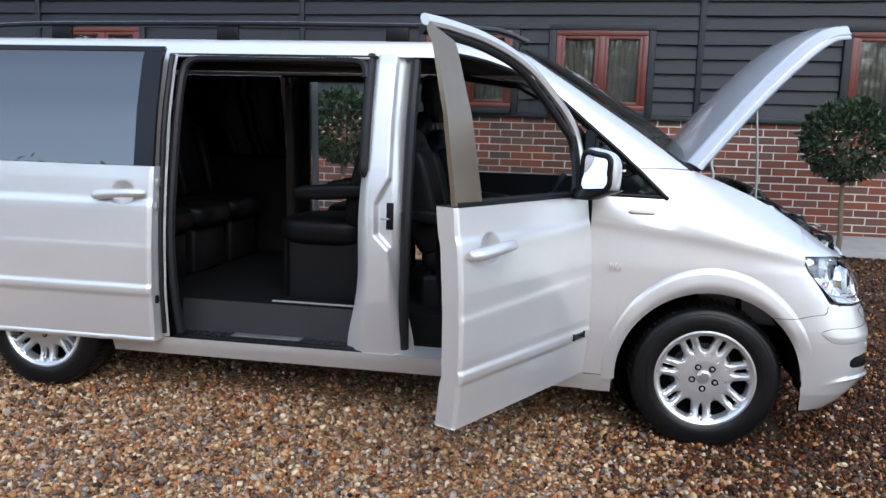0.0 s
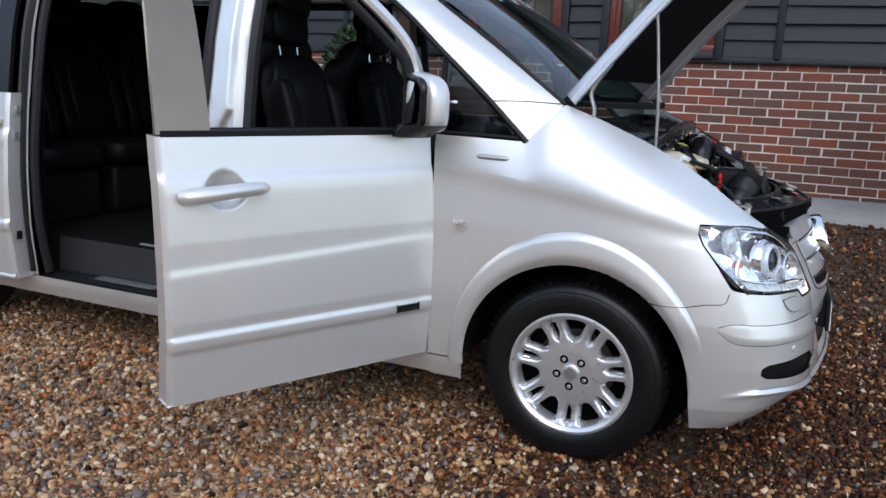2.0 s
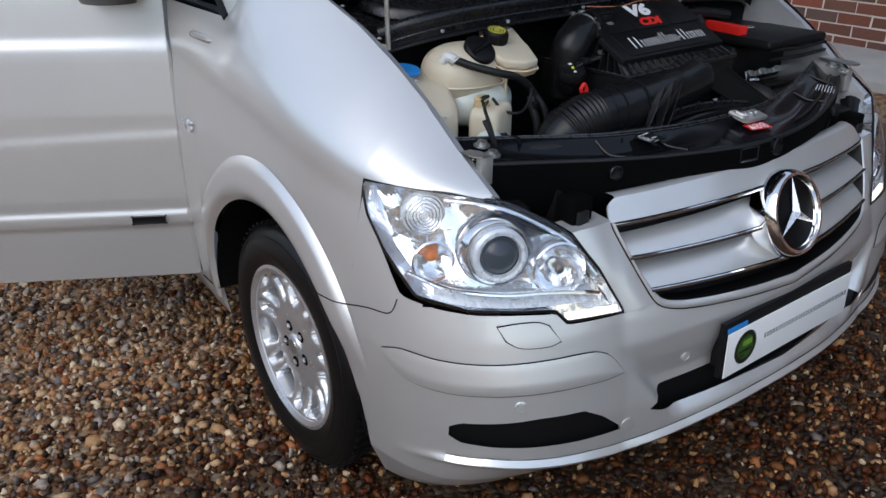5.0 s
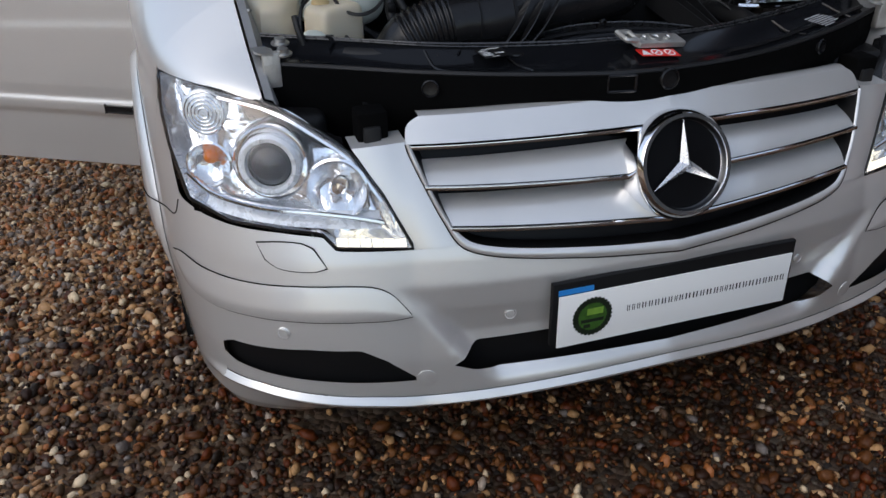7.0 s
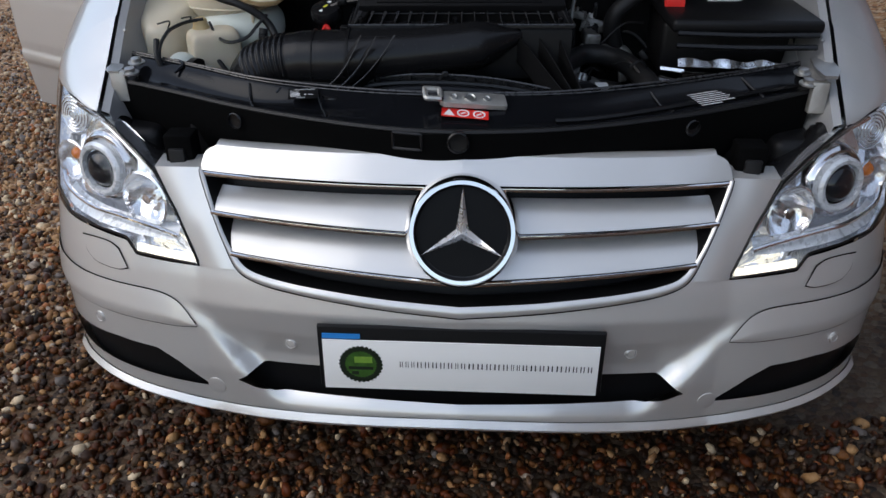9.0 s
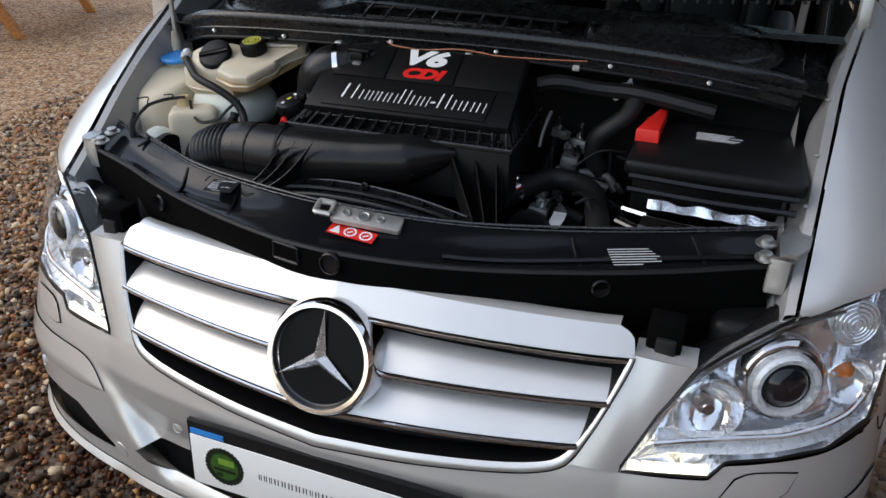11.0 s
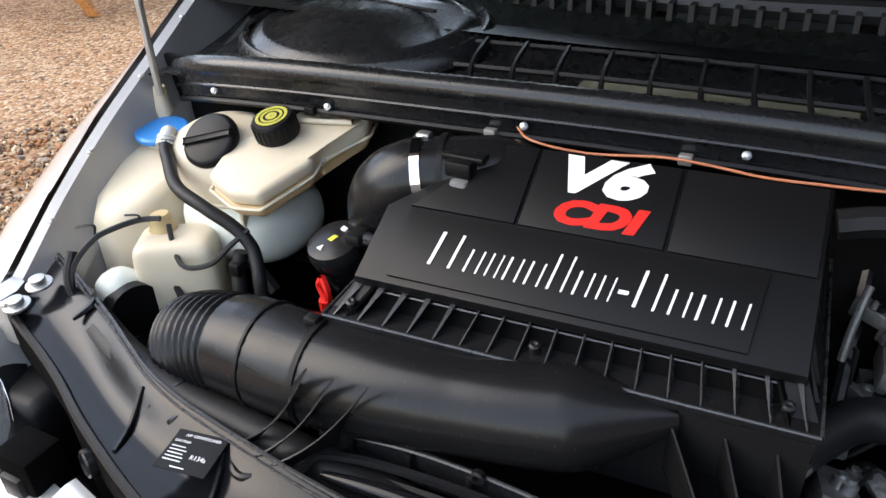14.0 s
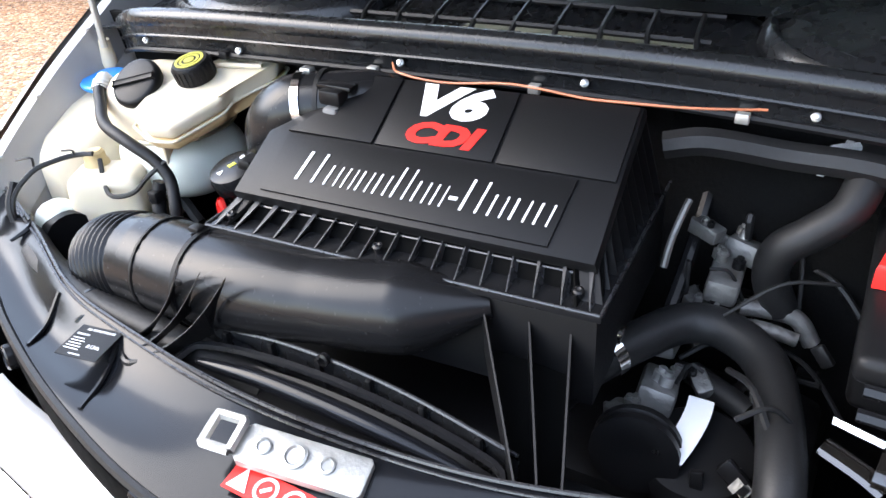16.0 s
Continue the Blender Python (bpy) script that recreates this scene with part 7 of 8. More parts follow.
wash.data.set_sharp_from_angle(angle=radians(40))
bmc = facing((0.240, -0.685, 1.094), (0.10, 0.0, 1))
P("washer_neck", lathe([(0.028, -0.03), (0.028, 0.0)], bmc, 24), CREAM, parent=wash)
P("washer_cap", lathe([(0.036, -0.004), (0.039, 0.0), (0.039, 0.004), (0.036, 0.007), (0.001, 0.007)], bmc, 32), BLUE, "flat blue cap", wash)
bt = frame_at((0.379, -0.546, 0.925), (-0.50, 0.86, 0), (-0.86, -0.50, 0))
bm = squashed((0, 0, 0.036), (0.054, 0.036, 0.070), 0.3)
bmesh.ops.transform(bm, matrix=bt, verts=bm.verts)
bottle = P("steering_bottle", bm, CREAM, "small cream fluid bottle")
P("bottle_neck", lathe([(0.020, 0), (0.018, 0.018), (0.0155, 0.022), (0.0155, 0.032), (0.012, 0.036), (0.001, 0.036)], facing((0.375, -0.569, 1.016), (0.02, -0.08, 1)), 20), FLUID_CAP, "tan bottle neck", bottle)
P("bottle_pump", squashed((0.44, -0.60, 0.945), (0.034, 0.034, 0.05), 0.8, 3), MILKY, "milky pump housing", bottle)
P("pump_band", lathe([(0.036, -0.012), (0.036, 0.012)], facing((0.448, -0.575, 0.95), (0.3, 1, 0)), 20), BLACK, parent=bottle)

# hoses and leads on this side
VH = [(0.302, -0.604, 1.122), (0.320, -0.594, 1.120), (0.338, -0.574, 1.111), (0.372, -0.530, 1.097), (0.382, -0.478, 1.083), (0.377, -0.440, 1.060), (0.378, -0.418, 1.036), (0.396, -0.400, 1.0), (0.405, -0.396, 0.95), (0.41, -0.395, 0.90)]
vh = P("vent_hose", tube(VH, 0.0085, 60, 10), RUBBER, "black vent hose")
P("hose_union", tube([(0.288, -0.612, 1.114), (0.297, -0.608, 1.128), (0.314, -0.599, 1.121)], 0.010, 10, 10), WHITE_PLASTIC, "white hose union", vh)
for k in range(3):
    P("union_ring", tube([(0.306 + 0.004 * k, -0.603 + 0.002 * k, 1.126 - 0.003 * k), (0.308 + 0.004 * k, -0.602 + 0.002 * k, 1.124 - 0.003 * k)], 0.0125, 2, 14), WHITE_PLASTIC, parent=vh)
P("vent_hose", tube([(0.384, -0.432, 1.034), (0.392, -0.434, 1.010), (0.404, -0.428, 0.975), (0.412, -0.425, 0.90)], 0.0095, 20, 10), RUBBER, "black vent hose")
P("hose_clip", box(0.386, 0.404, -0.440, -0.424, 1.008, 1.026, 0.003), BLACK)
P("hose_clip", box(0.402, 0.420, -0.432, -0.392, 0.960, 0.972, 0.003), BLACK)
P("wire_lead", tube([(0.384, -0.560, 1.052), (0.395, -0.585, 1.050), (0.420, -0.602, 1.048), (0.445, -0.618, 1.040), (0.478, -0.628, 1.012), (0.490, -0.622, 0.97), (0.492, -0.60, 0.91)], 0.0038, 36, 6), RUBBER, "black wiring lead")
P("wire_lead", tube([(0.465, -0.636, 1.030), (0.485, -0.632, 1.0), (0.492, -0.615, 0.95), (0.495, -0.60, 0.90)], 0.006, 20, 8), RUBBER, "taped black wiring lead")
P("wire_lead", tube([(0.384, -0.548, 1.046), (0.400, -0.530, 1.020), (0.415, -0.500, 1.012), (0.405, -0.465, 1.020), (0.392, -0.440, 1.045), (0.372, -0.425, 1.06)], 0.0034, 40, 6), RUBBER, "thin black wiring lead")
P("lead_plug", box(0.482, 0.500, -0.612, -0.590, 0.925, 0.960, 0.005), BLACK)
P("lead_tie", tube([(0.440, -0.618, 1.046), (0.444, -0.610, 1.062), (0.452, -0.634, 1.058)], 0.0018, 8, 4), RUBBER)
P("lead_tie", tube([(0.396, -0.586, 1.050), (0.400, -0.580, 1.060), (0.404, -0.600, 1.058)], 0.0018, 8, 4), RUBBER)

# scuttle: seal, strip with clips, tray, vents and wiper domes
SEAL = [(0.165, -0.70, 1.165), (0.215, -0.60, 1.195), (0.225, -0.45, 1.208), (0.222, -0.25, 1.214), (0.214, 0.0, 1.218), (0.205, 0.22, 1.216), (0.205, 0.45, 1.208), (0.195, 0.60, 1.192), (0.15, 0.70, 1.165)]
scuttle = P("scuttle_seal", tube(SEAL, 0.015, 90, 10), FADED, "black bulkhead rubber seal")
P("seal_strip", patch(lambda u, v: lerp_path(SEAL, u) + Vector((0.012 - 0.004 * v, 0, -0.008 - 0.035 * v)), 60, 4, 0.003), FADED, parent=scuttle)
P("strip_lip", tube([lerp_path(SEAL, k / 30) + Vector((0.012, 0, -0.044)) for k in range(31)], 0.004, 60, 6), BLACK, parent=scuttle)
P("strip_ridge", tube([lerp_path(SEAL, k / 30) + Vector((0.013, 0, -0.022)) for k in range(31)], 0.0025, 60, 6), FADED, parent=scuttle)
for y, dz in ((-0.56, -0.03), (-0.375, -0.036), (-0.122, -0.03), (0.106, -0.03), (0.335, -0.03), (0.52, -0.03)):
    u = (y + 0.70) / 1.4
    p = lerp_path(SEAL, u) + Vector((0.014, 0, dz))
    P("strip_bolt", lathe([(0.0048, -0.002), (0.0048, 0.001), (0.003, 0.002), (0.003, 0.004), (0.001, 0.0045)], facing(p, (0.8, 0, 0.6)), 12), STEEL, "small steel screw", scuttle)
for y in (-0.16, 0.05, 0.27, -0.40):
    u = (y + 0.70) / 1.4
    p = lerp_path(SEAL, u) + Vector((0.016, 0, -0.042))
    P("spring_clip", box(p.x - 0.005, p.x + 0.005, p.y - 0.007, p.y + 0.007, p.z - 0.006, p.z + 0.005, 0.0015), ALU if y != -0.40 else BLACK, "pressed metal clip", scuttle)
P("orange_wire", tube([(0.246, -0.128, 1.190), (0.276, -0.100, 1.1915), (0.280, -0.04, 1.189), (0.280, 0.040, 1.198), (0.280, 0.085, 1.197), (0.280, 0.128, 1.194), (0.278, 0.18, 1.195), (0.272, 0.235, 1.196), (0.246, 0.30, 1.194)], 0.0014, 60, 6), COPPER, "thin orange wire")
P("grey_loom", tube([(0.222, 0.20, 1.130), (0.215, 0.24, 1.138), (0.20, 0.32, 1.13), (0.20, 0.40, 1.13), (0.20, 0.55, 1.11)], 0.016, 36, 8), RUBBER, "taped wiring loom")
P("scuttle_tray", patch(lambda u, v: Vector((0.20 - 0.30 * v + 0.055 * v * (1 - (2 * u - 1) ** 2), (-0.74 + 1.48 * u), 1.192 + 0.05 * v - 0.02 * math.sin(math.pi * v) - 0.03 * (2 * u - 1) ** 4)), 40, 10, 0.003), FADED, "black scuttle tray")
for sg in (-1, 1):
    m = facing((0.040, 0.455 * sg, 1.210), (0.10, 0.03 * sg, 1)) 
    m = Matrix.Translation((0.045, 0, 0)) @ Matrix.Diagonal((0.70, 1, 1, 1)) @ Matrix.Translation((-0.045, 0, 0)) @ m
    d = P("wiper_dome", lathe([(0.205, -0.010), (0.200, 0.006), (0.192, 0.012), (0.186, 0.010), (0.182, 0.004), (0.165, 0.014), (0.158, 0.016), (0.150, 0.013), (0.08, 0.026), (0.001, 0.030)], m, 56, caps=False), FADED, "ribbed black wiper cover")
    P("dome_line", tube([m @ Vector((-0.10 + 0.2 * k / 6, -0.06 * sg, 0.026)) for k in range(7)], 0.003, 12, 5), BLACK, parent=d)
vent = P("vent_grille", bmesh.new(), BLACK, "black ventilation grille")
bm = bmesh.new()
for k in range(9):
    y = -0.235 + 0.054 * k
    tube([(0.205 - 0.02 * abs(k - 4) / 4, y + 0.02, 1.208), (0.15, y + 0.008, 1.222), (0.085, y, 1.232)], 0.0035, 8, 5, bm=bm)
for x, z in ((0.085, 1.232), (0.15, 1.222), (0.19, 1.212)):
    tube([(x + 0.004, -0.25, z - 0.004), (x, 0.0, z), (x - 0.006, 0.22, z - 0.002)], 0.0035, 20, 5, bm=bm)
bm.to_mesh(vent.data)
bm.free()
P("vent_well", box(0.085, 0.195, -0.235, 0.20, 1.15, 1.185), DARK, parent=vent)
P("pale_duct", box(0.100, 0.165, -0.10, 0.20, 1.192, 1.204, 0.004), mat("olive_filter", (0.14, 0.14, 0.1), 0.8, vary=0.3, bump=0.3), "pale filter behind the grille", vent)
bars(frame_at((0.178, 0.13, 1.212), (0, 1, 0), (-1, 0, 0.2)), 1, 0.03, 0.02, WHITE, vent, "grille_tag", "small pale tag", 2)

# far side: battery, hoses, castings
bat = P("battery_box", box(0.165, 0.328, 0.425, 0.715, 0.93, 1.045, 0.012, 3), BLACK, "black battery box with printed lid")
P("battery_lid", box(0.155, 0.440, 0.418, 0.722, 1.05, 1.078, 0.010, 3), BLACK, parent=bat)
P("lid_step", tube([(0.444, 0.43, 1.052), (0.446, 0.57, 1.050), (0.444, 0.71, 1.052)], 0.006, 16, 6), BLACK_SATIN, parent=bat)
P("lid_step", tube([(0.447, 0.43, 1.028), (0.449, 0.57, 1.026), (0.447, 0.71, 1.028)], 0.006, 16, 6), BLACK_SATIN, parent=bat)
bars(frame_at((0.255, 0.575, 1.0785), (-0.02, 1, 0), (-1, 0, 0)), 6, 0.10, 0.045, WHITE, bat, seed=7)
P("terminal_cover", prism([(0.335, 0.420), (0.335, 0.462), (0.19, 0.462), (0.19, 0.446), (0.26, 0.434)], 1.079, 1.104, bevel=0.005), RED, "red battery terminal cover", bat)
P("gloss_tray", tube([(0.405, 0.46, 0.944), (0.412, 0.52, 0.942), (0.408, 0.62, 0.940), (0.40, 0.70, 0.938)], 0.030, 24, 14, flat=0.55), BLACK_GLOSS, "glossy black wrapped tray")
# Bright metal strips put in for the sky glint on the plastic film.
FILM = mat("film_glint_metal", (0.95, 0.95, 0.96), 0.2, 0.9, vary=0.05, bump=0.5, bump_scale=45)
P("film_edge", patch(lambda u, v: Vector((0.350 - 0.012 * u + 0.008 * v + 0.002 * math.sin(31 * u), 0.462 + 0.246 * u, 0.972 - 0.008 * u - 0.015 * v + 0.003 * math.sin(19 * u) * (1 - v))), 60, 4, 0.001), FILM, "crumpled plastic film edge, sky glint put in as bright metal")
P("film_edge", patch(lambda u, v: Vector((0.384 + 0.012 * u + 0.003 * v, 0.418 + 0.048 * u, 0.965 - 0.002 * u - 0.006 * v)), 10, 3, 0.001), FILM, "crumpled plastic film edge, sky glint put in as bright metal")
P("gloss_fold", tube([(0.405, 0.415, 0.946), (0.420, 0.45, 0.942), (0.430, 0.47, 0.938)], 0.012, 12, 8, flat=0.5), BLACK_GLOSS)
P("heater_hose", tube([(0.13, 0.405, 1.135), (0.165, 0.403, 1.132), (0.195, 0.398, 1.115), (0.222, 0.388, 1.09), (0.235, 0.362, 1.066), (0.240, 0.336, 1.042), (0.235, 0.330, 1.005), (0.225, 0.345, 0.96)], 0.0195, 44, 12), RUBBER, "black heater hose")
for p in ((0.155, 0.39, 1.148), (0.185, 0.372, 1.138)):
    P("hose_tie", tube([(p[0] - 0.004, p[1] - 0.018, p[2] - 0.03), (p[0] + 0.002, p[1] - 0.014, p[2] - 0.004), (p[0] - 0.012, p[1] + 0.012, p[2])], 0.0065, 12, 6), WHITE, "white hose tie")
P("coolant_hose", tube([(0.44, 0.165, 0.935), (0.405, 0.182, 0.945), (0.335, 0.226, 0.955), (0.295, 0.262, 0.960), (0.290, 0.300, 0.960), (0.318, 0.345, 0.956), (0.375, 0.370, 0.95), (0.47, 0.390, 0.938), (0.52, 0.395, 0.88)], 0.0225, 60, 14), RUBBER, "thick black coolant hose")
P("hose_clamp", tube([(0.378, 0.196, 0.951), (0.366, 0.202, 0.953)], 0.0275, 3, 18), CHROME, "bright hose clamp")
P("clamp_screw", box(0.362, 0.382, 0.196, 0.215, 0.975, 0.988, 0.003), CHROME)
for a, b in (((0.476, 0.107, 1.052), (0.605, 0.202, 0.968)), ((0.458, 0.146, 1.05), (0.598, 0.217, 0.968)), ((0.452, 0.187, 1.05), (0.585, 0.233, 0.968))):
    c = Vector(b) + Vector((-0.004, 0, -0.05))
    d = Vector(a) + Vector((0.0, 0, -0.05))
    bm = bmesh.new()
    e = Vector((0.0, 0.0011, 0))
    vs = [bm.verts.new(q + f) for f in (-e, e) for q in (Vector(a), Vector(b), c, d)]
    for f in ((0, 1, 2, 3), (7, 6, 5, 4), (0, 4, 5, 1), (1, 5, 6, 2), (2, 6, 7, 3), (3, 7, 4, 0)):
        bm.faces.new([vs[q] for q in f])
    P("duct_strut", bm, BLACK, "thin black plastic web", smooth=False)
P("duct_web", patch(lambda u, v: Vector((0.475, 0.105, 1.045)).lerp(Vector((0.452, 0.188, 1.045)), u).lerp(Vector((0.60, 0.20, 0.962)).lerp(Vector((0.582, 0.234, 0.962)), u), v) - Vector((0, 0, 0.045)), 6, 6), DARK)
P("pump_cap", lathe([(0.060, -0.05), (0.060, 0.0), (0.054, 0.008), (0.030, 0.012), (0.001, 0.012)], facing((0.408, 0.310, 0.886), (0.2, 0, 1)), 32), BLACK, "round black pump cover with white tag")
P("pale_tag", patch(lambda u, v: Vector((0.362 + 0.085 * u, 0.286 + 0.026 * v - 0.010 * u + 0.02 * u * (1 - u), 0.920 - 0.014 * u + 0.004 * math.sin(3 * u))), 10, 3, 0.001), WHITE, "curled white tag")
GREY_CAST = mat("dirty_casting", (0.17, 0.168, 0.16), 0.5, 0.6, vary=0.45, scale=40, bump=0.6, bump_scale=120)
rng = random.Random(21)


def casting(c, size, n, seed):
    """Lumpy cast bracket with bosses and bolts."""
    r = random.Random(seed)
    m = Matrix.Translation(c) @ pose(0, 0, 0, r.uniform(-20, 20), r.uniform(-20, 20), r.uniform(0, 90))
    base = P("engine_bracket", box(-size, size, -size * 0.6, size * 0.6, -size * 0.5, size * 0.5, size * 0.2, 2, m=m), GREY_CAST, "dirty cast engine bracket")
    for k in range(n):
        x, y = r.uniform(-0.8, 0.8) * size, r.uniform(-0.5, 0.5) * size
        P("boss", lathe([(size * 0.24, 0), (size * 0.24, size * 0.3), (size * 0.14, size * 0.34), (size * 0.14, size * 0.46), (0.0005, size * 0.46)], m @ Matrix.Translation((x, y, size * 0.5)), 10), r.choice((STEEL, GREY_CAST, BLACK)), parent=base)
    P("bracket_web", box(-size * 1.3, -size * 0.6, -size * 0.12, size * 0.12, -size * 0.8, size * 0.3, size * 0.06, m=m), GREY_CAST, parent=base)


for c, size, n in (((0.235, 0.285, 0.985), 0.030, 4), ((0.190, 0.300, 1.00), 0.026, 3), ((0.262, 0.268, 0.955), 0.022, 3), ((0.354, 0.251, 0.905), 0.034, 4), ((0.40, 0.235, 0.90), 0.024, 3), ((0.322, 0.29, 0.905), 0.016, 2), ((0.30, 0.245, 0.93), 0.020, 2), ((0.21, 0.255, 1.03), 0.018, 2)):
    casting(c, size, n, int(c[0] * 1000))
P("cross_bar", tube([(0.300, 0.275, 0.898), (0.339, 0.346, 0.898)], 0.014, 6, 10), RUBBER, "dark steel pipe")
P("grey_pipe", tube([(0.245, 0.305, 0.962), (0.236, 0.332, 0.960), (0.232, 0.365, 0.955), (0.235, 0.385, 0.93)], 0.010, 20, 10), GREY_CAST, "grey metal pipe")
P("grey_pipe", tube([(0.262, 0.305, 0.95), (0.254, 0.335, 0.948), (0.25, 0.37, 0.94)], 0.008, 20, 10), GREY_CAST, "grey metal pipe")
P("side_pulley", lathe([(0.045, -0.012), (0.045, -0.004), (0.038, -0.001), (0.045, 0.003), (0.045, 0.012), (0.030, 0.014), (0.012, 0.008), (0.001, 0.008)], facing((0.44, 0.255, 0.90), (1, 0.1, 0.15)), 28), BLACK, "black pulley")
for k in range(16):
    x, y = rng.uniform(0.18, 0.46), rng.uniform(0.235, 0.40)
    z = rng.uniform(0.86, 0.965)
    s = rng.uniform(0.006, 0.016)
    m = Matrix.Translation((x, y, z)) @ pose(0, 0, 0, rng.uniform(0, 90), rng.uniform(0, 90), rng.uniform(0, 180))
    P("engine_bracket", box(-s, s, -s * 0.6, s * 0.6, -s * 0.35, s * 0.35, s * 0.2, m=m), rng.choice((GREY_CAST, BLACK, BLACK_SATIN, BLACK, RUBBER)), "small engine bracket")
for k in range(12):
    x, y = rng.uniform(0.14, 0.30), rng.uniform(0.24, 0.42)
    a = Vector((x, y, rng.uniform(0.90, 1.06)))
    b = a + Vector((rng.uniform(-0.05, 0.08), rng.uniform(-0.1, 0.1), rng.uniform(-0.08, 0.02)))
    P("engine_lead", tube([a, a.lerp(b, 0.5) + Vector((0, 0, 0.02)), b], rng.uniform(0.002, 0.0045), 12, 6), RUBBER, "black engine lead")
for k in range(4):
    x, y = rng.uniform(0.22, 0.50), rng.uniform(0.22, 0.42)
    a = Vector((x, y, rng.uniform(0.86, 1.0)))
    b = a + Vector((rng.uniform(-0.1, 0.1), rng.uniform(-0.1, 0.1), rng.uniform(-0.06, 0.03)))
    P("engine_lead", tube([a, a.lerp(b, 0.5) + Vector((0, 0, 0.02)), b], rng.uniform(0.002, 0.004), 12, 6), RUBBER, "black engine lead")
P("vacuum_rod", tube([(0.128, 0.242, 1.088), (0.16, 0.242, 1.05), (0.215, 0.240, 1.0), (0.300, 0.237, 0.945)], 0.008, 20, 8), BLACK_SATIN)
P("rod_knob", lathe([(0.010, 0), (0.012, 0.006), (0.008, 0.013), (0.001, 0.014)], facing((0.128, 0.240, 1.096), (0.5, 0, 1)), 14), STEEL)
P("coil_cover", tube([(0.255, 0.240, 1.088), (0.270, 0.236, 1.072), (0.285, 0.232, 1.050), (0.296, 0.230, 1.025)], 0.004, 16, 8), GREY_CAST, "worn alloy cover edge")
P("engine_block", box(0.22, 0.46, -0.36, 0.42, 0.60, 0.86, 0.03, 2), BLACK, "dark engine block")
P("fan_shroud", box(0.52, 0.60, -0.55, 0.55, 0.58, 0.93, 0.02, 2), BLACK)
for k in range(14):
    a = Vector((rng.uniform(0.25, 0.5), rng.uniform(-0.6, -0.25), rng.uniform(0.82, 0.95)))
    b = a + Vector((rng.uniform(-0.08, 0.08), rng.uniform(-0.12, 0.12), rng.uniform(-0.03, 0.03)))
    P("engine_lead", tube([a, a.lerp(b, 0.5) + Vector((0, 0, 0.02)), b], rng.uniform(0.004, 0.01), 12, 6), RUBBER, "black engine lead")
P("wing_bracket", prism([(0.44, 0.705), (0.44, 0.745), (0.52, 0.735), (0.56, 0.715), (0.56, 0.69), (0.50, 0.69)], 1.0, 1.006), STEEL, "bright steel wing bracket")
P("wing_bracket", prism([(0.50, -0.700), (0.50, -0.725), (0.535, -0.722), (0.55, -0.710), (0.55, -0.69), (0.52, -0.69)], 0.985, 0.989), STEEL, "bright steel wing bracket")


# the whole bay sits a little behind the nose
BAY_SHIFT = Matrix.Translation((-0.017, -0.005, -0.008))
for ob in [o for o in scene.objects if o.type == "MESH" and o not in BEFORE_BAY]:
    ob.data.transform(BAY_SHIFT)


# ---------------------------------------------------------------- the van: cabin
STEP_GREY = mat("grey_step_plastic", (0.020, 0.0205, 0.022), 0.42, vary=0.2, bump=0.05, bump_scale=200)
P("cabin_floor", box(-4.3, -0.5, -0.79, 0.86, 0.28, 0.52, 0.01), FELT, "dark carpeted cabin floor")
P("entry_step", box(-2.64, -1.68, -0.902, -0.78, 0.30, 0.350, 0.012), BLACK, "ribbed black entry step")
for k in range(5):
    P("step_rib", box(-2.58, -1.74, -0.892 + 0.022 * k, -0.884 + 0.022 * k, 0.350, 0.355, 0.002), FADED)
P("step_riser", patch(lambda u, v: Vector((-2.66 + 1.0 * u, -0.812 + 0.016 * v, 0.350 + 0.168 * v)), 40, 4, 0.004), STEP_GREY, "grey moulded step riser")
P("sill_plate", box(-2.35, -1.98, -0.885, -0.825, 0.356, 0.360, 0.001), STEEL, "brushed sill plate")
P("floor_rail", box(-2.18, -1.68, -0.755, -0.735, 0.521, 0.529, 0.002), ALU, "bright floor rail")


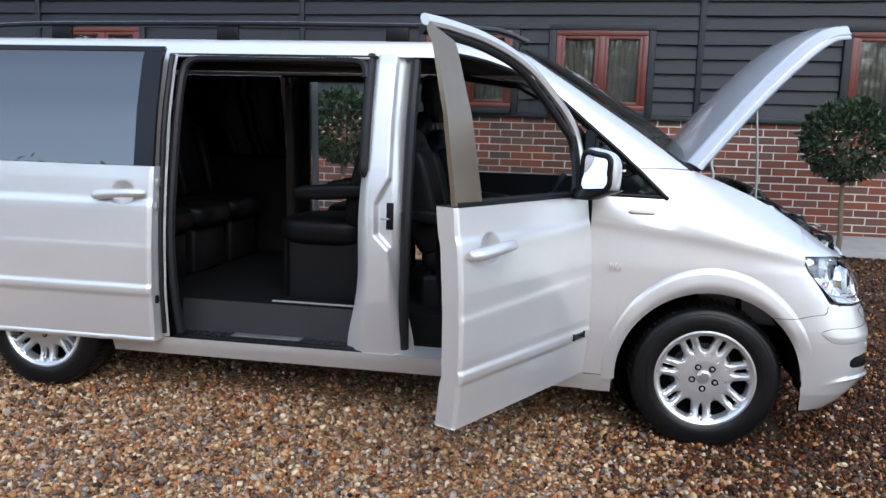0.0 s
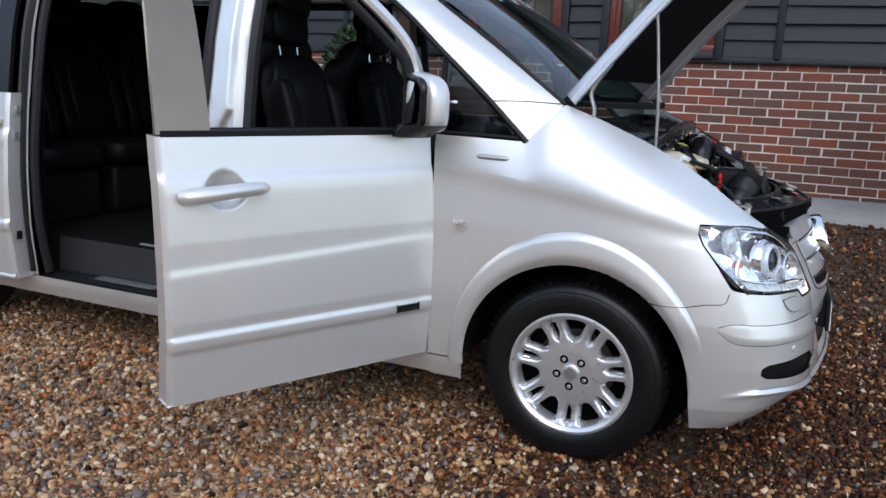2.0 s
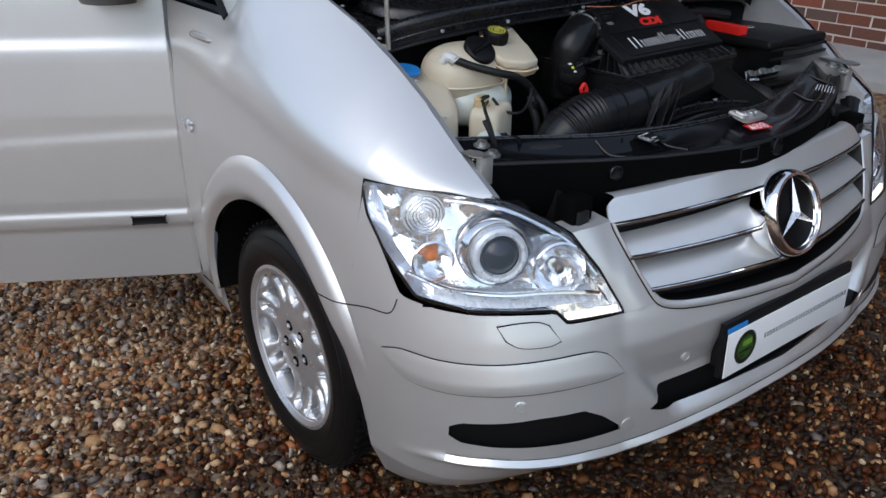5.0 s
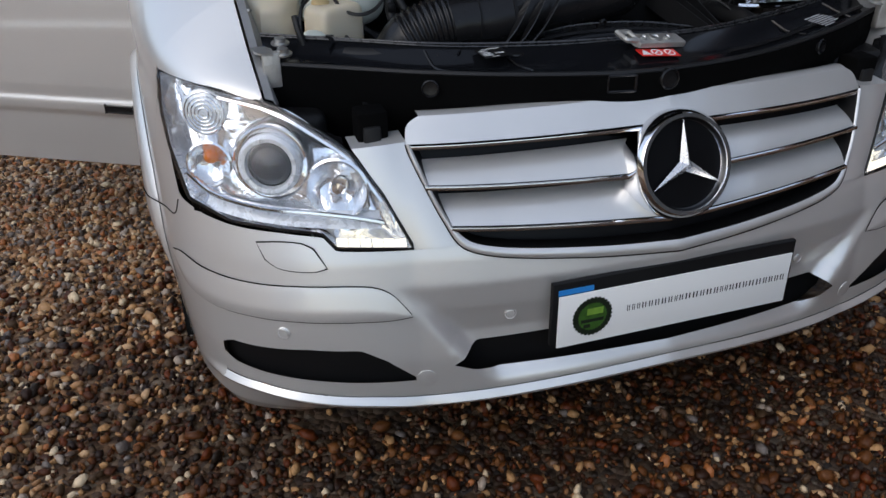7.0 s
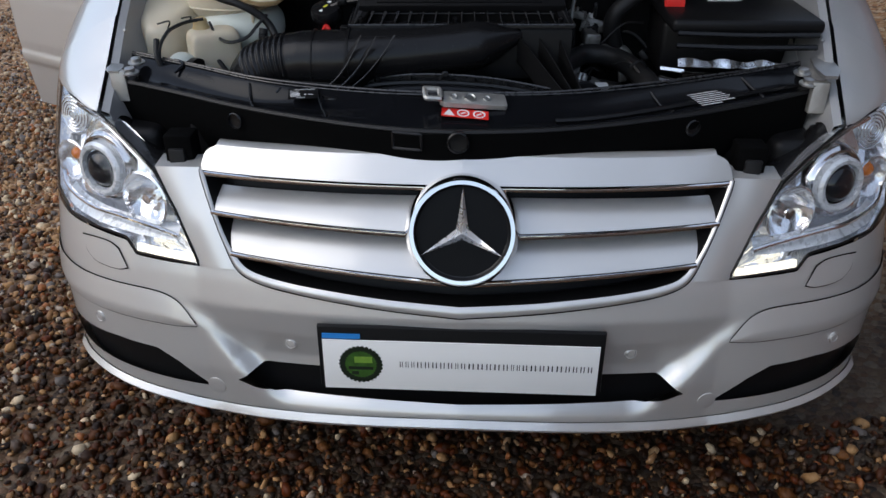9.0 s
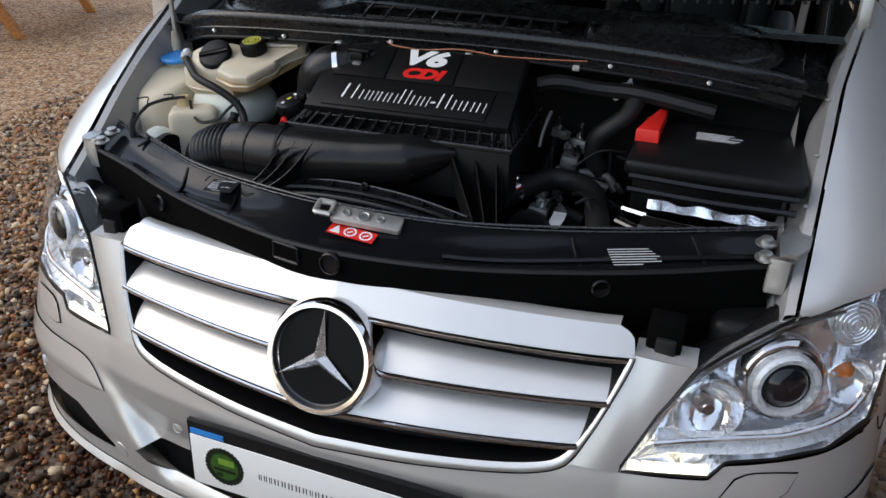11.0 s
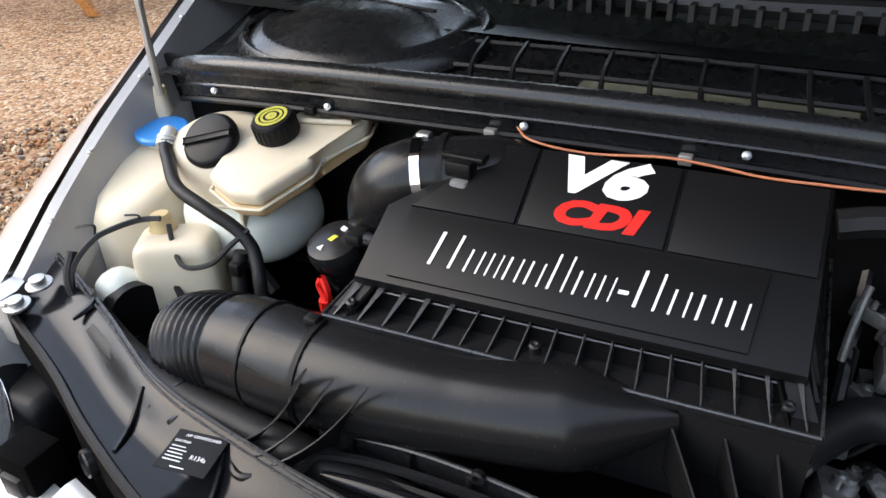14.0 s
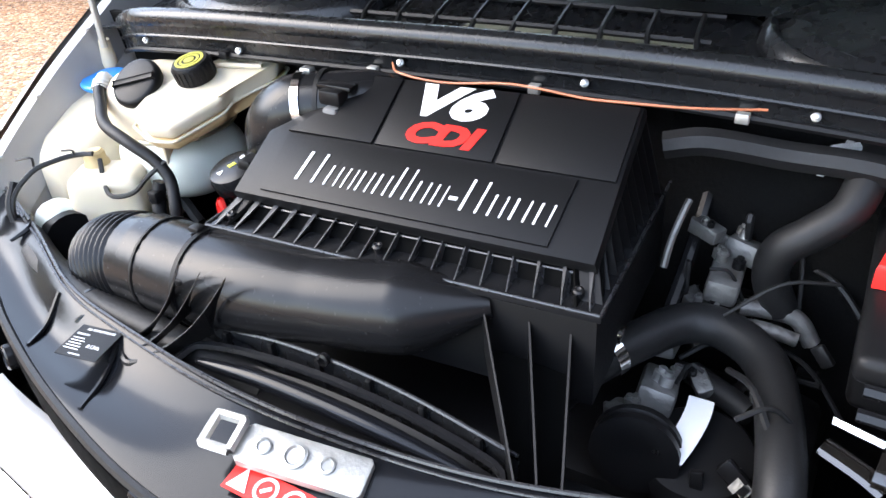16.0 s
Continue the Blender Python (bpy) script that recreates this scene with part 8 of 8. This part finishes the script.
def build_seat(x, y, turn, arm=False, name="front_seat", low=0.0):
    """Leather armchair: cushion, backrest, headrest, plinth."""
    m = Matrix.Translation((x, y, 0.52 - low)) @ pose(0, 0, 0, 0, 0, turn)

    def soft(cx, cy, cz, rx, ry, rz, lean=0.0, power=0.55):
        bm = squashed((0, 0, 0), (rx, ry, rz), power, 4)
        mm = m @ Matrix.Translation((cx, cy, cz)) @ pose(0, 0, 0, 0, lean, 0)
        for v in bm.verts:
            v.co = mm @ v.co
        return bm

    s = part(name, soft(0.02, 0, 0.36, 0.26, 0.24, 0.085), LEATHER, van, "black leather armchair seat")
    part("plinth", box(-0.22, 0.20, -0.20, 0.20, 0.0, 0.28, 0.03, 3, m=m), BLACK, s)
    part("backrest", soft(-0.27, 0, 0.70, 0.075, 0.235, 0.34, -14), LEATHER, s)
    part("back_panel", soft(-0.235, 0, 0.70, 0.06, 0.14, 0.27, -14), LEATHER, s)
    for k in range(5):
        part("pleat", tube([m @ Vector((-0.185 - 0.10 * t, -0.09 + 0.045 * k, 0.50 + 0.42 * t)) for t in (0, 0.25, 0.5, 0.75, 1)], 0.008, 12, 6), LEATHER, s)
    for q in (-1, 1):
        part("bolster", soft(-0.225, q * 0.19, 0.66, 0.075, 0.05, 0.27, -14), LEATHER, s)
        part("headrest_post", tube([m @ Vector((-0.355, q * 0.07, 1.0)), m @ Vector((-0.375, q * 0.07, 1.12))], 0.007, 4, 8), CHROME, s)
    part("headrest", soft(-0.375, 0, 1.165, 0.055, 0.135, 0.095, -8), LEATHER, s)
    if arm:
        for q in (-1, 1):
            part("armrest", soft(-0.06, q * 0.27, 0.585, 0.21, 0.045, 0.04, 4), LEATHER, s)
    return s


build_seat(-1.19, -0.42, 0, True, "front_seat", 0.11)
build_seat(-1.19, 0.42, 0, True, "front_seat", 0.11)
build_seat(-1.95, -0.38, 180, True, "rear_facing_seat")
build_seat(-1.95, 0.40, 180, True, "rear_facing_seat")
for y in (-0.5, 0.0, 0.5):
    build_seat(-3.1, y, 0, False, "rear_seat")

dash = P("dashboard", bmesh.new(), BLACK, "black dashboard")
bm = box(-0.62, -0.02, -0.82, 0.82, 0.72, 1.06, 0.07, 4)
for v in bm.verts:
    if v.co.z > 0.9:
        v.co.z += 0.12 * (v.co.x + 0.35) * -0.2
bm.to_mesh(dash.data)
bm.free()
dash.data.shade_smooth()
P("dash_top", patch(lambda u, v: Vector((-0.55 + 0.56 * u + 0.03 * math.sin(math.pi * v), -0.79 + 1.58 * v, 1.08 + 0.14 * u + 0.03 * math.sin(math.pi * u))), 10, 16), BLACK, parent=dash)
P("instrument_hood", squashed((-0.55, -0.42, 1.12), (0.12, 0.2, 0.07), 0.7, 3), BLACK, parent=dash)
P("centre_console", box(-0.72, -0.50, -0.17, 0.17, 0.70, 1.10, 0.03, 3), BLACK, parent=dash)
wm = facing((-0.80, -0.42, 1.06), (-0.86, 0, 0.5))
wheel = P("steering_wheel", tube([wm @ Vector((0.19 * math.cos(a), 0.19 * math.sin(a), 0)) for a in [2 * math.pi * k / 24 for k in range(24)]], 0.016, 72, 10, closed=True), LEATHER, "black leather steering wheel")
P("wheel_boss", squashed((-0.79, -0.42, 1.05), (0.05, 0.075, 0.065), 0.7, 3), BLACK, parent=wheel)
for a in (0, 120, 240):
    P("wheel_spoke", tube([wm @ Vector((0.05 * math.cos(radians(a + 90)), 0.05 * math.sin(radians(a + 90)), 0)), wm @ Vector((0.185 * math.cos(radians(a + 90)), 0.185 * math.sin(radians(a + 90)), 0))], 0.014, 6, 8), BLACK, parent=wheel)
P("steering_column", tube([(-0.79, -0.42, 1.05), (-0.60, -0.42, 0.96)], 0.04, 6, 12), BLACK, parent=wheel)
for x, y in ((-2.72, 0.06), (-1.63, -0.42)):
    P("dome_lamp", box(x - 0.055, x + 0.055, y - 0.03, y + 0.03, 1.795, 1.812, 0.006), LINER, "pale dome lamp housing")
    P("lamp_glow", box(x - 0.04, x + 0.04, y - 0.018, y + 0.018, 1.788, 1.7945, 0.003), DOME, "glowing warm dome lamp")
P("roof_console", box(-2.9, -1.4, 0.0, 0.25, 1.78, 1.80, 0.006), LINER)
P("side_trim", side_patch(1, -4.2, -2.6, 0.52, 1.2, 10, 8, -0.09, 0.01), BLACK, "black side trim")
P("side_trim", side_patch(-1, -4.2, -2.68, 0.52, 1.2, 10, 8, -0.09, 0.01), BLACK, "black side trim")
# Dark sheet added behind the rear seats to close off the cabin.
P("rear_backdrop", patch(lambda u, v: Vector((-3.55 + 0.02 * math.sin(u * 30), -0.75 + 1.5 * u, 0.55 + 1.2 * v)), 40, 3), FELT, "dark sheet added across the rear of the cabin")


# ---------------------------------------------------------------- bricks of the barn
def brick_mesh(seed, L=0.215, H=0.065, D=0.05):
    rng = random.Random(seed)
    bm = box(-L / 2, L / 2, 0, D, -H / 2, H / 2)
    for v in bm.verts:
        v.co += Vector((rng.uniform(-0.002, 0.002), rng.uniform(-0.0015, 0.0015), rng.uniform(-0.002, 0.002)))
    front = [e for e in bm.edges if all(v.co.y < 0.01 for v in e.verts)]
    bmesh.ops.bevel(bm, geom=front, offset=0.003, segments=1, affect="EDGES")
    bmesh.ops.recalc_face_normals(bm, faces=bm.faces)
    me = bpy.data.meshes.new("brick")
    bm.to_mesh(me)
    bm.free()
    me.materials.append(BRICK)
    return me


BRICKS = [brick_mesh(k) for k in range(4)]
BRICK_ALL = mat_random("brick_far", [(0.12, 0.056, 0.042), (0.165, 0.06, 0.041), (0.22, 0.066, 0.038), (0.095, 0.056, 0.047), (0.15, 0.073, 0.052), (0.11, 0.07, 0.056), (0.195, 0.062, 0.04), (0.14, 0.062, 0.046)], 0.85, island=True, bump=0.6, bump_scale=70)


def build_bricks():
    rng = random.Random(31)
    far = bmesh.new()
    for row in range(15):
        z = BRICK_Z1 - 0.075 * (row + 0.5) - 0.012
        for k in range(-60, 53):
            x = k * 0.225 + (0.1125 if row % 2 else 0) + rng.uniform(-0.003, 0.003)
            y = WALL_Y + rng.uniform(-0.003, 0.003)
            if -1.1 < x < 3.0:
                b = new("brick", rng.choice(BRICKS))
                b.parent = barn
                b.location = (x, y, z)
            else:
                box(x - 0.107, x + 0.107, y, y + 0.04, z - 0.0325, z + 0.0325, bm=far)
    tagged(part("brick_courses", far, BRICK_ALL, barn, smooth=False), kind="stuff")


build_bricks()


# ---------------------------------------------------------------- loose gravel
def build_gravel():
    """Rounded pebbles lying on the bed, thickest where the camera passes."""
    rng = np.random.default_rng(5)
    base = bmesh.new()
    bmesh.ops.create_icosphere(base, subdivisions=1, radius=1.0)
    v0 = np.array([v.co[:] for v in base.verts])
    f0 = np.array([[v.index for v in f.verts] for f in base.faces])
    base.free()
    zones = [((-4.3, 1.75), (-2.75, -0.72), 4000), ((-4.5, 2.2), (-3.6, -2.75), 1300), ((0.45, 1.75), (-0.72, 1.5), 4000), ((0.7, 2.6), (1.5, 2.9), 1500), ((-3.4, 0.4), (-0.72, -0.2), 900)]
    pts = []
    for (x0, x1), (y0, y1), d in zones:
        n = int((x1 - x0) * (y1 - y0) * d)
        pts.append(np.stack([rng.uniform(x0, x1, n), rng.uniform(y0, y1, n)], 1))
    xy = np.concatenate(pts)
    n = len(xy)
    r = np.clip(rng.lognormal(math.log(0.0088), 0.36, n), 0.004, 0.021)
    sc = np.stack([r * rng.uniform(0.9, 1.45, n), r * rng.uniform(0.7, 1.1, n), r * rng.uniform(0.45, 0.8, n)], 1)
    q = rng.normal(size=(n, 4))
    q[:, 1:3] *= 0.7
    q /= np.linalg.norm(q, axis=1, keepdims=True)
    w, x, y, z = q.T
    R = np.stack([np.stack([1 - 2 * (y * y + z * z), 2 * (x * y - z * w), 2 * (x * z + y * w)], -1), np.stack([2 * (x * y + z * w), 1 - 2 * (x * x + z * z), 2 * (y * z - x * w)], -1), np.stack([2 * (x * z - y * w), 2 * (y * z + x * w), 1 - 2 * (x * x + y * y)], -1)], 1)
    shape = v0[None] * (1 + rng.uniform(-0.27, 0.27, (n, len(v0), 1)))
    V = np.einsum("nij,nkj->nki", R, shape * sc[:, None, :])
    gz = np.array([ground_z(a, b) for a, b in xy])
    V += np.stack([xy[:, 0], xy[:, 1], gz + r * 0.35 + rng.uniform(-0.004, 0.006, n)], 1)[:, None, :]
    F = (f0[None] + (np.arange(n) * len(v0))[:, None, None]).reshape(-1, 3)
    me = bpy.data.meshes.new("gravel_stones")
    me.vertices.add(n * len(v0))
    me.vertices.foreach_set("co", V.astype(np.float32).ravel())
    me.loops.add(F.size)
    me.loops.foreach_set("vertex_index", F.astype(np.int32).ravel())
    me.polygons.add(len(F))
    me.polygons.foreach_set("loop_start", np.arange(0, F.size, 3, dtype=np.int32))
    me.update(calc_edges=True)
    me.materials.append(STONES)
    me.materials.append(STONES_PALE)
    # the darker set paints shade over the ground before the van
    in_shade = np.clip((xy[:, 0] + 0.8) / 0.9, 0.12, 1) * np.clip((xy[:, 1] + 2.5) / 1.8, 0.2, 0.88) > rng.uniform(0, 1, n)
    me.polygons.foreach_set("material_index", np.repeat(np.where(in_shade, 0, 1), len(f0)).astype(np.int32))
    return tagged(new("gravel_stones", me), "loose brown, grey and orange gravel stones, shade painted in before the van", "gravel", kind="stuff")


build_gravel()
